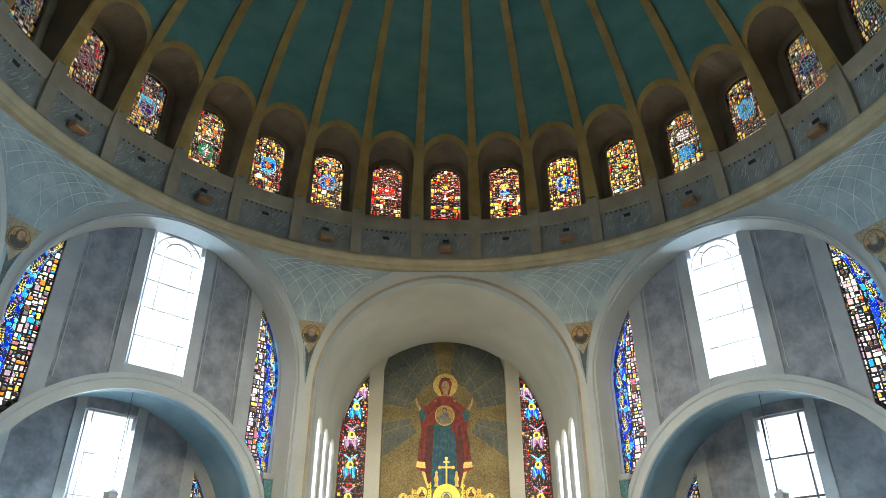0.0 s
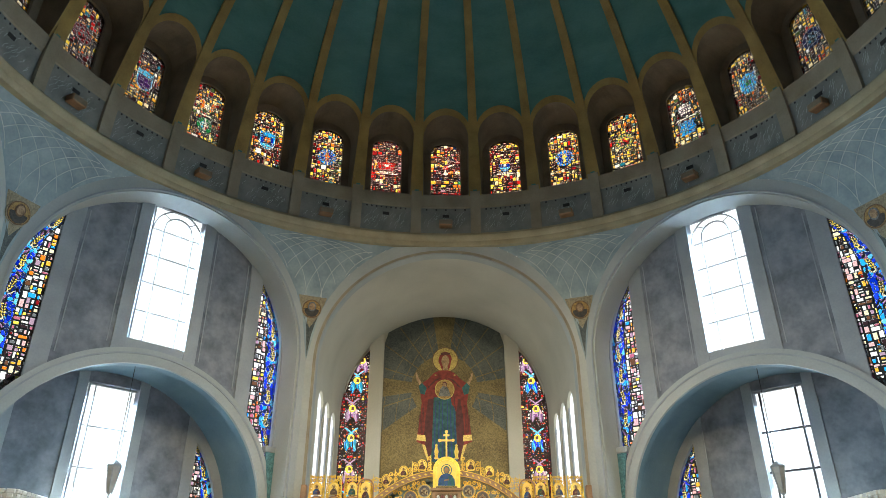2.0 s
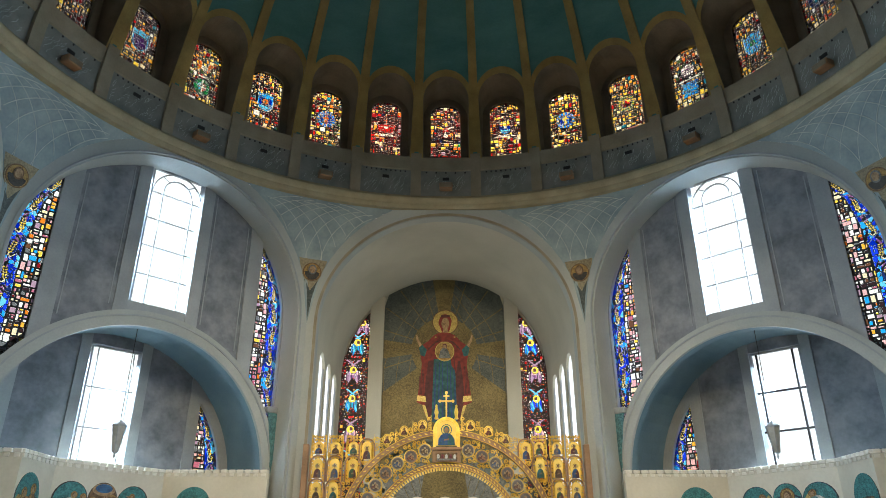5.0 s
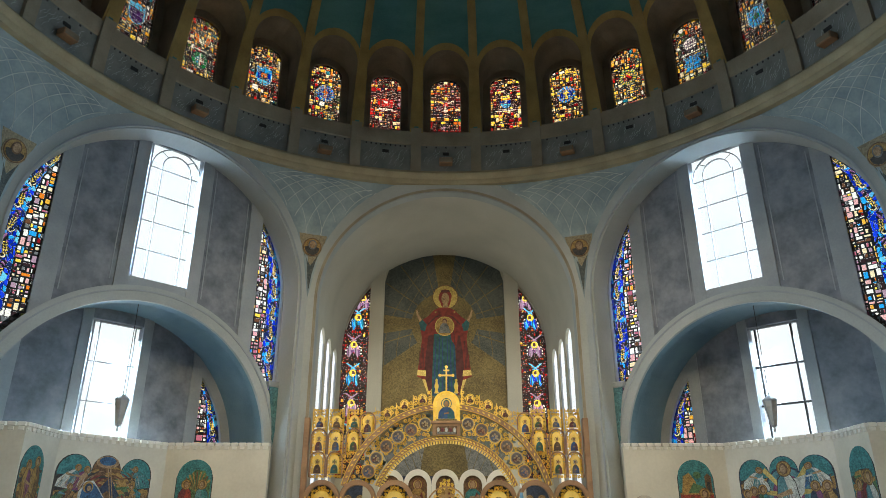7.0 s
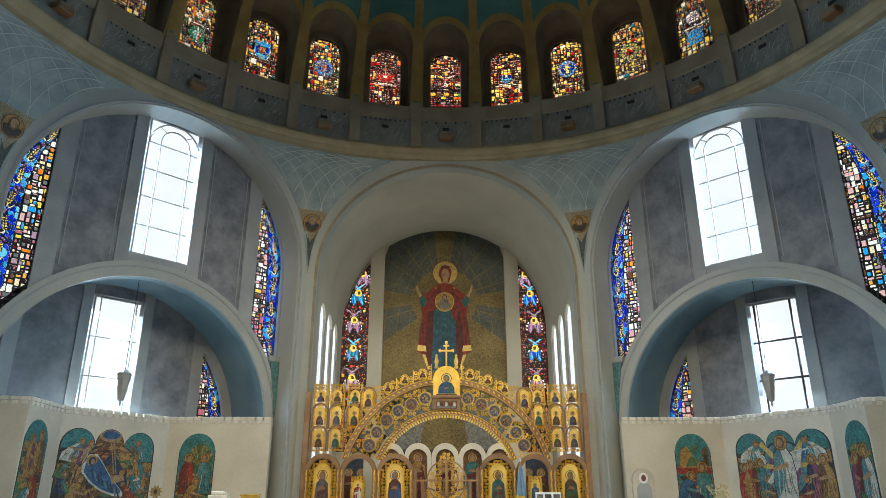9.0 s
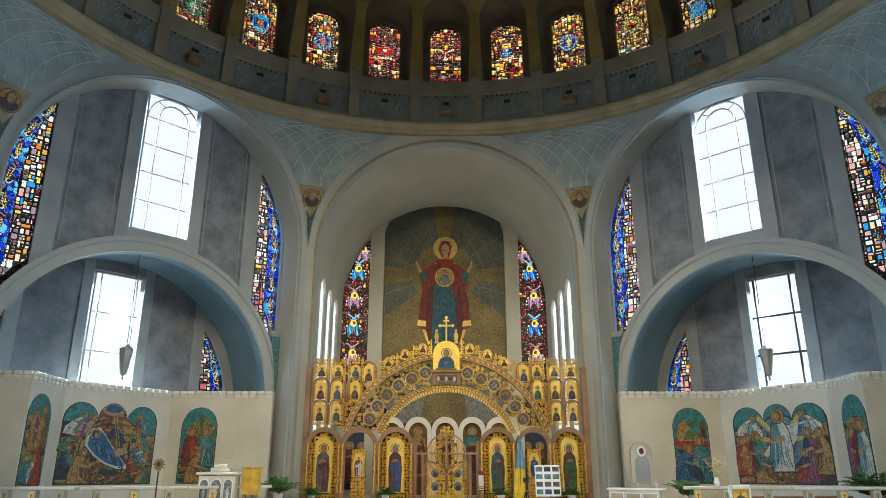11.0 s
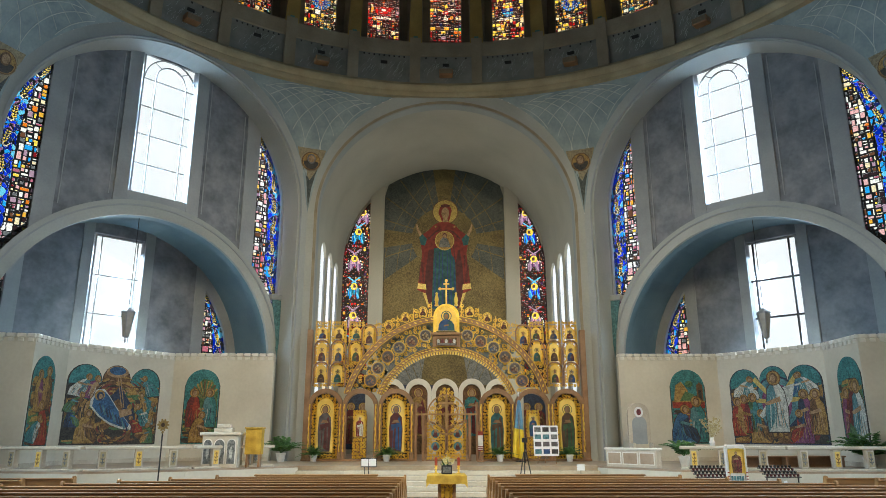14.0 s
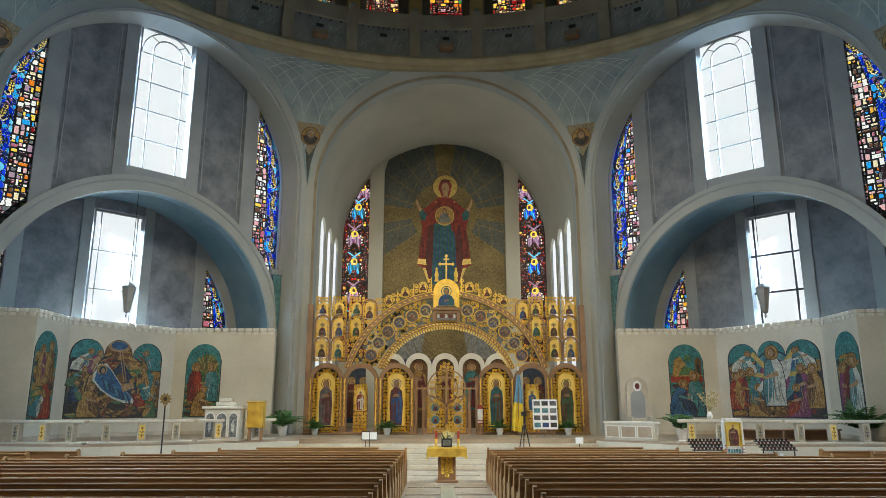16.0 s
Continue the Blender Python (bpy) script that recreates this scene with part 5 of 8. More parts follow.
ell(me, 0.06, 14.98, 0.28, 0.09, APSE - 0.06, 4)
ell(me, 0.06, 14.52, 0.23, 0.36, APSE - 0.068, 3)
me.slab([(-0.06, 14.25), (0.18, 14.25), (0.22, 13.98), (-0.10, 13.98)], APSE - 0.066, APSE - 0.055, 3)
for x in (-0.5, 0.6):
    ell(me, x, 13.7, 0.06, 0.06, APSE - 0.052, 6, n=8)
ell(me, 0.02, 12.85, 0.56, 0.58, APSE - 0.075, 5, n=24)
ell(me, 0.02, 12.85, 0.51, 0.53, APSE - 0.085, 6, n=24)
me.slab([(-0.34, 12.45), (0.36, 12.45), (0.24, 12.85), (0.1, 13.05), (-0.1, 13.05), (-0.24, 12.85)], APSE - 0.095, APSE - 0.085, 7)
ell(me, 0.02, 13.15, 0.13, 0.15, APSE - 0.097, 4)
ell(me, 0.02, 13.12, 0.09, 0.11, APSE - 0.1, 3)
me.make("standing_form", ["p_red", "p_teal", "p_blue", "m_skin", "p_maroon", "goldbright", "m_ochre", "m_grey"], mural, "red-cloaked mosaic form in a teal gown")
# white scalloped arches below the mural
for x in (-2.88, -1.42, 0.04, 1.5, 2.96):
    ar = thing("wall_niche", "white arched niche with a brown mosaic panel behind the icon screen", "niche", Matrix.Translation((x, 0, 0)), "arched niches of the apse wall")
    Mesh().band([(-0.5, SOLEA)] + arc(0, 4.14, 0.5, 180, 0, 16) + [(0.5, SOLEA)], [(-0.725, SOLEA)] + arc(0, 4.22, 0.725, 180, 0, 16) + [(0.725, SOLEA)], APSE - 0.3, APSE + 0.04).make("arch", "white", ar)
    Mesh().slab(arched(-0.5, 0.5, SOLEA, 4.64), APSE - 0.05, APSE + 0.04).make("panel", "m_brown", ar)
    me = Mesh()
    form(me, 0, 1.9, 2.6, APSE - 0.06)
    me.make("standing_form", ["m_teal" if x > 1 else "m_ochre", "m_maroon", "m_skin", "goldbright"], ar)
for i in range(8):
    x0, x1 = -3.5 + 0.875 * i, -3.5 + 0.875 * (i + 1)
    me = Mesh()
    me.slab([(x0 + 0.003, 4.62), (x1 - 0.003, 4.62), (x1 - 0.003, 3.3), (x0 + 0.003, 3.3)], APSE, APSE + 0.045)
    me.make("mosaic_band", ("goldmos", "m_navy")[i % 2], mural)

# ---- mosaic pictures on the screens ----
PAL = ["m_sky", "m_brown", "m_red", "m_blue", "m_ochre", "m_white", "m_teal", "m_maroon", "m_skin", "goldbright", "m_dark", "m_green", "m_purple", "m_navy"]
SKY_, BRO, RED_, BLU_, OCH, WHI, TEA, MAR, SKI, GOL, DAR, GRE, PUR_, NAV = range(14)


TONES = {RED_: (MAR, OCH), BLU_: (NAV, SKY_), OCH: (BRO, SKI), TEA: (NAV, SKY_), MAR: (DAR, RED_), PUR_: (MAR, SKI), GRE: (DAR, SKY_), BRO: (DAR, OCH), WHI: (SKY_, SKI), SKY_: (TEA, WHI), NAV: (DAR, BLU_), SKI: (BRO, WHI)}
ATTITUDES = {
    "stand": ([(-0.5, 0.0), (0.55, 0.0), (0.62, 0.3), (0.5, 0.55), (0.42, 0.72), (0.12, 0.82), (-0.2, 0.8), (-0.45, 0.66), (-0.55, 0.4)], (0.03, 0.89), 0.34),
    "sit": ([(-0.8, 0.0), (0.8, 0.0), (1.0, 0.12), (0.8, 0.36), (0.38, 0.46), (0.34, 0.68), (0.08, 0.79), (-0.3, 0.76), (-0.58, 0.58), (-0.78, 0.3)], (0.14, 0.87), 0.40),
    "bow": ([(-1.0, 0.08), (0.3, 0.0), (0.55, 0.16), (0.6, 0.38), (0.95, 0.52), (0.72, 0.70), (0.25, 0.66), (-0.3, 0.52), (-0.85, 0.34)], (0.78, 0.76), 0.42),
}


def robed(me, cx, zb, h, colours, attitude, face, y, rng):
    """A plain draped shape with folds in a darker and a lighter tone, an oval top and a thin ringed disc."""
    body, (hx, hz), wide = ATTITUDES[attitude]
    w = h * wide * face
    at = lambda px, pz: (cx + px * w, zb + pz * h)
    rim = [(px * 1.07, 0.4 + (pz - 0.4) * 1.05) for px, pz in body]
    me.slab([at(*p) for p in rim], y, y + 0.01, DAR)
    me.slab([at(*p) for p in body], y - 0.01, y, colours[0])
    low = sorted(p[0] for p in body if p[1] < 0.2)
    top = sorted(p[0] for p in body if p[1] > 0.5)
    if len(colours) > 1:
        cloak = [body[1], body[2], body[3], body[4], body[5], ((top[0] + top[-1]) / 2 - 0.1, 0.5), (0.1, 0.2)]
        me.slab([at(*p) for p in cloak], y - 0.014, y - 0.01, colours[1])
    for j in range(11):
        u = (j + 0.5) / 11
        x0, x1 = low[0] + (low[-1] - low[0]) * u, top[0] + (top[-1] - top[0]) * (0.12 + 0.76 * u)
        bend = rng.uniform(-0.12, 0.12)
        z0, z1 = rng.uniform(0.03, 0.16), rng.uniform(0.4, 0.66)
        tone = TONES[colours[1] if len(colours) > 1 and u > 0.55 else colours[0]][j % 2]
        xm, zm, t = (x0 + x1) / 2 + bend, (z0 + z1) / 2, 0.035
        me.slab([at(x0, z0), at(x0 + t, z0), at(xm + t * 1.6, zm), at(x1, z1), at(xm, zm)], y - 0.02, y - 0.014, tone)
    me.slab([at(-0.25, 0.5), at(0.45, 0.44), at(0.5, 0.5), at(-0.2, 0.58)], y - 0.024, y - 0.02, TONES[colours[0]][1])
    ell(me, *at(0.5, 0.47), h * 0.035, h * 0.028, y - 0.028, SKI, thick=0.006)
    ell(me, *at(hx, hz), h * 0.13, h * 0.13, y - 0.024, BRO, n=16, thick=0.006)
    ell(me, *at(hx, hz), h * 0.112, h * 0.112, y - 0.03, OCH, n=16, thick=0.006)
    ell(me, *at(hx, hz), h * 0.075, h * 0.092, y - 0.036, BRO, n=12, thick=0.006)
    ell(me, *at(hx + 0.03, hz - 0.01), h * 0.05, h * 0.068, y - 0.042, SKI, n=12, thick=0.006)


def ridges(me, cx, cz, r0, r1, a0, a1, squash, n, y, rng, cols):
    """Swirling bands of rock round a middle."""
    for i in range(n):
        a = a0 + (a1 - a0) * rng.random()
        r = r0 + (r1 - r0) * rng.random()
        span, t = rng.uniform(0.16, 0.5), rng.uniform(0.02, 0.07)
        c = rng.choice(cols)
        pts = [(cx + (r + t * e * math.sin(math.pi * q / 6)) * math.cos(a + span * (q / 6 - 0.5)), cz + squash * (r + t * e * math.sin(math.pi * q / 6)) * math.sin(a + span * (q / 6 - 0.5))) for e, qs in ((1, range(7)), (-0.6, range(6, -1, -1))) for q in qs]
        pts = [(min(1.87, max(-1.87, px)), min(4.2, max(1.66, pz))) for px, pz in pts]
        if all(top_of(px) > pz for px, pz in pts):
            me.slab(pts, y - 0.0004 * i, y + 0.008, c)


def top_of(x):
    """The height of the three-arched outline over x."""
    for c, r, zs in ((-1.24, 0.66, 3.92), (0.0, 0.58, 4.04), (1.24, 0.66, 3.92)):
        if abs(x - c) < r:
            return zs + math.sqrt(r * r - (x - c) ** 2) - 0.02
    return 3.9


def rocks(me, x0, x1, z0, z1, y, rng, n, cols):
    for i in range(n):
        cx, cz = rng.uniform(x0, x1), rng.uniform(z0, z1)
        w, h = rng.uniform(0.15, 0.5), rng.uniform(0.06, 0.26)
        pts = [(max(x0, min(x1, cx + w * math.cos(a + rng.uniform(-0.3, 0.3)))), max(z0, min(z1, cz + h * math.sin(a)))) for a in (0.2, 1.3, 2.4, 3.4, 4.5, 5.6)]
        slot = rng.choice(cols)
        me.slab(pts, y - 0.0003 * i, y + 0.01, slot)
        if slot in (BRO, MAR, GRE, OCH):
            me.slab([(px * 0.9 + cx * 0.1, pz * 0.75 + (cz + h * 0.5) * 0.25) for px, pz in pts[:4]], y - 0.0003 * i - 0.002, y + 0.01, OCH)


def mosaic_panel(m, outline, label, draw, seed):
    pic = thing("wall_mosaic", label, "mosaic", m, "mosaics on the screen walls")
    edge = Mesh()
    me = Mesh()
    for o in outline:
        edge.slab([(x + (0.03 if x > 0.7 else -0.03 if x < -0.7 else 0), z) for x, z in o], -0.012, 0.0)
    edge.make("border", "m_dark", pic)
    for o in outline:
        me.slab(o, -0.02, -0.012, NAV if "white" in label else (DAR if "cave" in label else TEA))
    draw(me, random.Random(seed))
    me.v = [(x, -0.02 + (y + 0.02) * 0.12, z) for x, y, z in me.v]
    me.make("picture", PAL, pic)


def single(left):
    def draw(me, rng):
        rocks(me, -0.69, 0.69, 1.65, 3.0, -0.026, rng, 50, (BRO, OCH, GRE, DAR) if left else (MAR, PUR_, BRO, DAR))
        if left:
            me.slab([(-0.62, 3.0), (-0.4, 3.75), (0.0, 4.25), (0.4, 4.2), (0.66, 3.7), (0.66, 2.9)], -0.03, -0.02, GRE)
            for j in range(9):
                a = 0.5 + 0.27 * j
                me.slab([(0.12, 3.4), (0.12 + 0.62 * math.cos(a), 3.45 + 0.75 * math.sin(a)), (0.12 + 0.6 * math.cos(a + 0.12), 3.45 + 0.72 * math.sin(a + 0.12))], -0.036, -0.03, (OCH, BRO, OCH)[j % 3])
            robed(me, -0.32, 2.3, 1.55, (MAR, RED_), "stand", 1, -0.06, rng)
            robed(me, 0.36, 2.3, 1.55, (TEA, SKY_), "stand", -1, -0.07, rng)
            robed(me, 0.0, 1.68, 1.25, (OCH, BRO), "sit", 1, -0.12, rng)
        else:
            me.slab([(-0.68, 3.05), (0.68, 3.05), (0.68, 3.32), (-0.68, 3.32)], -0.03, -0.02, RED_)
            me.slab([(-0.68, 3.3), (0.68, 3.3), (0.68, 3.36), (-0.68, 3.36)], -0.034, -0.03, OCH)
            me.slab([(-0.6, 3.36), (0.05, 3.36), (0.0, 3.8), (-0.25, 4.15), (-0.5, 4.0)], -0.03, -0.02, OCH)
            me.slab([(-0.35, 3.36), (0.4, 3.36), (0.25, 3.62), (-0.1, 3.75)], -0.034, -0.03, GRE)
            me.slab([(0.38, 3.36), (0.64, 3.36), (0.64, 4.0), (0.5, 4.12), (0.38, 4.0)], -0.03, -0.02, BRO)
            me.slab(arched(0.45, 0.58, 3.4, 3.8, 8), -0.036, -0.03, DAR)
            ell(me, 0.08, 4.05, 0.16, 0.14, -0.03, GRE)
            for j in range(4):
                me.slab([(-0.66, 2.15 + 0.22 * j), (0.66, 2.15 + 0.22 * j), (0.66, 2.19 + 0.22 * j), (-0.66, 2.19 + 0.22 * j)], -0.03, -0.02, (RED_, PUR_)[j % 2])
            robed(me, 0.34, 1.68, 1.85, (TEA, SKY_), "stand", -1, -0.07, rng)
            robed(me, -0.28, 1.66, 1.55, (BLU_, NAV), "sit", 1, -0.12, rng)
    return draw


def tall(left):
    def draw(me, rng):
        rocks(me, -0.72, 0.72, 1.66, 3.9, -0.026, rng, 60, (BRO, MAR, GRE, OCH, DAR) if left else (BRO, OCH, GRE, BRO, DAR))
        if left:
            robed(me, -0.25, 2.75, 1.4, (OCH, PUR_), "stand", 1, -0.06, rng)
            robed(me, 0.32, 2.85, 1.45, (BRO, OCH), "stand", -1, -0.065, rng)
            robed(me, 0.15, 1.66, 1.5, (RED_, MAR), "sit", -1, -0.1, rng)
            robed(me, -0.3, 1.7, 1.1, (TEA, WHI), "bow", 1, -0.14, rng)
        else:
            robed(me, -0.38, 1.9, 1.7, (PUR_, MAR), "stand", 1, -0.06, rng)
            robed(me, 0.1, 2.1, 1.75, (MAR, RED_), "stand", 1, -0.08, rng)
            robed(me, 0.36, 1.75, 2.1, (WHI, SKY_), "stand", -1, -0.11, rng)
            me.slab([(-0.6, 1.66), (0.2, 1.66), (0.0, 2.2), (-0.3, 2.4)], -0.16, -0.15, GRE)
    return draw


def triple_outline():
    """Three arches in a row over one field, 3.8 m wide."""
    return [arched(-1.9, -0.58, 1.62, 4.58, 12), arched(0.58, 1.9, 1.62, 4.58, 12), arched(-0.58, 0.58, 1.62, 4.62, 12)]


def cave(me, rng):
    for cx, r, zs in ((-1.24, 0.64, 3.92), (1.24, 0.64, 3.92)):
        ell(me, cx, zs, r, r, -0.022, TEA)
    ell(me, 0.0, 4.04, 0.56, 0.56, -0.022, BRO)
    rocks(me, -1.88, 1.88, 1.66, 3.85, -0.024, rng, 120, (BRO, OCH, BRO, DAR, GRE, DAR))
    ridges(me, 0.1, 2.75, 0.75, 1.75, -0.3, 3.45, 1.0, 150, -0.045, rng, (OCH, BRO, OCH, DAR, BRO, MAR, SKI))
    ridges(me, 0.1, 2.4, 0.5, 0.85, 3.3, 6.1, 0.95, 60, -0.05, rng, (OCH, BRO, OCH, DAR, MAR))
    ell(me, 0.0, 4.36, 0.46, 0.22, -0.1, SKI)
    ell(me, 0.0, 4.40, 0.34, 0.16, -0.106, BLU_)
    me.slab([(-0.42, 2.95), (-0.1, 3.5), (0.2, 3.85), (0.42, 3.5), (0.75, 3.1), (0.95, 2.6), (0.55, 2.4)], -0.112, -0.1, NAV)
    me.slab([(-0.2, 3.1), (0.15, 3.35), (0.4, 3.1), (0.3, 2.85), (-0.1, 2.85)], -0.118, -0.112, BRO)
    for x in (0.14, 0.24):
        me.slab([(x - 0.14, 4.25), (x - 0.10, 4.25), (x + 0.2, 3.0), (x + 0.16, 3.0)], -0.122, -0.112, SKI)
    line = [(-0.98, 3.05), (-0.95, 3.4), (-0.75, 3.66), (-0.45, 3.68), (-0.2, 3.42), (0.15, 2.98), (0.5, 2.62), (0.82, 2.3), (0.78, 2.18), (0.4, 2.2), (-0.1, 2.36), (-0.6, 2.66)]
    me.slab(line, -0.135, -0.122, WHI)
    me.slab([(-0.08 + (x + 0.08) * 0.88, 2.9 + (z - 2.9) * 0.86) for x, z in line], -0.148, -0.135, BLU_)
    for j in range(9):
        x, z = -0.62 + 0.14 * j, 3.16 - 0.085 * j
        me.slab([(x, z), (x + 0.04, z), (x + 0.2, z - 0.34), (x + 0.12, z - 0.36)], -0.154, -0.148, (NAV, SKY_, NAV)[j % 3])
    ell(me, -0.62, 3.45, 0.2, 0.2, -0.154, OCH)
    ell(me, -0.6, 3.42, 0.14, 0.16, -0.16, NAV)
    ell(me, -0.58, 3.40, 0.075, 0.095, -0.166, SKI)
    me.slab([(0.2, 2.9), (0.7, 3.02), (0.8, 2.78), (0.3, 2.62)], -0.158, -0.148, SKI)
    ell(me, 0.66, 3.05, 0.11, 0.11, -0.164, OCH)
    for cx, zb, h, c, how, face in ((-1.45, 3.35, 1.0, (WHI, SKY_), "bow", 1), (-1.1, 3.3, 1.0, (PUR_, SKI), "bow", 1), (-1.6, 2.75, 0.9, (GRE, BRO), "bow", 1), (-1.6, 2.25, 0.8, (NAV, GRE), "sit", 1),
                                    (1.5, 3.45, 0.95, (TEA, SKY_), "bow", -1), (1.45, 2.8, 0.95, (TEA, OCH), "bow", -1), (1.35, 2.3, 1.0, (SKY_, TEA), "bow", -1), (1.7, 2.3, 1.0, (BRO, OCH), "stand", -1),
                                    (1.0, 2.05, 0.75, (RED_, MAR), "bow", -1), (1.55, 1.66, 0.8, (GRE, OCH), "sit", -1), (-1.05, 1.68, 1.25, (OCH, BRO), "sit", 1)):
        robed(me, cx, zb, h, c, how, face, -0.17, rng)


def rising(me, rng):
    for cx, r, zs in ((-1.24, 0.64, 3.92), (0.0, 0.56, 4.04), (1.24, 0.64, 3.92)):
        ell(me, cx, zs, r, r, -0.022, TEA)
    rocks(me, -1.88, 1.88, 2.6, 3.85, -0.024, rng, 80, (BRO, OCH, BRO, NAV, DAR))
    rocks(me, -1.88, 1.88, 1.66, 2.3, -0.024, rng, 60, (BRO, OCH, MAR, DAR))
    ell(me, 0.05, 3.2, 0.95, 1.05, -0.06, NAV)
    ell(me, 0.05, 3.2, 0.88, 0.98, -0.066, SKY_)
    ell(me, 0.05, 3.2, 0.62, 0.75, -0.072, PUR_)
    for a in (8, 48, 90, 132, 172):
        c, q = math.cos(radians(a)), math.sin(radians(a))
        reach_ = 1.2 if a == 90 else 1.3
        me.slab([(0.05 - 0.07 * q, 3.2 + 0.07 * c), (0.05 + 0.07 * q, 3.2 - 0.07 * c), (0.05 + reach_ * c + 0.1 * q, 3.2 + reach_ * q - 0.1 * c), (0.05 + reach_ * c - 0.1 * q, 3.2 + reach_ * q + 0.1 * c)], -0.08, -0.072, GOL)
    for sg in (-1, 1):
        me.slab([(-0.05 - sg * 0.5, 1.72), (-0.05 + sg * 0.75, 2.05), (-0.05 + sg * 0.7, 2.32), (-0.05 - sg * 0.55, 1.95)], -0.1 - 0.01 * sg, -0.08, BRO)
        for j in range(5):
            u = -0.4 + 0.22 * j
            me.slab([(-0.05 + sg * u, 1.80 + 0.27 * (u + 0.5)), (-0.05 + sg * (u + 0.14), 1.84 + 0.27 * (u + 0.5)), (-0.05 + sg * (u + 0.13), 1.94 + 0.27 * (u + 0.5)), (-0.05 + sg * u, 1.9 + 0.27 * (u + 0.5))], -0.118, -0.1, OCH)
    for cx, zb, h, c, how, face in ((-1.35, 3.4, 1.0, (WHI, SKY_), "bow", 1), (-1.0, 3.35, 0.9, (SKY_, WHI), "sit", 1), (1.35, 3.45, 1.0, (WHI, SKY_), "bow", -1), (1.0, 3.4, 0.9, (SKY_, BLU_), "sit", -1),
                                    (-1.65, 1.95, 1.5, (RED_, OCH), "stand", 1), (-1.35, 2.05, 1.5, (RED_, MAR), "stand", 1), (-0.98, 2.1, 1.5, (GRE, TEA), "stand", 1),
                                    (1.15, 2.1, 1.55, (PUR_, NAV), "stand", -1), (1.6, 2.0, 1.65, (OCH, BRO), "stand", -1), (-0.75, 1.68, 1.3, (OCH, BRO), "sit", 1), (0.95, 1.68, 1.25, (PUR_, RED_), "sit", -1)):
        robed(me, cx, zb, h, c, how, face, -0.15, rng)
    robed(me, 0.05, 2.1, 2.3, (WHI, SKY_), "stand", -1, -0.22, rng)
    me.slab([(-0.3, 3.6), (0.25, 3.75), (0.85, 3.9), (0.7, 3.3), (0.45, 3.0)], -0.215, -0.2, WHI)
    me.slab([(-0.3, 3.45), (-0.42, 3.1), (-0.72, 2.72), (-0.6, 2.62), (-0.2, 2.9)], -0.215, -0.2, WHI)


for sg in (-1, 1):
    place = []
    for i, x in ((0, 2.92 if sg < 0 else 2.84), (1, 2.5 if sg < 0 else 2.42), (2, 1.55)):
        p, q = SCREEN[i], SCREEN[i + 1]
        m, L = seg_pose((sg * p[0], p[1]), (sg * q[0], q[1]))
        if (m.to_3x3() @ Vector((1, 0, 0))).cross(m.to_3x3() @ Vector((0, 1, 0))).z < 0:
            flip = m @ Matrix.Translation((x, 0, 0)) @ Matrix.Diagonal((-1, 1, 1, 1))
        else:
            flip = m @ Matrix.Translation((x, 0, 0))
        place.append(flip)
    left = sg < 0
    mosaic_panel(place[0], [arched(-0.71, 0.71, 1.62, 4.65)], "arched mosaic with two robed forms on a " + ("green hill" if left else "red parapet"), single(left), 3 + sg)
    mosaic_panel(place[1], triple_outline(), "wide three-arched mosaic with a " + ("blue form lying before a dark cave" if left else "white form amid gold rays"), cave if left else rising, 11 + sg)
    mosaic_panel(place[2], [arched(-0.75, 0.75, 1.62, 4.65)], "narrow arched mosaic with red and ochre robed forms", tall(left), 17 + sg)

# painted panels low on the apse wall, seen through the side doors
for sg in (-1, 1):
    pic = thing("wall_painting", "dark red and blue painted panel low on the sanctuary wall", "painting", Matrix.Translation((sg * 4.8, APSE + 0.04, 0)), "paintings on the sanctuary wall")
    Mesh().slab(arched(-0.75, 0.75, 1.2, 4.35), -0.03, 0.0).make("ground", "m_navy", pic)
    me = Mesh()
    form(me, -0.3, 1.5, 2.2, -0.04)
    form(me, 0.35, 1.4, 2.3, -0.05)
    me.make("painted_form", ["m_maroon", "m_brown", "m_skin", "goldbright"], pic)

# ---- the icon screen ----
FY = 14.9
icono = thing("icon_screen", "carved wood and gilt icon screen across the sanctuary arch", "icon screen")
rng = random.Random(9)


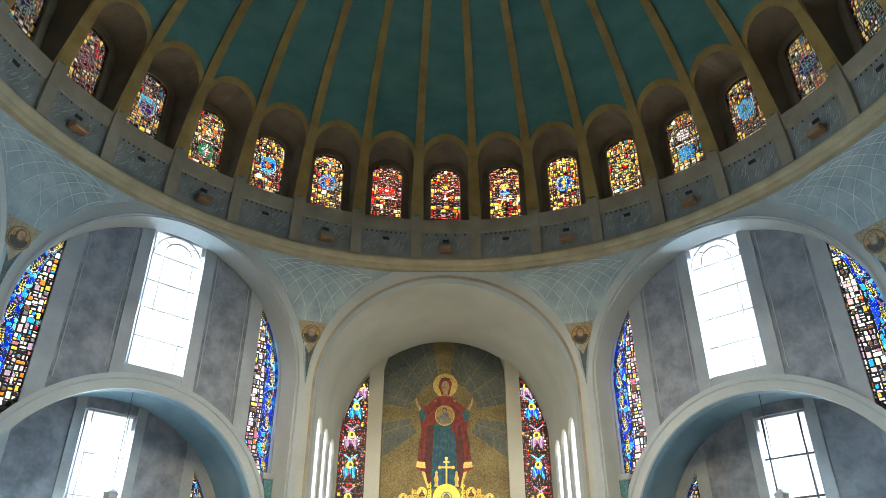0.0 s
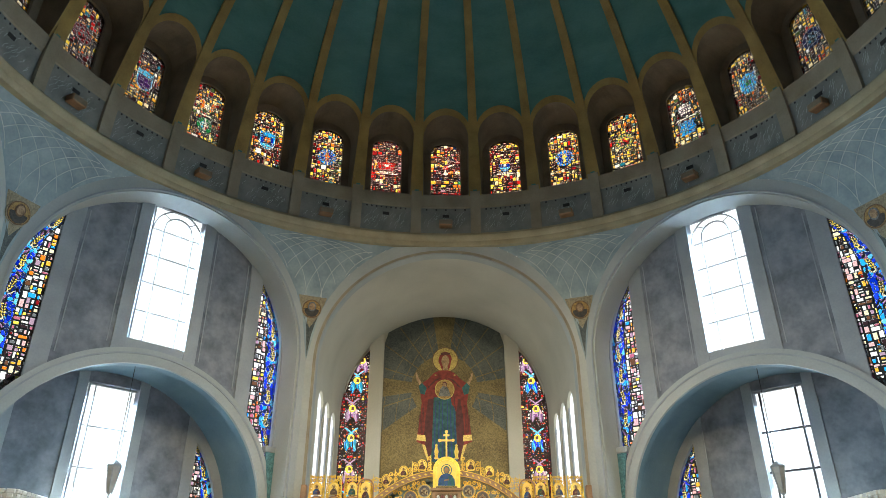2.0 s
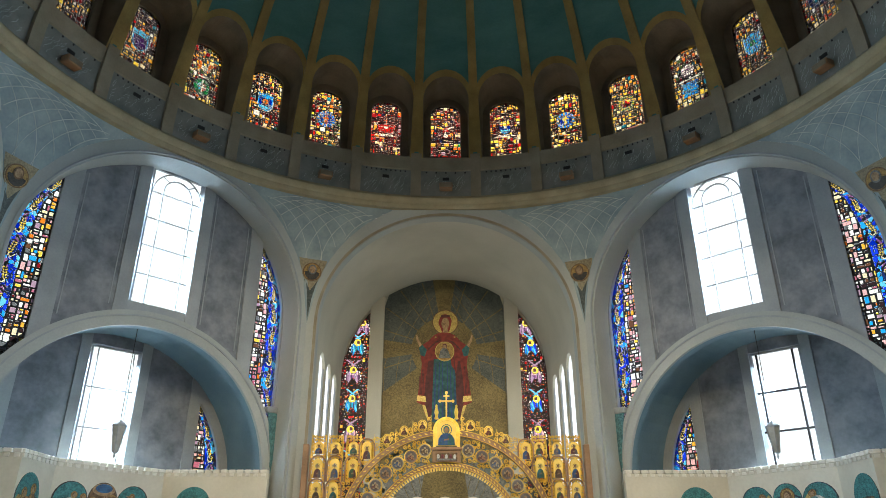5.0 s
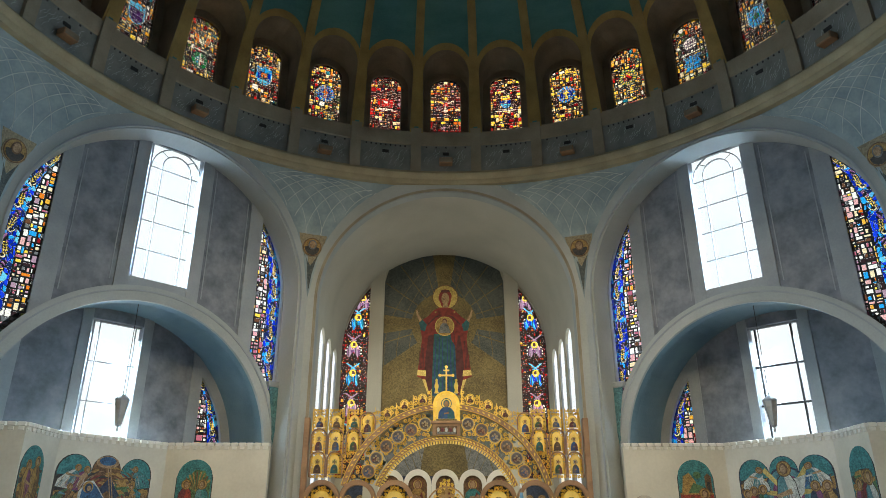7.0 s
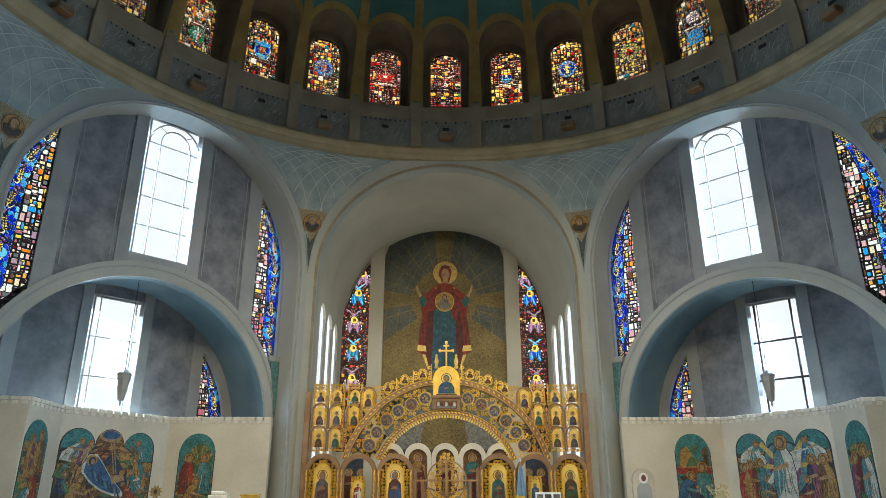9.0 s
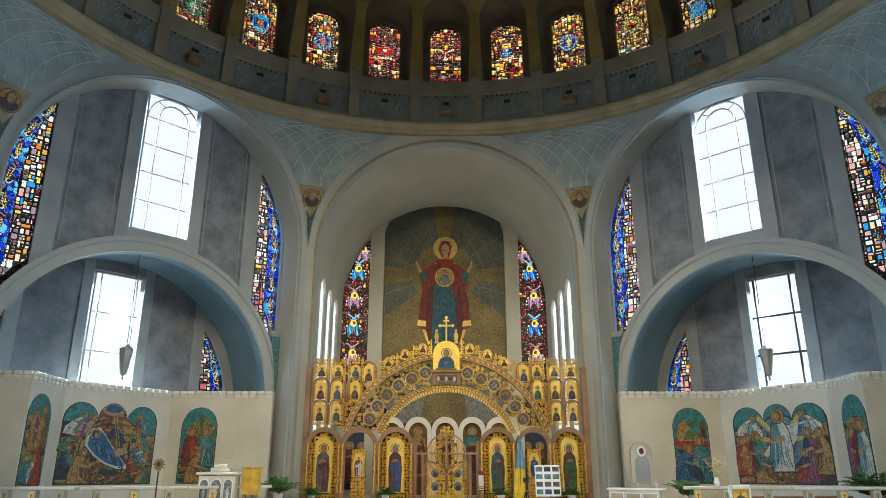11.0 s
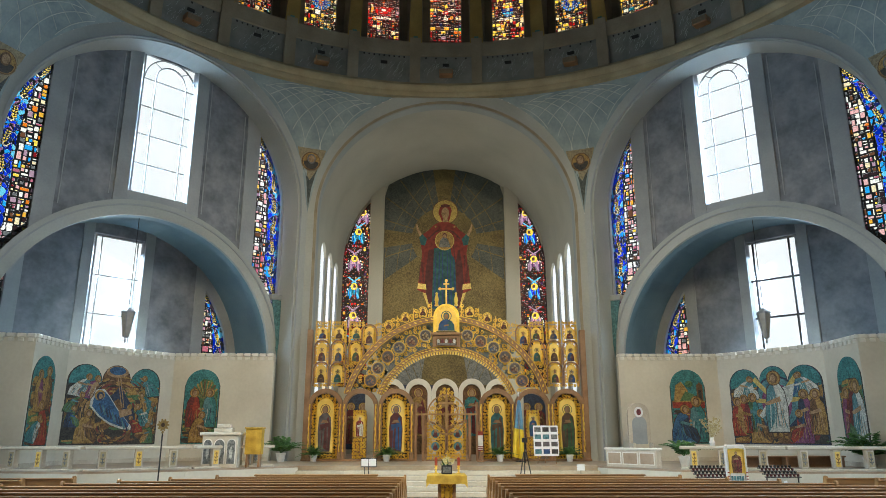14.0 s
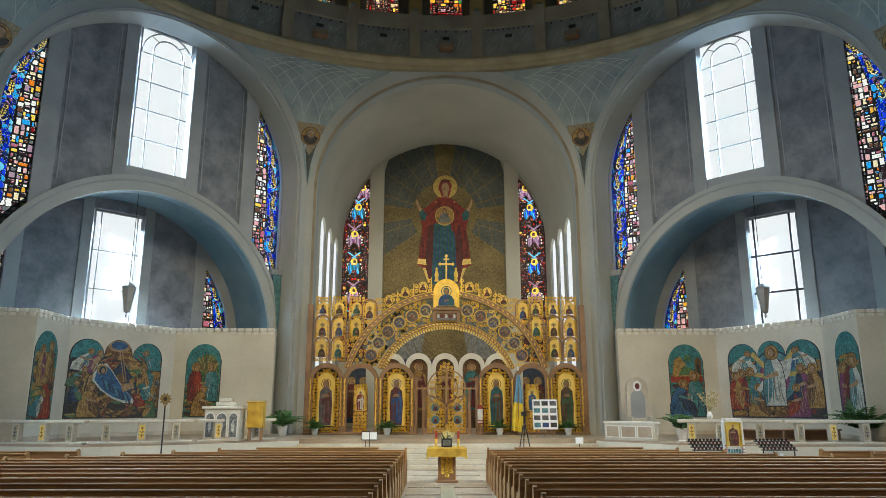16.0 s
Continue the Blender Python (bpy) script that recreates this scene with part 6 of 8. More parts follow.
def bust(me, cx, zb, w, h, y, slots=(0, 1, 2, 3)):
    """A plain half-length draped shape with a ringed disc behind its top. slots: robe, cloak, top, disc."""
    zc = zb + h * 0.70
    ell(me, cx, zc, w * 0.62, w * 0.62, y, slots[1], thick=0.004)
    ell(me, cx, zc, w * 0.53, w * 0.53, y - 0.004, slots[3], thick=0.004)
    me.slab([(cx + px * w, zb + pz * h) for px, pz in ((-0.95, 0.0), (0.95, 0.0), (0.9, 0.28), (0.62, 0.46), (0.2, 0.54), (-0.2, 0.54), (-0.62, 0.46), (-0.9, 0.28))], y - 0.010, y - 0.004, slots[0])
    me.slab([(cx + px * w, zb + pz * h) for px, pz in ((0.1, 0.0), (0.9, 0.0), (0.86, 0.26), (0.5, 0.48), (0.15, 0.4))], y - 0.014, y - 0.010, slots[1])
    for j in range(4):
        u = -0.7 + 0.38 * j
        me.slab([(cx + u * w, zb + 0.02 * h), (cx + (u + 0.08) * w, zb + 0.02 * h), (cx + u * 0.5 * w, zb + 0.42 * h)], y - 0.017, y - 0.014, slots[1] if j < 2 else slots[0])
    me.slab([(cx - 0.3 * w, zb + 0.20 * h), (cx + 0.3 * w, zb + 0.24 * h), (cx + 0.26 * w, zb + 0.31 * h), (cx - 0.28 * w, zb + 0.26 * h)], y - 0.018, y - 0.014, slots[2])
    ell(me, cx, zc, w * 0.36, w * 0.44, y - 0.012, slots[1], thick=0.006)
    ell(me, cx, zc - 0.02 * h, w * 0.25, w * 0.34, y - 0.018, slots[2], thick=0.006)


def icon_panel(cx, z0, z1, half, robe, name="icon", y=FY, parent=None, most=1.25):
    """A gilt arch-topped panel with a plain robed form."""
    par = parent or icono
    p = Mesh().slab(arched(cx - half, cx + half, z0, z1), y - 0.05, y).make(name, "leaf", par)
    rim = Mesh()
    a = arched(cx - half, cx + half, z0, z1)
    b = arched(cx - half - 0.035, cx + half + 0.035, z0, z1 + 0.035)
    rim.band(a, b, y - 0.07, y)
    rim.make("rim", "gold", p)
    h = (z1 - z0) * 0.9
    me = Mesh()
    if z1 - z0 < 1.2 and half < 0.5 and name == "icon" and z0 > 3.5:
        bust(me, cx, z0 + 0.01, half * 0.92, h, y - 0.054)
    else:
        form(me, cx, z0 + 0.03, h, y - 0.056, (0, 1, 2, 3), 0.0, min(most, half / h * 5.0))
    me.make("painted_form", [*[q.replace("m_", "p_").replace("ochre", "brown") for q in robe], "p_skin", "leaf"], p)
    return p


# the lower tier: arched wooden bays
bays = []
for sg in (-1, 1):
    for c, half, kind in ((5.05, 0.72, "big"), (3.6, 0.74, "door"), (2.1, 0.74, "big")):
        cx = sg * c
        frame_ = Mesh()
        frame_.band(arched(cx - half + 0.16, cx + half - 0.16, SOLEA, 3.66), arched(cx - half, cx + half, SOLEA, 3.86), FY - 0.14, FY + 0.2)
        frame_.make("arch_frame", "wood", icono, "brown carved wood arch")
        for s2 in (-1, 1):
            col = Mesh()
            x = cx + s2 * (half - 0.08)
            col.tube([(x + 0.008 * math.cos(j * 0.9), FY - 0.17 + 0.008 * math.sin(j * 0.9), SOLEA + 0.35 + j * 0.055) for j in range(36)], [0.030 + 0.007 * math.sin(j * 1.6) for j in range(36)], 6)
            col.make("column", "gold", icono, "twisted gilt colonnette")
            Mesh().block(x - 0.07, x + 0.07, FY - 0.24, FY - 0.1, SOLEA, SOLEA + 0.35, 0.015).make("pedestal", "wood", icono)
        if kind == "big":
            # near-black sheet: the shade in the gaps between scrolls is its colour
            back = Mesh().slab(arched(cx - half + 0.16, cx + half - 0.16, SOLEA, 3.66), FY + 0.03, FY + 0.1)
            back.make("dark_gap_sheet", "m_dark", icono)
            fil = Mesh()
            r_in = 0.36
            filigree(fil, lambda x, z: abs(x - cx) < 0.55 and not (abs(x - cx) < r_in and 1.28 < z < 3.35) and math.hypot(x - cx, max(0, z - 3.08)) < 0.55, cx - 0.56, cx + 0.56, 0.98, 3.64, FY - 0.02, 0.125, rng)
            tagged(fil.make("carving", "gold", icono, "gilt openwork scrolls"), kind="stuff")
            robe = {(-1, 5.05): ("m_grey", "m_maroon"), (-1, 2.1): ("m_maroon", "m_blue"), (1, 2.1): ("m_teal", "m_brown"), (1, 5.05): ("m_brown", "m_green")}[sg, c]
            icon_panel(cx, 1.28, 3.42, 0.33, robe)
        else:
            leaf = Mesh().slab(arched(cx - 0.30, cx + 0.30, SOLEA + 0.05, 3.0), FY + 0.0, FY + 0.06).make("side_door", "wood", icono)
            fil = Mesh()
            filigree(fil, lambda x, z: True, cx - 0.29, cx + 0.29, 1.02, 1.85, FY - 0.02, 0.145, rng)
            filigree(fil, lambda x, z: abs(x - cx) > 0.2 or z > 2.75, cx - 0.29, cx + 0.29, 1.9, 2.98, FY - 0.02, 0.11, rng)
            tagged(fil.make("carving", "gold", leaf), kind="stuff")
            icon_panel(cx, 1.88, 2.78, 0.19, ("m_red", "m_white") if sg < 0 else ("m_blue", "m_teal"), "icon", FY - 0.01)
for sg in (-1, 1):
    beam = Mesh()
    beam.block(min(sg * 5.72, sg * 5.95), max(sg * 5.72, sg * 5.95), FY - 0.1, FY + 0.2, SOLEA, 6.35, 0.02)
    beam.make("post", "wood", icono)
for sg in (-1, 1):
    base = Mesh()
    base.block(min(sg * 1.3, sg * 5.95), max(sg * 1.3, sg * 5.95), FY - 0.27, FY - 0.005, SOLEA - 0.0, SOLEA + 0.09, 0.015)
    base.make("base", "wood", icono)

# royal doors with a ringed cross above
for sg in (-1, 1):
    leaf = Mesh()
    leaf.band([(sg * 0.06, 1.0), (sg * 0.82, 1.0), (sg * 0.82, 2.5), (sg * 0.4, 2.36), (sg * 0.06, 2.15)], [(sg * 0.015, 0.95), (sg * 0.87, 0.95), (sg * 0.87, 2.6), (sg * 0.4, 2.44), (sg * 0.015, 2.22)], FY - 0.04, FY + 0.03, 0, True)
    door = leaf.make("royal_door", "wood", icono, "gilt openwork gate leaf")
    fil = Mesh()
    filigree(fil, lambda x, z: min(math.hypot(abs(x) - 0.46, z - 2.03), math.hypot(abs(x) - 0.46, z - 1.52)) > 0.22 and z < 2.2 + abs(x) * 0.35, min(sg * 0.06, sg * 0.82), max(sg * 0.06, sg * 0.82), 1.0, 2.5, FY - 0.005, 0.125, rng)
    tagged(fil.make("carving", "gold", door), kind="stuff")
    for z in (2.03, 1.52):
        md = Mesh()
        ell(md, sg * 0.46, z, 0.215, 0.215, FY - 0.05, 0, n=20, thick=0.04)
        ell(md, sg * 0.46, z, 0.175, 0.175, FY - 0.06, 1, n=20)
        md.slab([(sg * 0.46 - 0.11, z - 0.13), (sg * 0.46 + 0.11, z - 0.13), (sg * 0.46 + 0.06, z + 0.05), (sg * 0.46 - 0.06, z + 0.05)], FY - 0.07, FY - 0.06, 2)
        ell(md, sg * 0.46, z + 0.07, 0.045, 0.055, FY - 0.07, 3)
        md.make("medallion", ["gold", "m_sky", "p_maroon", "p_skin"], door)
    post = Mesh().block(min(sg * 0.9, sg * 1.02), max(sg * 0.9, sg * 1.02), FY - 0.08, FY + 0.06, SOLEA, 2.85, 0.015)
    post.make("door_post", "wood", icono)
    sidep = Mesh()
    sidep.block(min(sg * 1.22, sg * 1.34), max(sg * 1.22, sg * 1.34), FY - 0.08, FY + 0.1, SOLEA, 3.3, 0.015)
    sidep.make("door_post", "wood", icono)
MAT["cross_wood"] = surface("light_wood", (0.34, 0.19, 0.075), (0.52, 0.32, 0.14), 0.4, coarse=2, fine=20, bump=0.1)
cr = Mesh()
cr.block(-1.28, 1.28, FY - 0.1, FY + 0.02, 2.77, 2.84, 0.012).block(-0.05, 0.05, FY - 0.12, FY - 0.0, 2.2, 3.62, 0.02)
cr.block(-0.3, 0.3, FY - 0.115, FY - 0.01, 3.2, 3.3, 0.015)
cr.make("cross", "cross_wood", icono, "light wood and gilt cross")
Mesh().band(arc(0, 2.8, 0.76, 0, 360, 40), arc(0, 2.8, 0.82, 0, 360, 40), FY - 0.07, FY + 0.01).make("ring", "cross_wood", icono, "wooden ring round the cross")
Mesh().band(arc(0, 2.8, 0.46, 0, 360, 36), arc(0, 2.8, 0.50, 0, 360, 36), FY - 0.08, FY + 0.0).make("ring", "cross_wood", icono, "inner wooden ring")
fil = Mesh()
filigree(fil, lambda x, z: math.hypot(x, z - 2.8) < 0.70 and abs(x) > 0.1 and abs(z - 2.8) > 0.08, -0.72, 0.72, 2.1, 3.5, FY - 0.02, 0.18, rng)
filigree(fil, lambda x, z: math.hypot(x, z - 3.55) < 0.3, -0.3, 0.3, 3.5, 3.9, FY - 0.02, 0.14, rng)
tagged(fil.make("carving", "gold", icono, "gilt openwork scrolls"), kind="stuff")
for sg in (-1, 1):
    for a in (45, -45):
        icon = Mesh()
        ell(icon, sg * 0.36, 2.8 + 0.34 * (1 if a > 0 else -1), 0.10, 0.10, FY - 0.05, 0, n=16, thick=0.03)
        ell(icon, sg * 0.36, 2.8 + 0.34 * (1 if a > 0 else -1), 0.07, 0.075, FY - 0.058, 1, n=14)
        icon.make("medallion", ["gold", "p_brown"], icono)

MAT["slate_boss"] = surface("slate_blue_enamel", (0.05, 0.07, 0.075), (0.15, 0.18, 0.17), 0.4, coarse=6, fine=30, bump=0.2)
# the great arch over the lower tier
AC = 2.5
lo = math.degrees(math.asin((3.72 - AC) / 4.3))
for r0, r1, d in ((4.20, 4.46, 0.12), (2.92, 3.14, 0.1)):
    l2 = math.degrees(math.asin((3.66 - AC) / r1))
    Mesh().band(arc(0, AC, r0, l2, 180 - l2, 48), arc(0, AC, r1, l2, 180 - l2, 48), FY - d, FY + 0.12).make("great_arch", "wood", icono, "curved wooden rib")
    g = Mesh()
    for rr in (r0 + 0.02, r1 - 0.02):
        g.tube([(x, FY - d - 0.006, z) for x, z in arc(0, AC, rr, l2, 180 - l2, 60)], 0.014, 4)
    for i in range(46):
        a = radians(l2 + (180 - 2 * l2) * (i + 0.5) / 46)
        ell(g, (r0 + r1) / 2 * math.cos(a), AC + (r0 + r1) / 2 * math.sin(a), 0.07, 0.03, FY - d - 0.012, 0, math.degrees(a) + 60, 8, 0.014)
    g.make("gilt_bead", "gold", icono)
dent = Mesh()
for i in range(58):
    a = radians(24 + 132 * i / 57)
    c, s = math.cos(a), math.sin(a)
    dent.add([(c * r - s * w, y, AC + s * r + c * w) for y in (FY - 0.08, FY + 0.02) for r, w in ((2.80, -0.035), (2.93, -0.035), (2.93, 0.035), (2.80, 0.035))],
             [(0, 1, 2, 3), (4, 5, 6, 7), (0, 1, 5, 4), (1, 2, 6, 5), (2, 3, 7, 6), (3, 0, 4, 7)])
dent.make("dentil", "leaf", icono, "gilt dentils along the inner arch")

MEDS = [(-3.2, 4.19), (-2.9, 4.71), (-2.5, 5.19), (-2.02, 5.58), (-1.47, 5.85), (-0.9, 6.1)]
MEDS += [(-x, z) for x, z in MEDS]
fil, leafy = Mesh(), Mesh()


def in_lattice(x, z):
    r = math.hypot(x, z - AC)
    return 3.2 < r < 4.16 and z > 3.75 and min(math.hypot(x - a, z - b) for a, b in MEDS) > 0.27 and not (abs(x) < 0.6 and z > 5.5)


filigree(fil, lambda x, z: in_lattice(x, z) and rng.random() < 0.8, -4.1, 4.1, 3.7, 6.7, FY - 0.02, 0.19, rng)
tagged(fil.make("carving", "gold", icono, "gilt openwork scrolls"), kind="stuff")
for i in range(150):
    a, r = rng.uniform(20, 160), rng.choice((3.3, 3.45, 3.62, 3.8, 3.95, 4.05))
    x, z = r * math.cos(radians(a)), AC + r * math.sin(radians(a))
    if in_lattice(x, z):
        for q in range(4):
            ell(leafy, x + 0.06 * math.cos(q * 1.57 + 0.4), z + 0.06 * math.sin(q * 1.57 + 0.4), 0.06, 0.05, FY + 0.03, 0, n=10, thick=0.03)
tagged(leafy.make("leaf_boss", "slate_boss", icono, "dark blue-grey quatrefoils"), kind="stuff")
for i, (x, z) in enumerate(MEDS):
    md = Mesh()
    ell(md, x, z, 0.285, 0.285, FY - 0.04, 4, n=22, thick=0.05)
    ell(md, x, z, 0.255, 0.255, FY - 0.055, 0, n=22, thick=0.03)
    ell(md, x, z, 0.215, 0.215, FY - 0.06, 1, n=22)
    for u, v, q in ((-0.09, -0.13, 0.2), (0.08, -0.15, 0.22), (0.0, -0.10, 0.26)):
        bust(md, x + u, z + v, 0.075, q, FY - 0.064 - 0.01 * (q > 0.21), (2, 0, 3, 5))
    md.make("medallion", ["tan" if i % 2 else "wood", "p_grey", ("p_blue", "p_maroon", "p_brown")[i % 3], "p_skin", "gold", "tan"], icono)

# the crest and the middle icon
fil = Mesh()
filigree(fil, lambda x, z: 4.5 < math.hypot(x, z - AC) < 4.93 + 0.08 * math.sin(9 * math.atan2(z - AC, x)) and abs(x) < 3.15 and abs(x) > 0.55, -3.2, 3.2, 5.4, 7.5, FY, 0.2, rng)
tagged(fil.make("crest", "gold", icono, "gilt openwork crest"), kind="stuff")
for sg in (-1, 1):
    for x, z in ((2.48, 6.54), (1.77, 6.88), (1.01, 7.13)):
        md = Mesh()
        ell(md, sg * x, z, 0.2, 0.23, FY - 0.05, 0, n=18, thick=0.05)
        ell(md, sg * x, z, 0.165, 0.195, FY - 0.056, 4, n=18)
        ell(md, sg * x, z, 0.15, 0.18, FY - 0.06, 1, n=18)
        bust(md, sg * x, z - 0.155, 0.125, 0.32, FY - 0.064, (2, 4, 3, 1))
        md.make("medallion", ["gold", "leaf", "p_maroon", "p_skin", "p_brown"], icono)
        Mesh().tube([(sg * (x - 0.36), FY - 0.02, z - 0.25), (sg * (x - 0.36), FY - 0.02, z + 0.42)], [0.03, 0.012], 6).make("finial", "gold", icono)
mid = icon_panel(0, 6.28, 7.28, 0.40, ("m_blue", "m_teal"), "icon", FY - 0.12, None, 1.9)
Mesh().band(arched(-0.44, 0.44, 6.24, 7.33), arched(-0.56, 0.56, 6.2, 7.45), FY - 0.2, FY + 0.08).make("arch_frame", "gold", icono, "gilt arch round the middle icon")
Mesh().block(-0.66, 0.66, FY - 0.2, FY + 0.08, 6.1, 6.22, 0.02).block(-0.58, 0.58, FY - 0.1, FY + 0.1, 5.52, 6.1, 0.02).make("bracket", "wood", icono)
pl = Mesh()
pl.box(-0.45, 0.45, FY - 0.13, FY - 0.1, 5.66, 6.0, 0)
for i in range(5):
    ell(pl, -0.34 + 0.17 * i, 5.84, 0.06, 0.1, FY - 0.14, 1 + i % 2)
pl.box(-0.4, 0.4, FY - 0.15, FY - 0.14, 5.69, 5.76, 3)
pl.make("plaque", ["m_brown", "m_white", "m_maroon", "m_grey"], icono)
cr = Mesh()
cr.block(-0.035, 0.035, FY - 0.1, FY - 0.03, 7.42, 8.5, 0.012).block(-0.28, 0.28, FY - 0.1, FY - 0.03, 8.1, 8.17, 0.012).block(-0.13, 0.13, FY - 0.1, FY - 0.03, 8.32, 8.38, 0.01)
for x, z in ((-0.28, 8.135), (0.28, 8.135), (0, 8.5)):
    ell(cr, x, z, 0.065, 0.065, FY - 0.1, 0, n=10, thick=0.06)
cr.make("top_cross", "leaf", icono, "gilt cross on the crest")
for sg in (-1, 1):
    sup = Mesh()
    sup.lathe([(0.10, 0), (0.06, 0.1), (0.09, 0.3), (0.04, 0.5), (0.06, 0.56), (0.0, 0.62)], (sg * 0.42, FY - 0.06, 7.38), 8)
    sup.make("finial", "gold", icono)

# side wings: tiers of small icons in gilt frames
ROBES = [("m_blue", "m_maroon"), ("m_brown", "m_ochre"), ("m_teal", "m_green"), ("m_maroon", "m_grey"), ("m_grey", "m_blue"), ("m_green", "m_maroon")]
cnt = 0
for sg in (-1, 1):
    fil = Mesh()
    for x, z0, z1 in ((5.3, 4.1, 4.82), (4.6, 4.1, 4.82), (5.3, 5.0, 5.74), (4.6, 5.0, 5.74), (3.86, 5.0, 5.74), (5.3, 5.95, 6.42), (4.6, 5.95, 6.42), (3.86, 5.95, 6.42), (3.3, 5.74, 6.42)):
        cnt += 1
        cx = sg * x
        icon_panel(cx, z0, z1, 0.17, ROBES[cnt % 6])
        hw = 0.34
        if z0 < 5.9:
            Mesh().band(arched(cx - hw + 0.05, cx + hw - 0.05, z0 - 0.14, z1 + 0.12), arched(cx - hw, cx + hw, z0 - 0.14, z1 + 0.17), FY - 0.08, FY + 0.06).make("arch_frame", "wood", icono)
        filigree(fil, lambda px, pz: (abs(px - cx) > 0.21 or pz > z1 + 0.04 or pz < z0 - 0.03) and abs(px - cx) < 0.31 and (pz < z1 - 0.02 or math.hypot(px - cx, pz - z1 + 0.05) < 0.30 or z0 > 5.9), cx - 0.32, cx + 0.32, z0 - 0.16, z1 + (0.16 if z0 < 5.9 else 0.3), FY, 0.125, rng)
        if z0 > 5.9 or x < 3.5:
            for q in (-0.3, 0.3):
                Mesh().tube([(cx + q, FY - 0.02, z0 - 0.1), (cx + q, FY - 0.02, z1 + 0.36)], [0.03, 0.008], 5).make("finial", "gold", icono)
    tagged(fil.make("carving", "gold", icono, "gilt openwork scrolls"), kind="stuff")
    fil = Mesh()
    filigree(fil, lambda px, pz: math.hypot(px, pz - AC) > 4.5, min(sg * 3.1, sg * 4.3), max(sg * 3.1, sg * 4.3), 3.9, 5.7, FY, 0.2, rng)
    tagged(fil.make("carving", "gold", icono, "gilt openwork scrolls"), kind="stuff")

# ---- pews ----
def pew(x0, x1, y):
    """A long oak pew facing the sanctuary; x0 is its end on the aisle."""
    a, b = min(x0, x1), max(x0, x1)
    p = thing("pew", "long varnished oak pew with a sloping back and solid ends", "pew", Matrix.Translation((0, y, 0)), "pews in the nave")
    Mesh().block(a + 0.05, b - 0.05, -0.02, 0.40, 0.42, 0.46, 0.012).make("seat", "pew", p)
    bk = Mesh()
    bk.add([(x, yy, z) for x in (a + 0.05, b - 0.05) for yy, z in ((0.0, 0.30), (0.03, 0.30), (-0.09, 0.86), (-0.12, 0.86))], [(0, 1, 2, 3), (4, 5, 6, 7), (0, 1, 5, 4), (1, 2, 6, 5), (2, 3, 7, 6), (3, 0, 4, 7)])
    bk.make("backrest", "pew", p)
    Mesh().block(a + 0.05, b - 0.05, -0.15, -0.06, 0.86, 0.90, 0.012).make("top_rail", "pew", p)
    Mesh().block(a + 0.05, b - 0.05, -0.19, -0.10, 0.52, 0.54, 0.006).make("book_shelf", "pew", p)
    for x in (x0, x1):
        s = 1 if x == a else -1
        e = Mesh()
        prof = [(0.42, 0.0), (0.42, 0.50), (0.36, 0.60), (0.12, 0.64), (0.0, 0.76), (-0.05, 0.92), (-0.10, 0.955), (-0.17, 0.94), (-0.20, 0.88), (-0.12, 0.40), (-0.10, 0.0)]
        lo_, hi_ = sorted((x, x + s * 0.055))
        n = len(prof)
        e.add([(lo_, yy, z) for yy, z in prof] + [(hi_, yy, z) for yy, z in prof], [tuple(range(n)), tuple(range(2 * n - 1, n - 1, -1)), *[(i, (i + 1) % n, n + (i + 1) % n, n + i) for i in range(n)]])
        e.make("end_panel", "pew", p)
    return p


for i in range(17):
    y = 5.15 - 0.86 * i
    reach_ = min(13.2, 6.4 + 0.95 * i)
    pew(-1.22, -reach_, y)
    pew(1.0, reach_ - 0.1, y)
for i in range(6):
    y = 4.6 - 0.86 * i
    x = min(12.0, 9.4 + 0.86 * i)
    if x < 12.5:
        for sg in (-1, 1):
            pew(sg * (x + 0.55), sg * 15.0, y)
for sg in (-1, 1):
    fr = thing("prayer_desk", "low panelled oak prayer desk before the first pew", "prayer desk", None, "prayer desks")
    a, b = sorted((sg * 2.0 - 0.1, sg * 5.6))
    Mesh().block(a, b, 6.1, 6.16, 0.0, 0.86, 0.012).make("panel", "pew", fr)
    Mesh().block(a - 0.03, b + 0.03, 6.05, 6.21, 0.86, 0.9, 0.012).make("top_rail", "pew", fr)

# marble strips let into the aisle floor
for i in range(9):
    y = 8.9 - 1.6 * i
    ob = Mesh().box(-1.15, 0.93, y, y + 0.12, 0.0, 0.004).make("floor_strip", "tiledark")
    tagged(ob, "dark marble strip across the aisle", "floor strip", "strips in the aisle", "structure")
ob = Mesh().box(-0.28, 0.06, -8, 4.6, 0.0, 0.005).make("floor_strip", "tan")
tagged(ob, "yellow marble strip along the aisle", "floor strip", kind="structure")

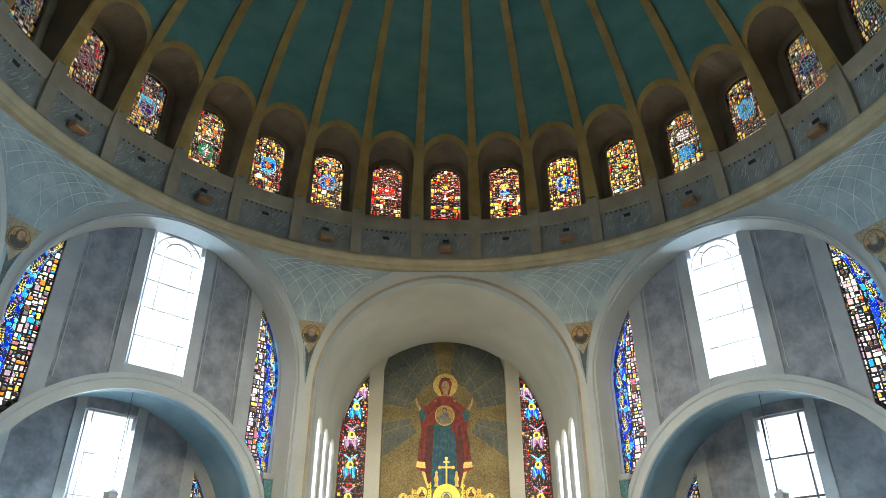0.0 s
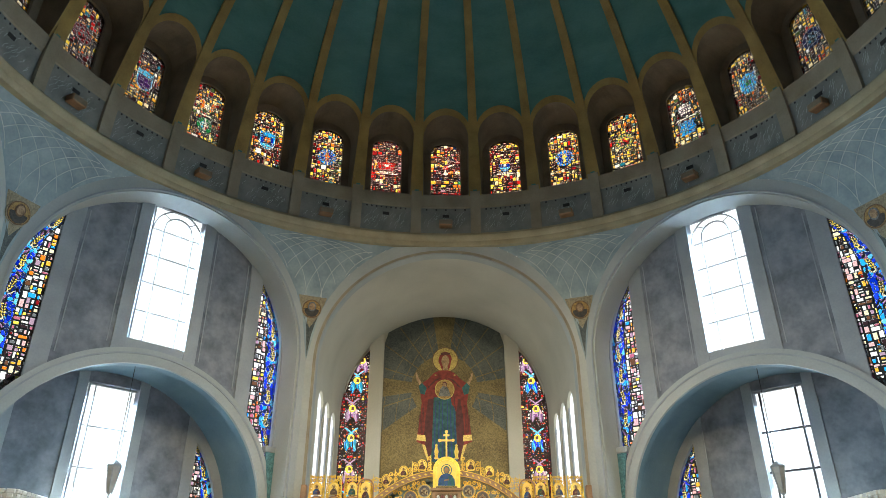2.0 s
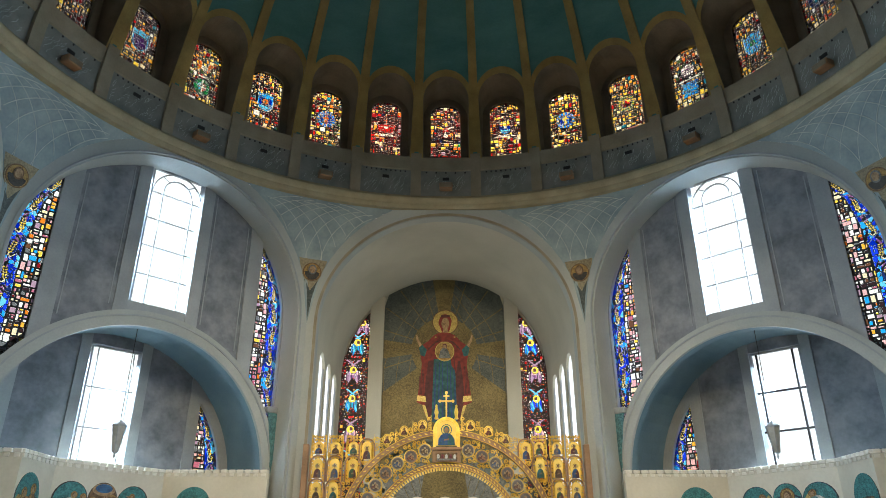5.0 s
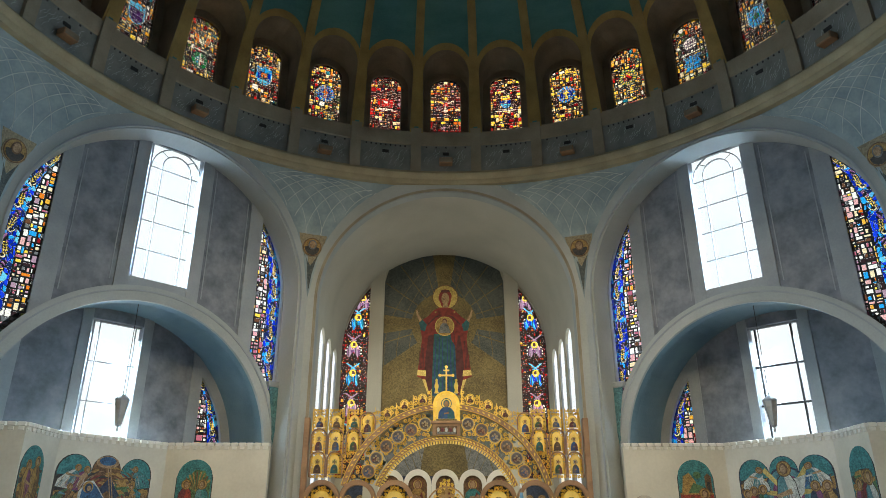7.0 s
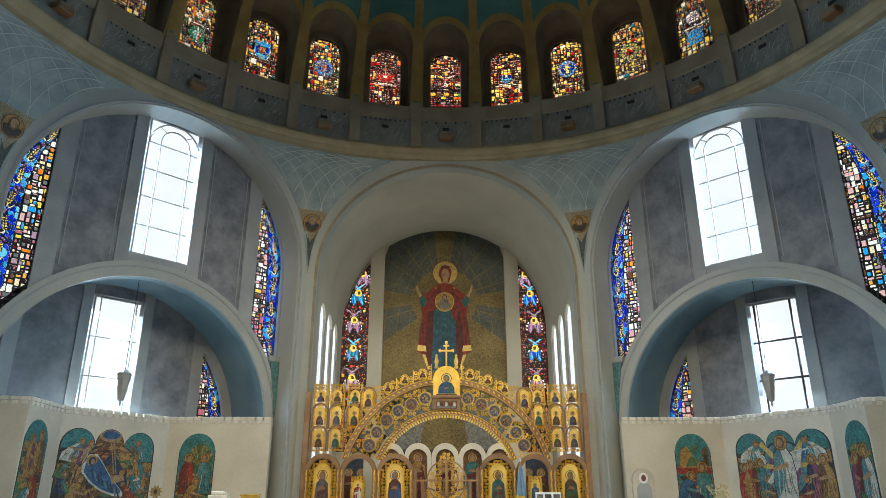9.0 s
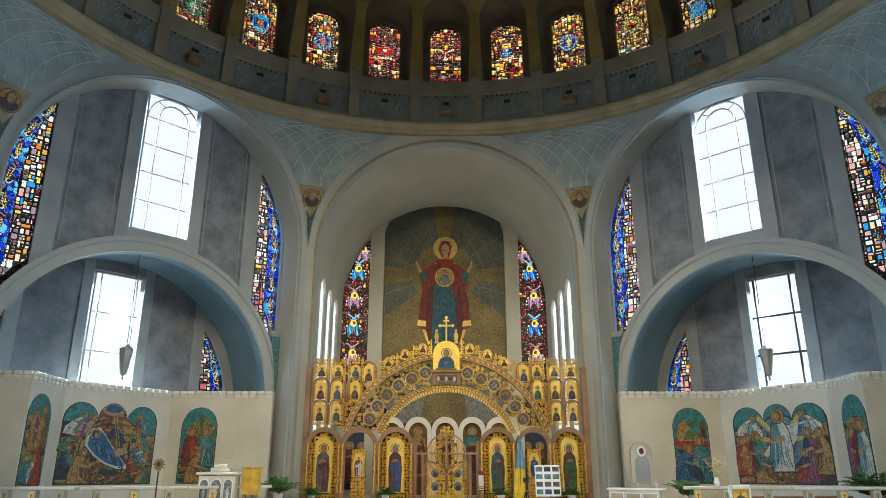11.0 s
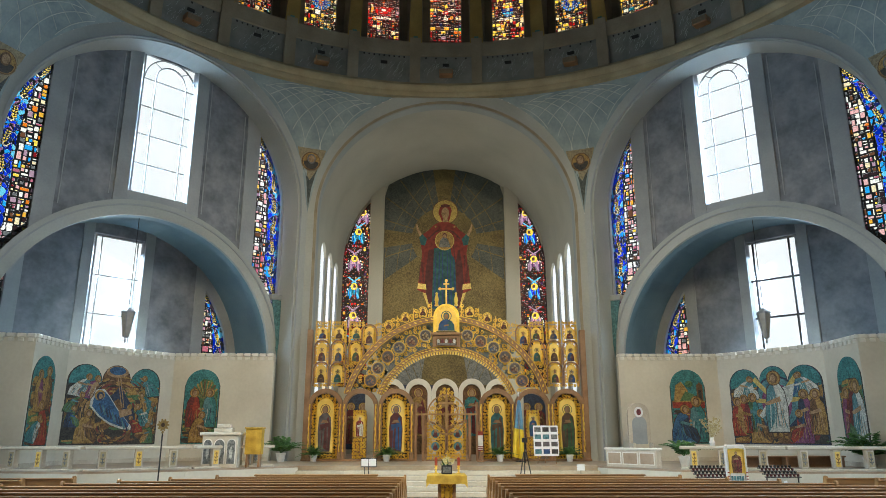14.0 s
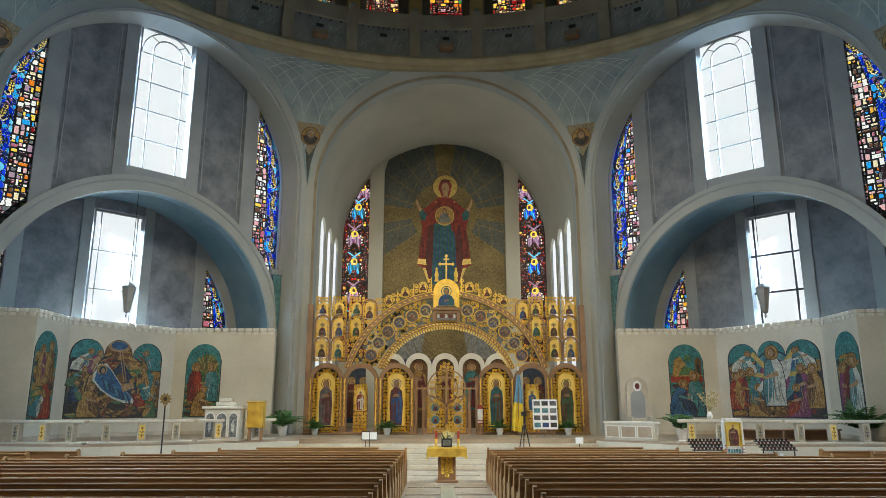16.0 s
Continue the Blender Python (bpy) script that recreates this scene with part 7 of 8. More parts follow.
# ---- altar rails ----
def rail(x0, y0, x1, y1, mark, posts):
    d = Vector((x1 - x0, y1 - y0, 0))
    L = d.length
    m = Matrix.Translation((x0, y0, SOLEA)) @ Matrix.Rotation(math.atan2(d.y, d.x), 4, "Z")
    r = thing("altar_rail", "white marble altar rail with gilt panels on its posts", "railing", m, "altar rails")
    Mesh().block(0, L, -0.14, 0.14, 0.62, 0.72, 0.02).make("top_rail", "marble", r)
    Mesh().block(0, L, -0.12, 0.12, 0.0, 0.07, 0.015).make("base", "marble", r)
    for i in range(posts):
        x = L * (i + 0.5) / posts
        po = Mesh().block(x - 0.12, x + 0.12, -0.1, 0.1, 0.07, 0.62, 0.015).make("post", "marble", r)
        Mesh().block(x - 0.075, x + 0.075, -0.112, -0.1, 0.13, 0.56, 0.004).make("inset", "leaf" if (i + mark) % 2 == 0 else "tan", po)
        orn = Mesh()
        ell(orn, x, 0.47, 0.035, 0.04, -0.118, 0, 0, 10, 0.006)
        orn.slab([(x - 0.012, 0.18), (x + 0.012, 0.18), (x + 0.012, 0.46), (x - 0.012, 0.46)], -0.118, -0.112)
        for sx in (-1, 1):
            for z in (0.22, 0.32):
                orn.slab([(x + sx * 0.01, z), (x + sx * 0.055, z + 0.03), (x + sx * 0.06, z + 0.07), (x + sx * 0.01, z + 0.03)], -0.118, -0.112)
        orn.make("ornament", "m_ochre" if (i + mark) % 2 == 0 else "m_grey", po)
    return r


rail(-15.6, 7.75, -11.0, 6.85, 1, 5)
rail(-10.95, 6.87, -8.3, 8.35, 1, 3)
rail(-8.2, 8.45, -6.1, 10.3, 0, 2)
rail(7.3, 7.95, 8.9, 7.45, 0, 2)
rail(9.0, 7.42, 10.2, 7.0, 1, 1)
rail(10.2, 6.98, 13.2, 6.95, 1, 3)
rail(13.3, 6.98, 16.2, 7.4, 0, 3)

cd = thing("panelled_parapet", "low white marble parapet with recessed panels beside the steps", "parapet", Matrix.Translation((5.55, 10.15, SOLEA)) @ Matrix.Rotation(math.atan2(-2.05, 1.7), 4, "Z"))
Mesh().block(0.0, 2.0, -0.13, 0.13, 0.0, 0.56, 0.015).make("body", "marble", cd)
Mesh().block(-0.05, 2.05, -0.17, 0.17, 0.56, 0.63, 0.02).make("top_slab", "white", cd)
for x0, x1 in ((0.1, 0.6), (0.72, 1.26), (1.38, 1.9)):
    Mesh().block(x0, x1, -0.142, -0.131, 0.12, 0.46, 0.004).make("panel", "beige", cd)
    Mesh().band([(x0, 0.12), (x1, 0.12), (x1, 0.46), (x0, 0.46)], [(x0 - 0.03, 0.09), (x1 + 0.03, 0.09), (x1 + 0.03, 0.49), (x0 - 0.03, 0.49)], -0.15, -0.131, 0, True).make("moulding", "white", cd)
bn = thing("wooden_bench", "plain brown wooden bench behind the altar rail", "bench", Matrix.Translation((11.4, 9.6, SOLEA)))
Mesh().block(-2.0, 2.0, -0.2, 0.2, 0.32, 0.37, 0.012).make("seat", "wood", bn)
Mesh().block(-2.0, 2.0, 0.16, 0.2, 0.0, 0.318, 0.008).make("back_panel", "wood", bn)
for x in (-1.9, 0.0, 1.9):
    Mesh().block(x - 0.04, x + 0.04, -0.18, 0.155, 0.0, 0.318, 0.01).make("leg", "wood", bn)
st = thing("draped_candle_stand", "wooden candle stand with a white cloth edged in red", "candle stand", Matrix.Translation((1.36, 14.1, SOLEA)))
Mesh().tube([(0, 0, 0.03), (0, 0, 1.15)], 0.025, 8).make("pole", "wood", st)
Mesh().lathe([(0.16, 0), (0.16, 0.03), (0.05, 0.06)], (0, 0, 0), 14).make("foot", "wood", st)
Mesh().block(-0.10, 0.10, -0.05, 0.05, 0.42, 1.12, 0.02).make("cloth", "pot", st, "white cloth")
for z0, z1 in ((1.02, 1.18), (0.42, 0.47), (0.50, 0.53), (0.56, 0.60)):
    Mesh().block(-0.105, 0.105, -0.055, 0.055, z0, z1, 0.006).make("stripe", "m_red", st, "red embroidered stripe")

# ---- tetrapod with its cloth, candles, icon and flowers ----
TX, TY = -0.11, 5.5
t = thing("tetrapod_table", "small dark wood altar table with a carved gilt front", "table", Matrix.Translation((TX, TY, 0)))
Mesh().block(-0.25, 0.25, -0.22, 0.22, 0.06, 0.88, 0.02).make("pedestal", "wood", t)
Mesh().block(-0.31, 0.31, -0.28, 0.28, 0.0, 0.08, 0.015).make("base", "wood", t)
Mesh().block(-0.5, 0.5, -0.42, 0.42, 0.88, 0.92, 0.01).make("tabletop", "wood", t)
g = Mesh()
rng = random.Random(2)
filigree(g, lambda x, z: abs(x) < 0.14 * math.sin((z - 0.12) / 0.7 * math.pi) + 0.03, -0.16, 0.16, 0.14, 0.8, -0.235, 0.1, rng)
ell(g, 0, 0.42, 0.06, 0.14, -0.245, 0)
g.make("carving", "gold", t)
cl = Mesh()
W2, D2 = 0.55, 0.47
top_pts, hem = [], []
per = [(-W2, -D2), (0, -D2), (W2, -D2), (W2, 0), (W2, D2), (0, D2), (-W2, D2), (-W2, 0)]
dense = []
for (ax, ay), (bx, by) in zip(per, per[1:] + per[:1]):
    for q in range(6):
        dense.append((ax + (bx - ax) * q / 6, ay + (by - ay) * q / 6))
n = len(dense)
cl.add([(x * 0.93, y * 0.93, 0.945) for x, y in dense] + [(x * 0.99, y * 0.99, 0.925) for x, y in dense]
       + [(x * (1.03 + 0.03 * math.sin(i * 1.3)), y * (1.03 + 0.03 * math.sin(i * 1.3)), 0.71 - 0.10 * (abs(x) > W2 * 0.9) * (abs(y) > D2 * 0.9) + 0.008 * math.sin(i * 2.1)) for i, (x, y) in enumerate(dense)],
       [tuple(range(n))] + [(j * n + i, j * n + (i + 1) % n, (j + 1) * n + (i + 1) % n, (j + 1) * n + i) for j in (0, 1) for i in range(n)])
MAT["yellow_cloth"] = surface("gold_brocade", (0.42, 0.24, 0.02), (0.72, 0.46, 0.06), 0.6, coarse=4, fine=40, bump=0.3)
ob = cl.make("tablecloth", "yellow_cloth", None, "", True)
ob.matrix_basis = Matrix.Translation((TX, TY, 0))
tagged(ob, "yellow gold brocade cloth draped over the altar table", "tablecloth")
MAT["wax"] = surface("red_glass_candle", (0.25, 0.03, 0.02), (0.5, 0.1, 0.05), 0.3, coarse=5)
for x in (-0.30, 0.33):
    c = thing("candlestick", "turned brass candlestick with a red candle", "candlestick", Matrix.Translation((TX + x, TY - 0.1, 0.945)), "candlesticks on the table")
    Mesh().lathe([(0.07, 0), (0.075, 0.02), (0.03, 0.05), (0.025, 0.12), (0.045, 0.15), (0.025, 0.18), (0.05, 0.22), (0.05, 0.23)], (0, 0, 0), 14).make("stem", "gold", c, "", True)
    Mesh().lathe([(0.04, 0), (0.042, 0.2), (0.02, 0.22)], (0, 0, 0.23), 12).make("candle", "wax", c, "", True)
bx = thing("icon_box", "dark framed icon on a small stand", "icon", Matrix.Translation((TX, TY - 0.12, 0.945)))
Mesh().block(-0.15, 0.15, -0.03, 0.03, 0.0, 0.24, 0.012).make("frame", "black", bx)
Mesh().block(-0.11, 0.11, -0.038, -0.03, 0.04, 0.20, 0.004).make("picture", "m_grey", bx)


def leaf_mat(name, dark, light):
    return surface(name, dark, light, 0.45, coarse=6, fine=30, bump=0.05, island=0.8)


MAT["fern"] = leaf_mat("fern_leaf", (0.02, 0.07, 0.015), (0.07, 0.19, 0.04))
MAT["petal"] = surface("pale_petal", (0.6, 0.5, 0.15), (0.85, 0.8, 0.5), 0.5, coarse=8, island=0.9)
fl = thing("flower_arrangement", "yellow and white flowers with green leaves", "flowers", Matrix.Translation((TX, TY + 0.12, 0.945)))
rng = random.Random(8)
pet, lea = Mesh(), Mesh()
for i in range(46):
    a, r, z = rng.uniform(0, 6.28), rng.uniform(0, 0.2), rng.uniform(0.2, 0.42)
    x, y = r * math.cos(a), r * math.sin(a)
    if i % 2:
        for q in range(5):
            b = q * 1.256
            pet.add([(x, y, z), (x + 0.045 * math.cos(b), y - 0.01, z + 0.045 * math.sin(b)), (x + 0.05 * math.cos(b + 0.6), y - 0.025, z + 0.05 * math.sin(b + 0.6)), (x + 0.035 * math.cos(b + 1.1), y - 0.01, z + 0.035 * math.sin(b + 1.1))], [(0, 1, 2, 3)])
    else:
        lea.tube([(0, 0, 0.02), (x * 0.6, y * 0.6, z * 0.6), (x * 1.2, y * 1.2, z)], [0.006, 0.02, 0.002], 4)
Mesh().lathe([(0.05, 0), (0.07, 0.06), (0.045, 0.14), (0.06, 0.2)], (0, 0, 0), 12).make("vase", "gold", fl)
pet.make("blossom", "petal", fl)
lea.make("foliage", "fern", fl)
hc = thing("hand_cross", "small gilt standing cross", "cross", Matrix.Translation((TX + 0.02, TY + 0.3, 0.945)))
Mesh().block(-0.02, 0.02, -0.015, 0.015, 0.0, 0.62, 0.005).block(-0.12, 0.12, -0.014, 0.014, 0.42, 0.46, 0.005).block(-0.07, 0.07, -0.014, 0.014, 0.53, 0.56, 0.005).make("cross", "gold", hc)
Mesh().block(-0.08, 0.08, -0.06, 0.06, 0, 0.04, 0.01).make("foot", "gold", hc)


# ---- plants ----
def potted(x, y, z, size, kind, seed, pot=0.2):
    rng = random.Random(seed)
    p = thing("potted_plant", f"green leafy {kind} in a white glazed pot", "plant", Matrix.Translation((x, y, z)), "potted plants by the icon screen")
    Mesh().lathe([(pot * 0.62, 0), (pot * 0.68, 0.03), (pot * 0.95, pot * 1.5), (pot * 1.03, pot * 1.55), (pot * 1.03, pot * 1.75), (pot * 0.9, pot * 1.75), (pot * 0.88, pot * 1.6)], (0, 0, 0), 18).make("pot", "pot", p, "", True)
    f = Mesh()
    for i in range(38 if kind == "fern" else 16):
        a = rng.uniform(0, 6.28)
        el = rng.uniform(0.25, 1.35) if kind == "fern" else rng.uniform(0.75, 1.4)
        L = size * rng.uniform(0.6, 1.0)
        pts = []
        for j in range(9):
            w = j / 8
            r = L * w * math.cos(el) * (1 + 0.25 * w)
            zz = pot * 1.65 + L * w * math.sin(el) - L * 0.42 * w * w
            pts.append(Vector((r * math.cos(a), r * math.sin(a), zz)))
        side = Vector((-math.sin(a), math.cos(a), 0))
        f.tube(pts, 0.006, 3)
        for j in range(1, 9):
            ll = size * (0.2 if kind == "fern" else 0.30) * (1 - 0.6 * j / 8)
            d = (pts[j] - pts[j - 1]).normalized()
            for s in (-1, 1):
                tip = pts[j] + side * s * ll + d * ll * 0.6 + Vector((0, 0, -ll * 0.3))
                midp = pts[j] + side * s * ll * 0.5 + d * ll * 0.05
                f.add([tuple(pts[j]), tuple(midp - d * 0.02), tuple(tip), tuple(midp + d * ll * 0.32)], [(0, 1, 2, 3)])
    f.make("foliage", "fern", p)


for i, (x, y, s, kind) in enumerate(((-5.35, 14.2, 0.72, "fern"), (-2.42, 14.2, 0.68, "fern"), (2.15, 14.2, 0.72, "fern"), (4.95, 14.2, 0.7, "fern"), (-6.55, 13.7, 1.25, "palm"), (8.1, 9.9, 1.1, "palm"), (13.7, 8.6, 1.5, "palm"))):
    potted(x, y, SOLEA, s, kind, 60 + i, 0.16 if kind == "fern" else 0.2)

# ---- flag, board, stands ----
MAT["flag_blue"] = surface("blue_flag_cloth", (0.10, 0.25, 0.42), (0.20, 0.40, 0.60), 0.7, coarse=3, fine=40)
MAT["flag_yellow"] = surface("yellow_flag_cloth", (0.65, 0.45, 0.02), (0.85, 0.62, 0.05), 0.7, coarse=3, fine=40)
MAT["paper"] = surface("white_card", (0.74, 0.75, 0.76), (0.85, 0.86, 0.87), 0.6, coarse=3, bump=0.02)
fg = thing("flag_on_pole", "blue and yellow cloth flag hanging from a pole", "flag", Matrix.Translation((2.92, 14.0, SOLEA)))
Mesh().tube([(0, 0, 0.03), (0, 0, 2.55)], 0.02, 8).make("pole", "wood", fg)
Mesh().lathe([(0.17, 0), (0.17, 0.03), (0.04, 0.06)], (0, 0, 0), 14).make("foot", "black", fg)
Mesh().lathe([(0.02, 0), (0.045, 0.05), (0.03, 0.14), (0.0, 0.2)], (0, 0, 2.55), 10).make("finial", "paper", fg)
for name, mt, w0, w1 in (("blue_half", "flag_blue", 0.0, 0.5), ("yellow_half", "flag_yellow", 0.5, 1.0)):
    c = Mesh()
    rows = []
    for j in range(9):
        w = w0 + (w1 - w0) * j / 8
        row = []
        for i in range(17):
            u = i / 16
            wid = 0.10 + 0.42 * w ** 0.7
            row.append((-0.12 * w + (u - 0.35) * wid, -0.03 + 0.05 * math.sin(u * 14 + w * 2) * (0.3 + w), 2.4 - 2.2 * w - 0.12 * u * w))
        rows.append(row)
    strip3(c, rows)
    c.make(name, mt, fg, "", True)

bd = thing("photo_board", "white display board with rows of small photographs on an easel", "display board", Matrix.Translation((3.75, 12.3, SOLEA + 0.0)) @ Matrix.Rotation(radians(-8), 4, "X"))
Mesh().block(-0.47, 0.47, -0.02, 0.02, 0.28, 1.40, 0.006).make("board", "paper", bd)
rng = random.Random(4)
for r in range(4):
    for c in range(3):
        x, z = -0.31 + 0.31 * c, 1.25 - 0.27 * r
        Mesh().box(x - 0.12, x + 0.12, -0.026, -0.021, z - 0.085, z + 0.085).make("photograph", rng.choice(("p_grey", "m_grey", "m_dark", "m_sky", "p_blue")), bd)
for x in (-0.35, 0.35, 0.0):
    Mesh().tube([(x * 0.5, 0.05 if x else 0.1, 1.1), (x, 0.03 if x else 0.5, 0.0)], 0.015, 6).make("easel_leg", "wood", bd)
tp = thing("tripod", "black camera tripod standing by the steps", "tripod", Matrix.Translation((2.52, 9.0, 0)))
for a in (90, 210, 330):
    c, s = math.cos(radians(a)), math.sin(radians(a))
    Mesh().tube([(0.04 * c, 0.04 * s, 1.45), (0.36 * c, 0.36 * s, 0.0)], [0.022, 0.014], 6).make("leg", "black", tp)
Mesh().tube([(0, 0, 1.1), (0, 0, 1.78)], 0.02, 8).make("column", "black", tp)
Mesh().block(-0.09, 0.09, -0.06, 0.06, 1.75, 1.9, 0.02).make("head", "black", tp)
sc = thing("music_stand", "black stand with a lit white screen", "stand", Matrix.Translation((-2.6, 8.7, 0)))
Mesh().tube([(0, 0, 0.02), (0, 0, 1.05)], 0.014, 8).make("pole", "black", sc)
Mesh().lathe([(0.2, 0), (0.2, 0.015), (0.03, 0.03)], (0, 0, 0), 12).make("foot", "black", sc)
Mesh().block(-0.26, 0.26, -0.03, 0.0, 0.98, 1.26, 0.008).make("tray", "black", sc)
for sg in (-1, 1):
    Mesh().block(min(sg * 0.01, sg * 0.24), max(sg * 0.01, sg * 0.24), -0.036, -0.031, 1.01, 1.24, 0.002).make("sheet", "paper", sc)
sb = thing("stand_pole", "thin black pole stand", "stand", Matrix.Translation((-2.75, 8.9, 0)))
Mesh().tube([(0, 0, 0.0), (0, 0, 1.25)], 0.012, 6).block(-0.14, 0.14, -0.01, 0.01, 1.24, 1.27, 0.004).make("pole", "black", sb)
sg_ = thing("small_sign", "small white paper sign on a stand", "sign", Matrix.Translation((4.35, 9.0, 0)))
Mesh().block(-0.13, 0.13, -0.01, 0.0, 0.86, 1.06, 0.004).make("sheet", "paper", sg_)
Mesh().tube([(0, 0.02, 0), (0, 0.02, 0.9)], 0.012, 6).make("pole", "black", sg_)

# ---- left side: processional fan, side altar, lectern ----
fan = thing("processional_fan", "gilt pierced disc on a long dark pole", "processional fan", Matrix.Translation((-8.42, 6.2, 0)))
Mesh().tube([(0, 0, 0), (0, 0, 2.1)], 0.022, 8).make("pole", "black", fan)
Mesh().lathe([(0.2, 0), (0.2, 0.03), (0.04, 0.06)], (0, 0, 0), 14).make("foot", "black", fan)
d = Mesh()
ell(d, 0, 2.28, 0.13, 0.13, -0.02, 0, n=20, thick=0.03)
for q in range(10):
    a = q * 0.628
    ell(d, 0.145 * math.cos(a), 2.28 + 0.145 * math.sin(a), 0.035, 0.025, -0.015, 0, math.degrees(a), 8, 0.02)
for q in range(12):
    scroll(d, 0.10 * math.cos(q * 0.5236), 2.28 + 0.10 * math.sin(q * 0.5236), 0.045, -0.04, 1 if q % 2 else -1, q * 0.5, 0.007)
d.lathe([(0.02, 0), (0.035, 0.04), (0.02, 0.09)], (0, 0, 2.03), 10)
d.make("disc", "rib", fan)
dd = Mesh()
ell(dd, 0, 2.28, 0.055, 0.065, -0.035, 0, n=14)
dd.make("boss", "p_brown", fan)

al = thing("side_altar", "white marble side altar with three arched panels", "altar", Matrix.Translation((-7.55, 9.3, SOLEA)) @ Matrix.Diagonal((0.86, 1, 0.98, 1)))
Mesh().block(-0.68, 0.68, -0.35, 0.35, 0.0, 1.06, 0.02).make("body", "marble", al)
Mesh().block(-0.78, 0.78, -0.42, 0.42, 1.06, 1.16, 0.02).make("top_slab", "marble", al)
for x, w, mt in ((-0.45, 0.15, "m_grey"), (0.0, 0.19, "m_grey"), (0.45, 0.15, "m_grey")):
    pn = Mesh().slab(arched(x - w, x + w, 0.14, 0.92), -0.37, -0.35).make("arched_panel", mt, al)
    r = Mesh()
    r.band(arched(x - w, x + w, 0.14, 0.92), arched(x - w - 0.03, x + w + 0.03, 0.14, 0.95), -0.385, -0.35)
    r.make("moulding", "pot", pn)
    f = Mesh()
    ell(f, x, 0.5, 0.06, 0.2, -0.38, 0)
    f.make("painted_form", "m_white", pn)
Mesh().block(-0.36, 0.36, -0.1, 0.2, 1.16, 1.3, 0.02).block(-0.26, 0.26, -0.08, 0.18, 1.3, 1.42, 0.02).make("tabernacle", "marble", al)
lc = thing("lectern", "wooden lectern covered with a yellow cloth", "lectern", Matrix.Translation((-6.55, 9.5, SOLEA)))
Mesh().block(-0.27, 0.27, -0.2, 0.2, 0.42, 1.25, 0.02).make("cover", "yellow_cloth", lc, "hanging yellow cloth")
Mesh().block(-0.3, 0.3, -0.26, 0.24, 1.25, 1.3, 0.015).make("desk", "yellow_cloth", lc)
for x in (-0.2, 0.2):
    Mesh().block(x - 0.03, x + 0.03, -0.15, 0.15, 0.0, 0.42, 0.01).make("leg", "wood", lc)

# ---- right side ----
ch = thing("bishop_seat", "white marble seat with a tall round-topped back", "seat", Matrix.Translation((7.45, 12.8, SOLEA)))
Mesh().slab(arched(-0.42, 0.42, 0.0, 2.25), 0.0, 0.16).make("back", "marble", ch)
Mesh().slab(arched(-0.28, 0.28, 0.7, 1.75), -0.02, 0.0).make("back_panel", "stone", ch)
e = Mesh()
ell(e, 0, 1.9, 0.17, 0.2, -0.03, 0, n=18, thick=0.03)
ell(e, 0, 1.9, 0.09, 0.12, -0.04, 1, n=14)
e.make("emblem", ["paper", "m_maroon"], ch)
Mesh().block(-0.42, 0.42, -0.5, 0.0, 0.0, 0.48, 0.02).make("seat", "marble", ch)
for x in (-0.42, 0.32):
    Mesh().block(x, x + 0.1, -0.5, 0.0, 0.48, 0.75, 0.02).make("arm", "marble", ch)

ic = thing("icon_stand", "framed icon on a stand draped with embroidered white cloth", "icon stand", Matrix.Translation((8.15, 5.9, 0)) @ Matrix.Diagonal((0.74, 0.85, 0.97, 1)))
Mesh().block(-0.28, 0.28, -0.2, 0.2, 0.0, 1.0, 0.02).make("drape", "pot", ic, "white cloth with patterned ends")
Mesh().block(-0.26, 0.26, -0.215, -0.2, 0.98, 1.62, 0.01).make("icon", "leaf", ic, "gold-ground icon")
b = Mesh()
form(b, 0, 0.99, 0.62, -0.216, (0, 1, 2, 3), 0, 1.9)
ob = b.make("painted_form", ["m_brown", "m_maroon", "m_skin", "goldbright"], ic)
for i in range(5):
    Mesh().block(-0.25 + 0.1 * i, -0.17 + 0.1 * i, -0.212, -0.201, 0.72, 0.90, 0.002).make("cloth_pattern", "m_sky", ic, "pale blue embroidery")
Mesh().band(arched(-0.26, 0.26, 0.98, 1.62, 8, 0.05), arched(-0.31, 0.31, 0.93, 1.68, 8, 0.05), -0.24, -0.2).make("frame", "gold", ic)
Mesh().block(-0.34, 0.34, -0.24, -0.02, 1.66, 1.78, 0.02).make("towel", "pot", ic, "white embroidered towel over the icon")
for sx in (-1, 1):
    Mesh().block(min(sx * 0.31, sx * 0.40), max(sx * 0.31, sx * 0.40), -0.23, -0.06, 0.75, 1.7, 0.02).make("towel_end", "pot", ic)
    for z in (0.8, 0.88, 0.98):
        Mesh().block(min(sx * 0.315, sx * 0.395), max(sx * 0.315, sx * 0.395), -0.236, -0.231, z, z + 0.03, 0.002).make("stripe", "m_red", ic)

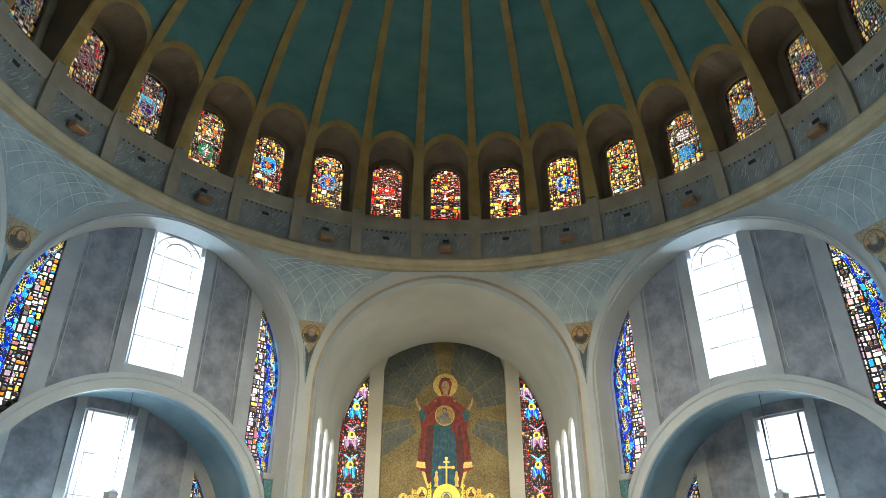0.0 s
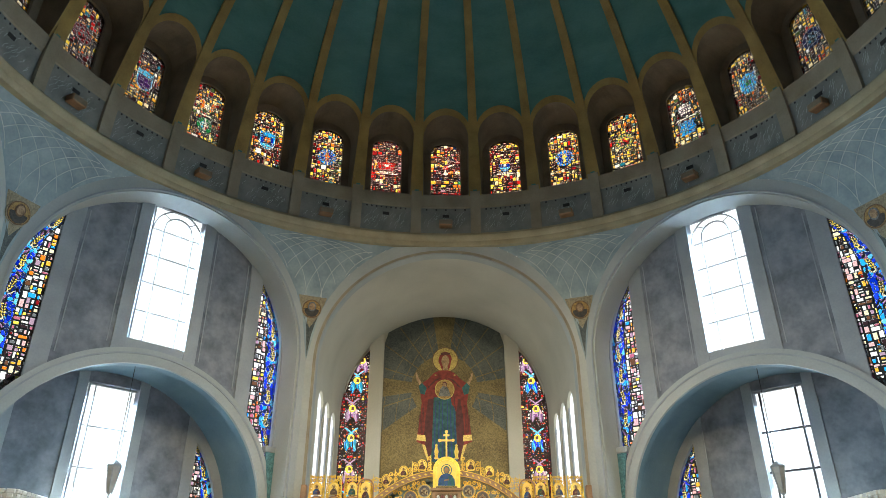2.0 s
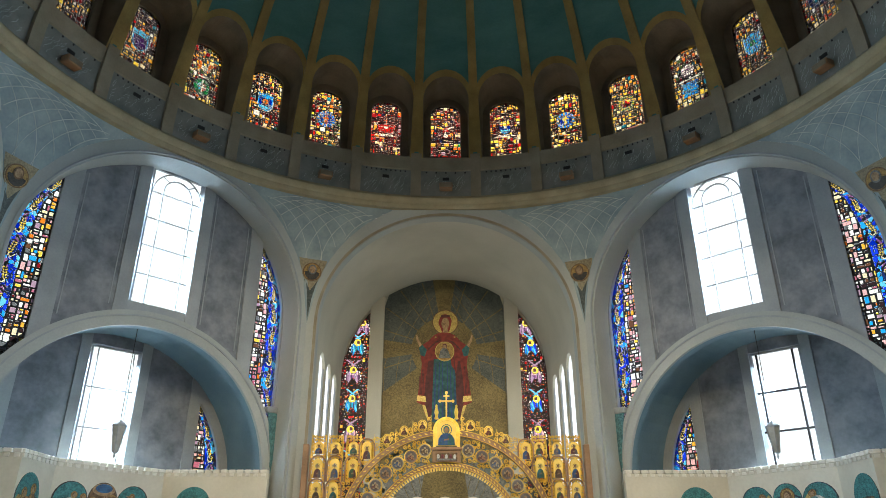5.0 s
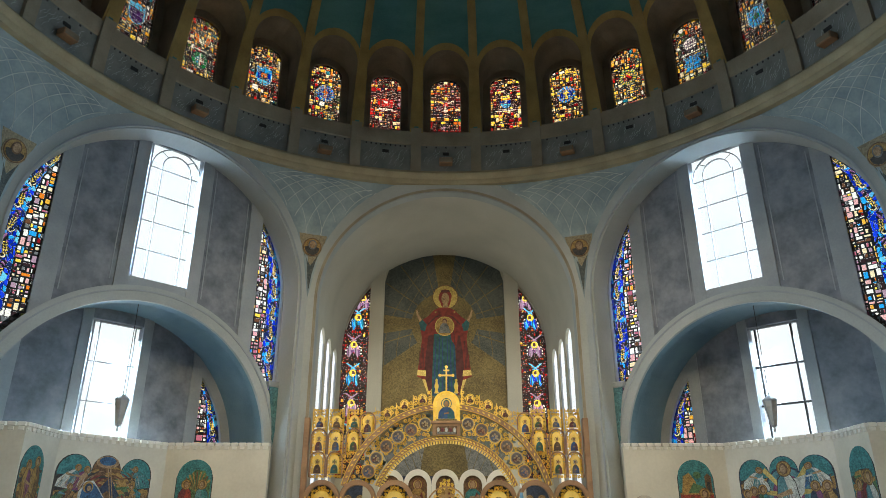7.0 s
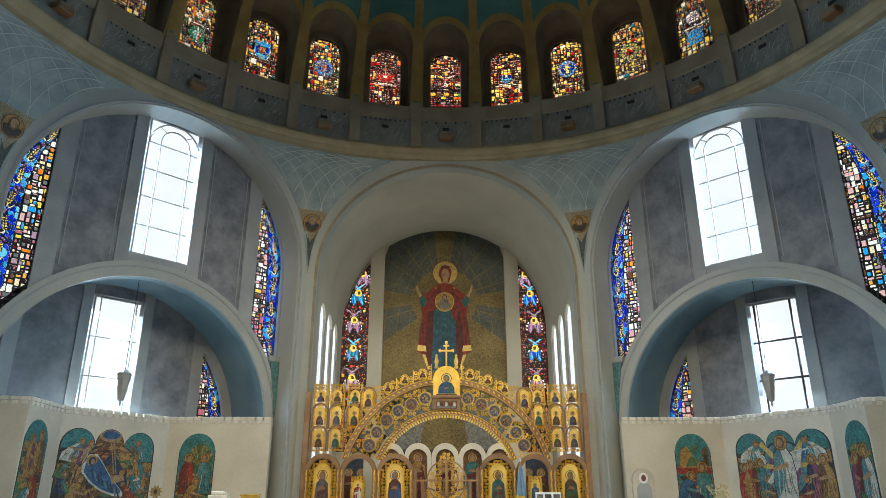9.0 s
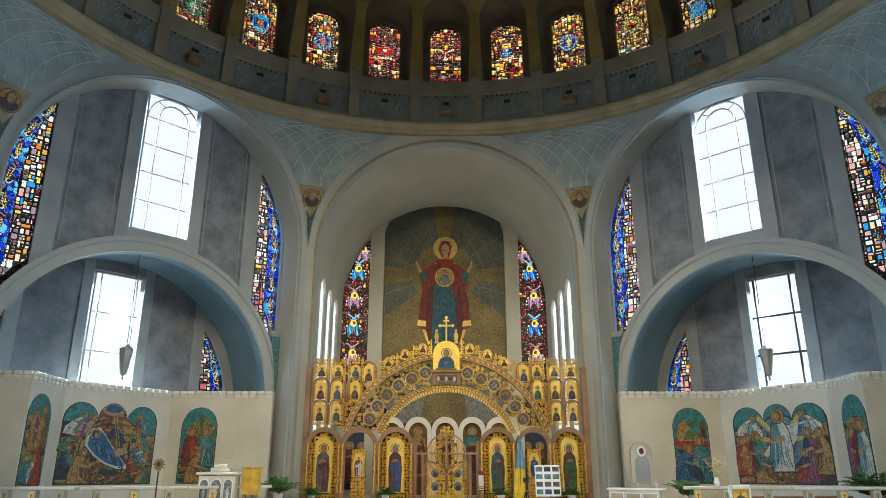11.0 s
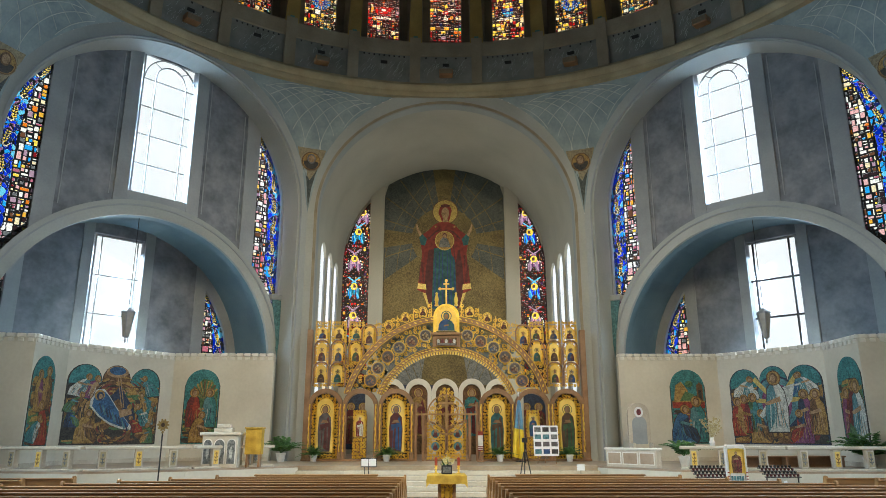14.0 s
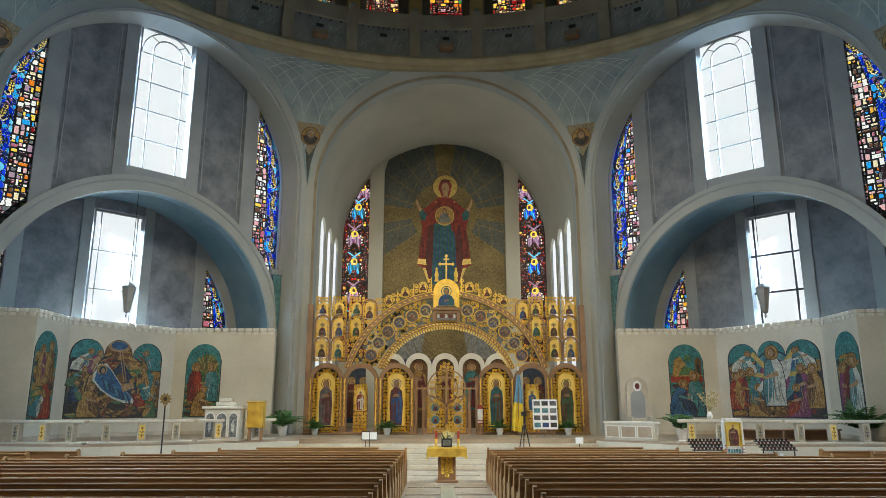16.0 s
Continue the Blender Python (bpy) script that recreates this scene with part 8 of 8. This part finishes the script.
for x in (7.5, 9.5):
    ra = thing("candle_rack", "dark metal rack with rows of votive candle cups", "candle rack", Matrix.Translation((x, 6.1, 0)), "votive candle racks")
    for i in range(4):
        Mesh().block(-0.5, 0.5, -0.3 + 0.15 * i, -0.16 + 0.15 * i, 0.82 + 0.075 * i, 0.85 + 0.075 * i, 0.004).make("shelf", "black", ra)
        cups = Mesh()
        for j in range(9):
            cups.lathe([(0.03, 0), (0.042, 0.06), (0.034, 0.06)], (-0.44 + 0.11 * j, -0.23 + 0.15 * i, 0.85 + 0.075 * i), 8)
        tagged(cups.make("cup", "black" if i % 2 else "p_maroon", ra), kind="stuff")
    for lx in (-0.45, 0.45):
        Mesh().tube([(lx, -0.2, 0.0), (lx, -0.2, 0.84)], 0.02, 6).make("leg", "black", ra)
    Mesh().block(-0.05, 0.05, -0.36, -0.33, 0.6, 0.74, 0.004).make("card", "paper", ra)

tw = thing("branch_arrangement", "pale dried branches in a vase", "dried branches", Matrix.Translation((8.25, 7.655, SOLEA + 0.72)))
Mesh().lathe([(0.06, 0), (0.09, 0.1), (0.05, 0.24), (0.06, 0.27)], (0, 0, 0), 12).make("vase", "pot", tw)
MAT["twig"] = surface("pale_twig", (0.35, 0.28, 0.14), (0.6, 0.52, 0.3), 0.7, coarse=6, island=0.6)
br = Mesh()
rng = random.Random(77)
for i in range(26):
    a, L = rng.uniform(0, 6.28), rng.uniform(0.35, 0.75)
    p = [(0, 0, 0.2), (0.12 * math.cos(a), 0.12 * math.sin(a), 0.2 + L * 0.55), (0.3 * math.cos(a), 0.3 * math.sin(a), 0.2 + L)]
    br.tube(p, [0.006, 0.005, 0.002], 4)
    for j in range(7):
        w = rng.uniform(0.4, 1.0)
        x, y, z = 0.3 * w * math.cos(a) + rng.uniform(-0.04, 0.04), 0.3 * w * math.sin(a), 0.2 + L * w + rng.uniform(-0.04, 0.04)
        br.add([(x - 0.025, y, z), (x, y, z - 0.02), (x + 0.025, y, z), (x, y, z + 0.03)], [(0, 1, 2, 3)])
br.make("branches", "twig", tw)

# ---- hanging lanterns in the niches ----
MAT["lantern"] = surface("frosted_lantern_glass", (0.30, 0.30, 0.28), (0.45, 0.45, 0.42), 0.35, coarse=3, bump=0.05)
for theta in (45, 315):
    m = turned(theta) @ Matrix.Translation((0, 18.1, 0))
    la = thing("hanging_lantern", "tapered grey metal and glass lantern on a long rod", "lamp", m, "lanterns in the niches")
    Mesh().tube([(0, 0, 6.95), (0, 0, 10.78)], 0.014, 6).make("rod", "black", la)
    Mesh().lathe([(0.10, 5.76), (0.27, 6.72)], (0, 0, 0), 6).make("shade", "lantern", la, "frosted glass panels")
    f = Mesh()
    for q in range(6):
        a = q * math.pi / 3
        f.tube([(0.105 * math.cos(a), 0.105 * math.sin(a), 5.74), (0.285 * math.cos(a), 0.285 * math.sin(a), 6.78)], 0.014, 4)
    f.lathe([(0.29, 6.70), (0.30, 6.76), (0.26, 6.80), (0.05, 6.95)], (0, 0, 0), 6)
    f.lathe([(0.02, 5.52), (0.05, 5.6), (0.03, 5.68), (0.12, 5.76)], (0, 0, 0), 8)
    f.make("frame", "steel", la)

# marble slabs of the aisle, each with its own edges
slab_data = []
for q in range(3):
    me = Mesh()
    me.block(-0.336, 0.336, -0.396, 0.396, -0.02, 0.0 - 0.0005 * q, 0.004)
    ob = me.make("slab", "tile", floor)
    slab_data.append(ob)
rng = random.Random(31)
for i in range(22):
    for j in range(3):
        x, y = -0.8 + 0.686 * j, 8.75 - 0.806 * i
        q = rng.randrange(3)
        if i * 3 + j < 3:
            ob = slab_data[i * 3 + j]
        else:
            ob = new("slab", slab_data[q].data)
            ob.parent = floor
        ob.location = (x, y, 0.0)
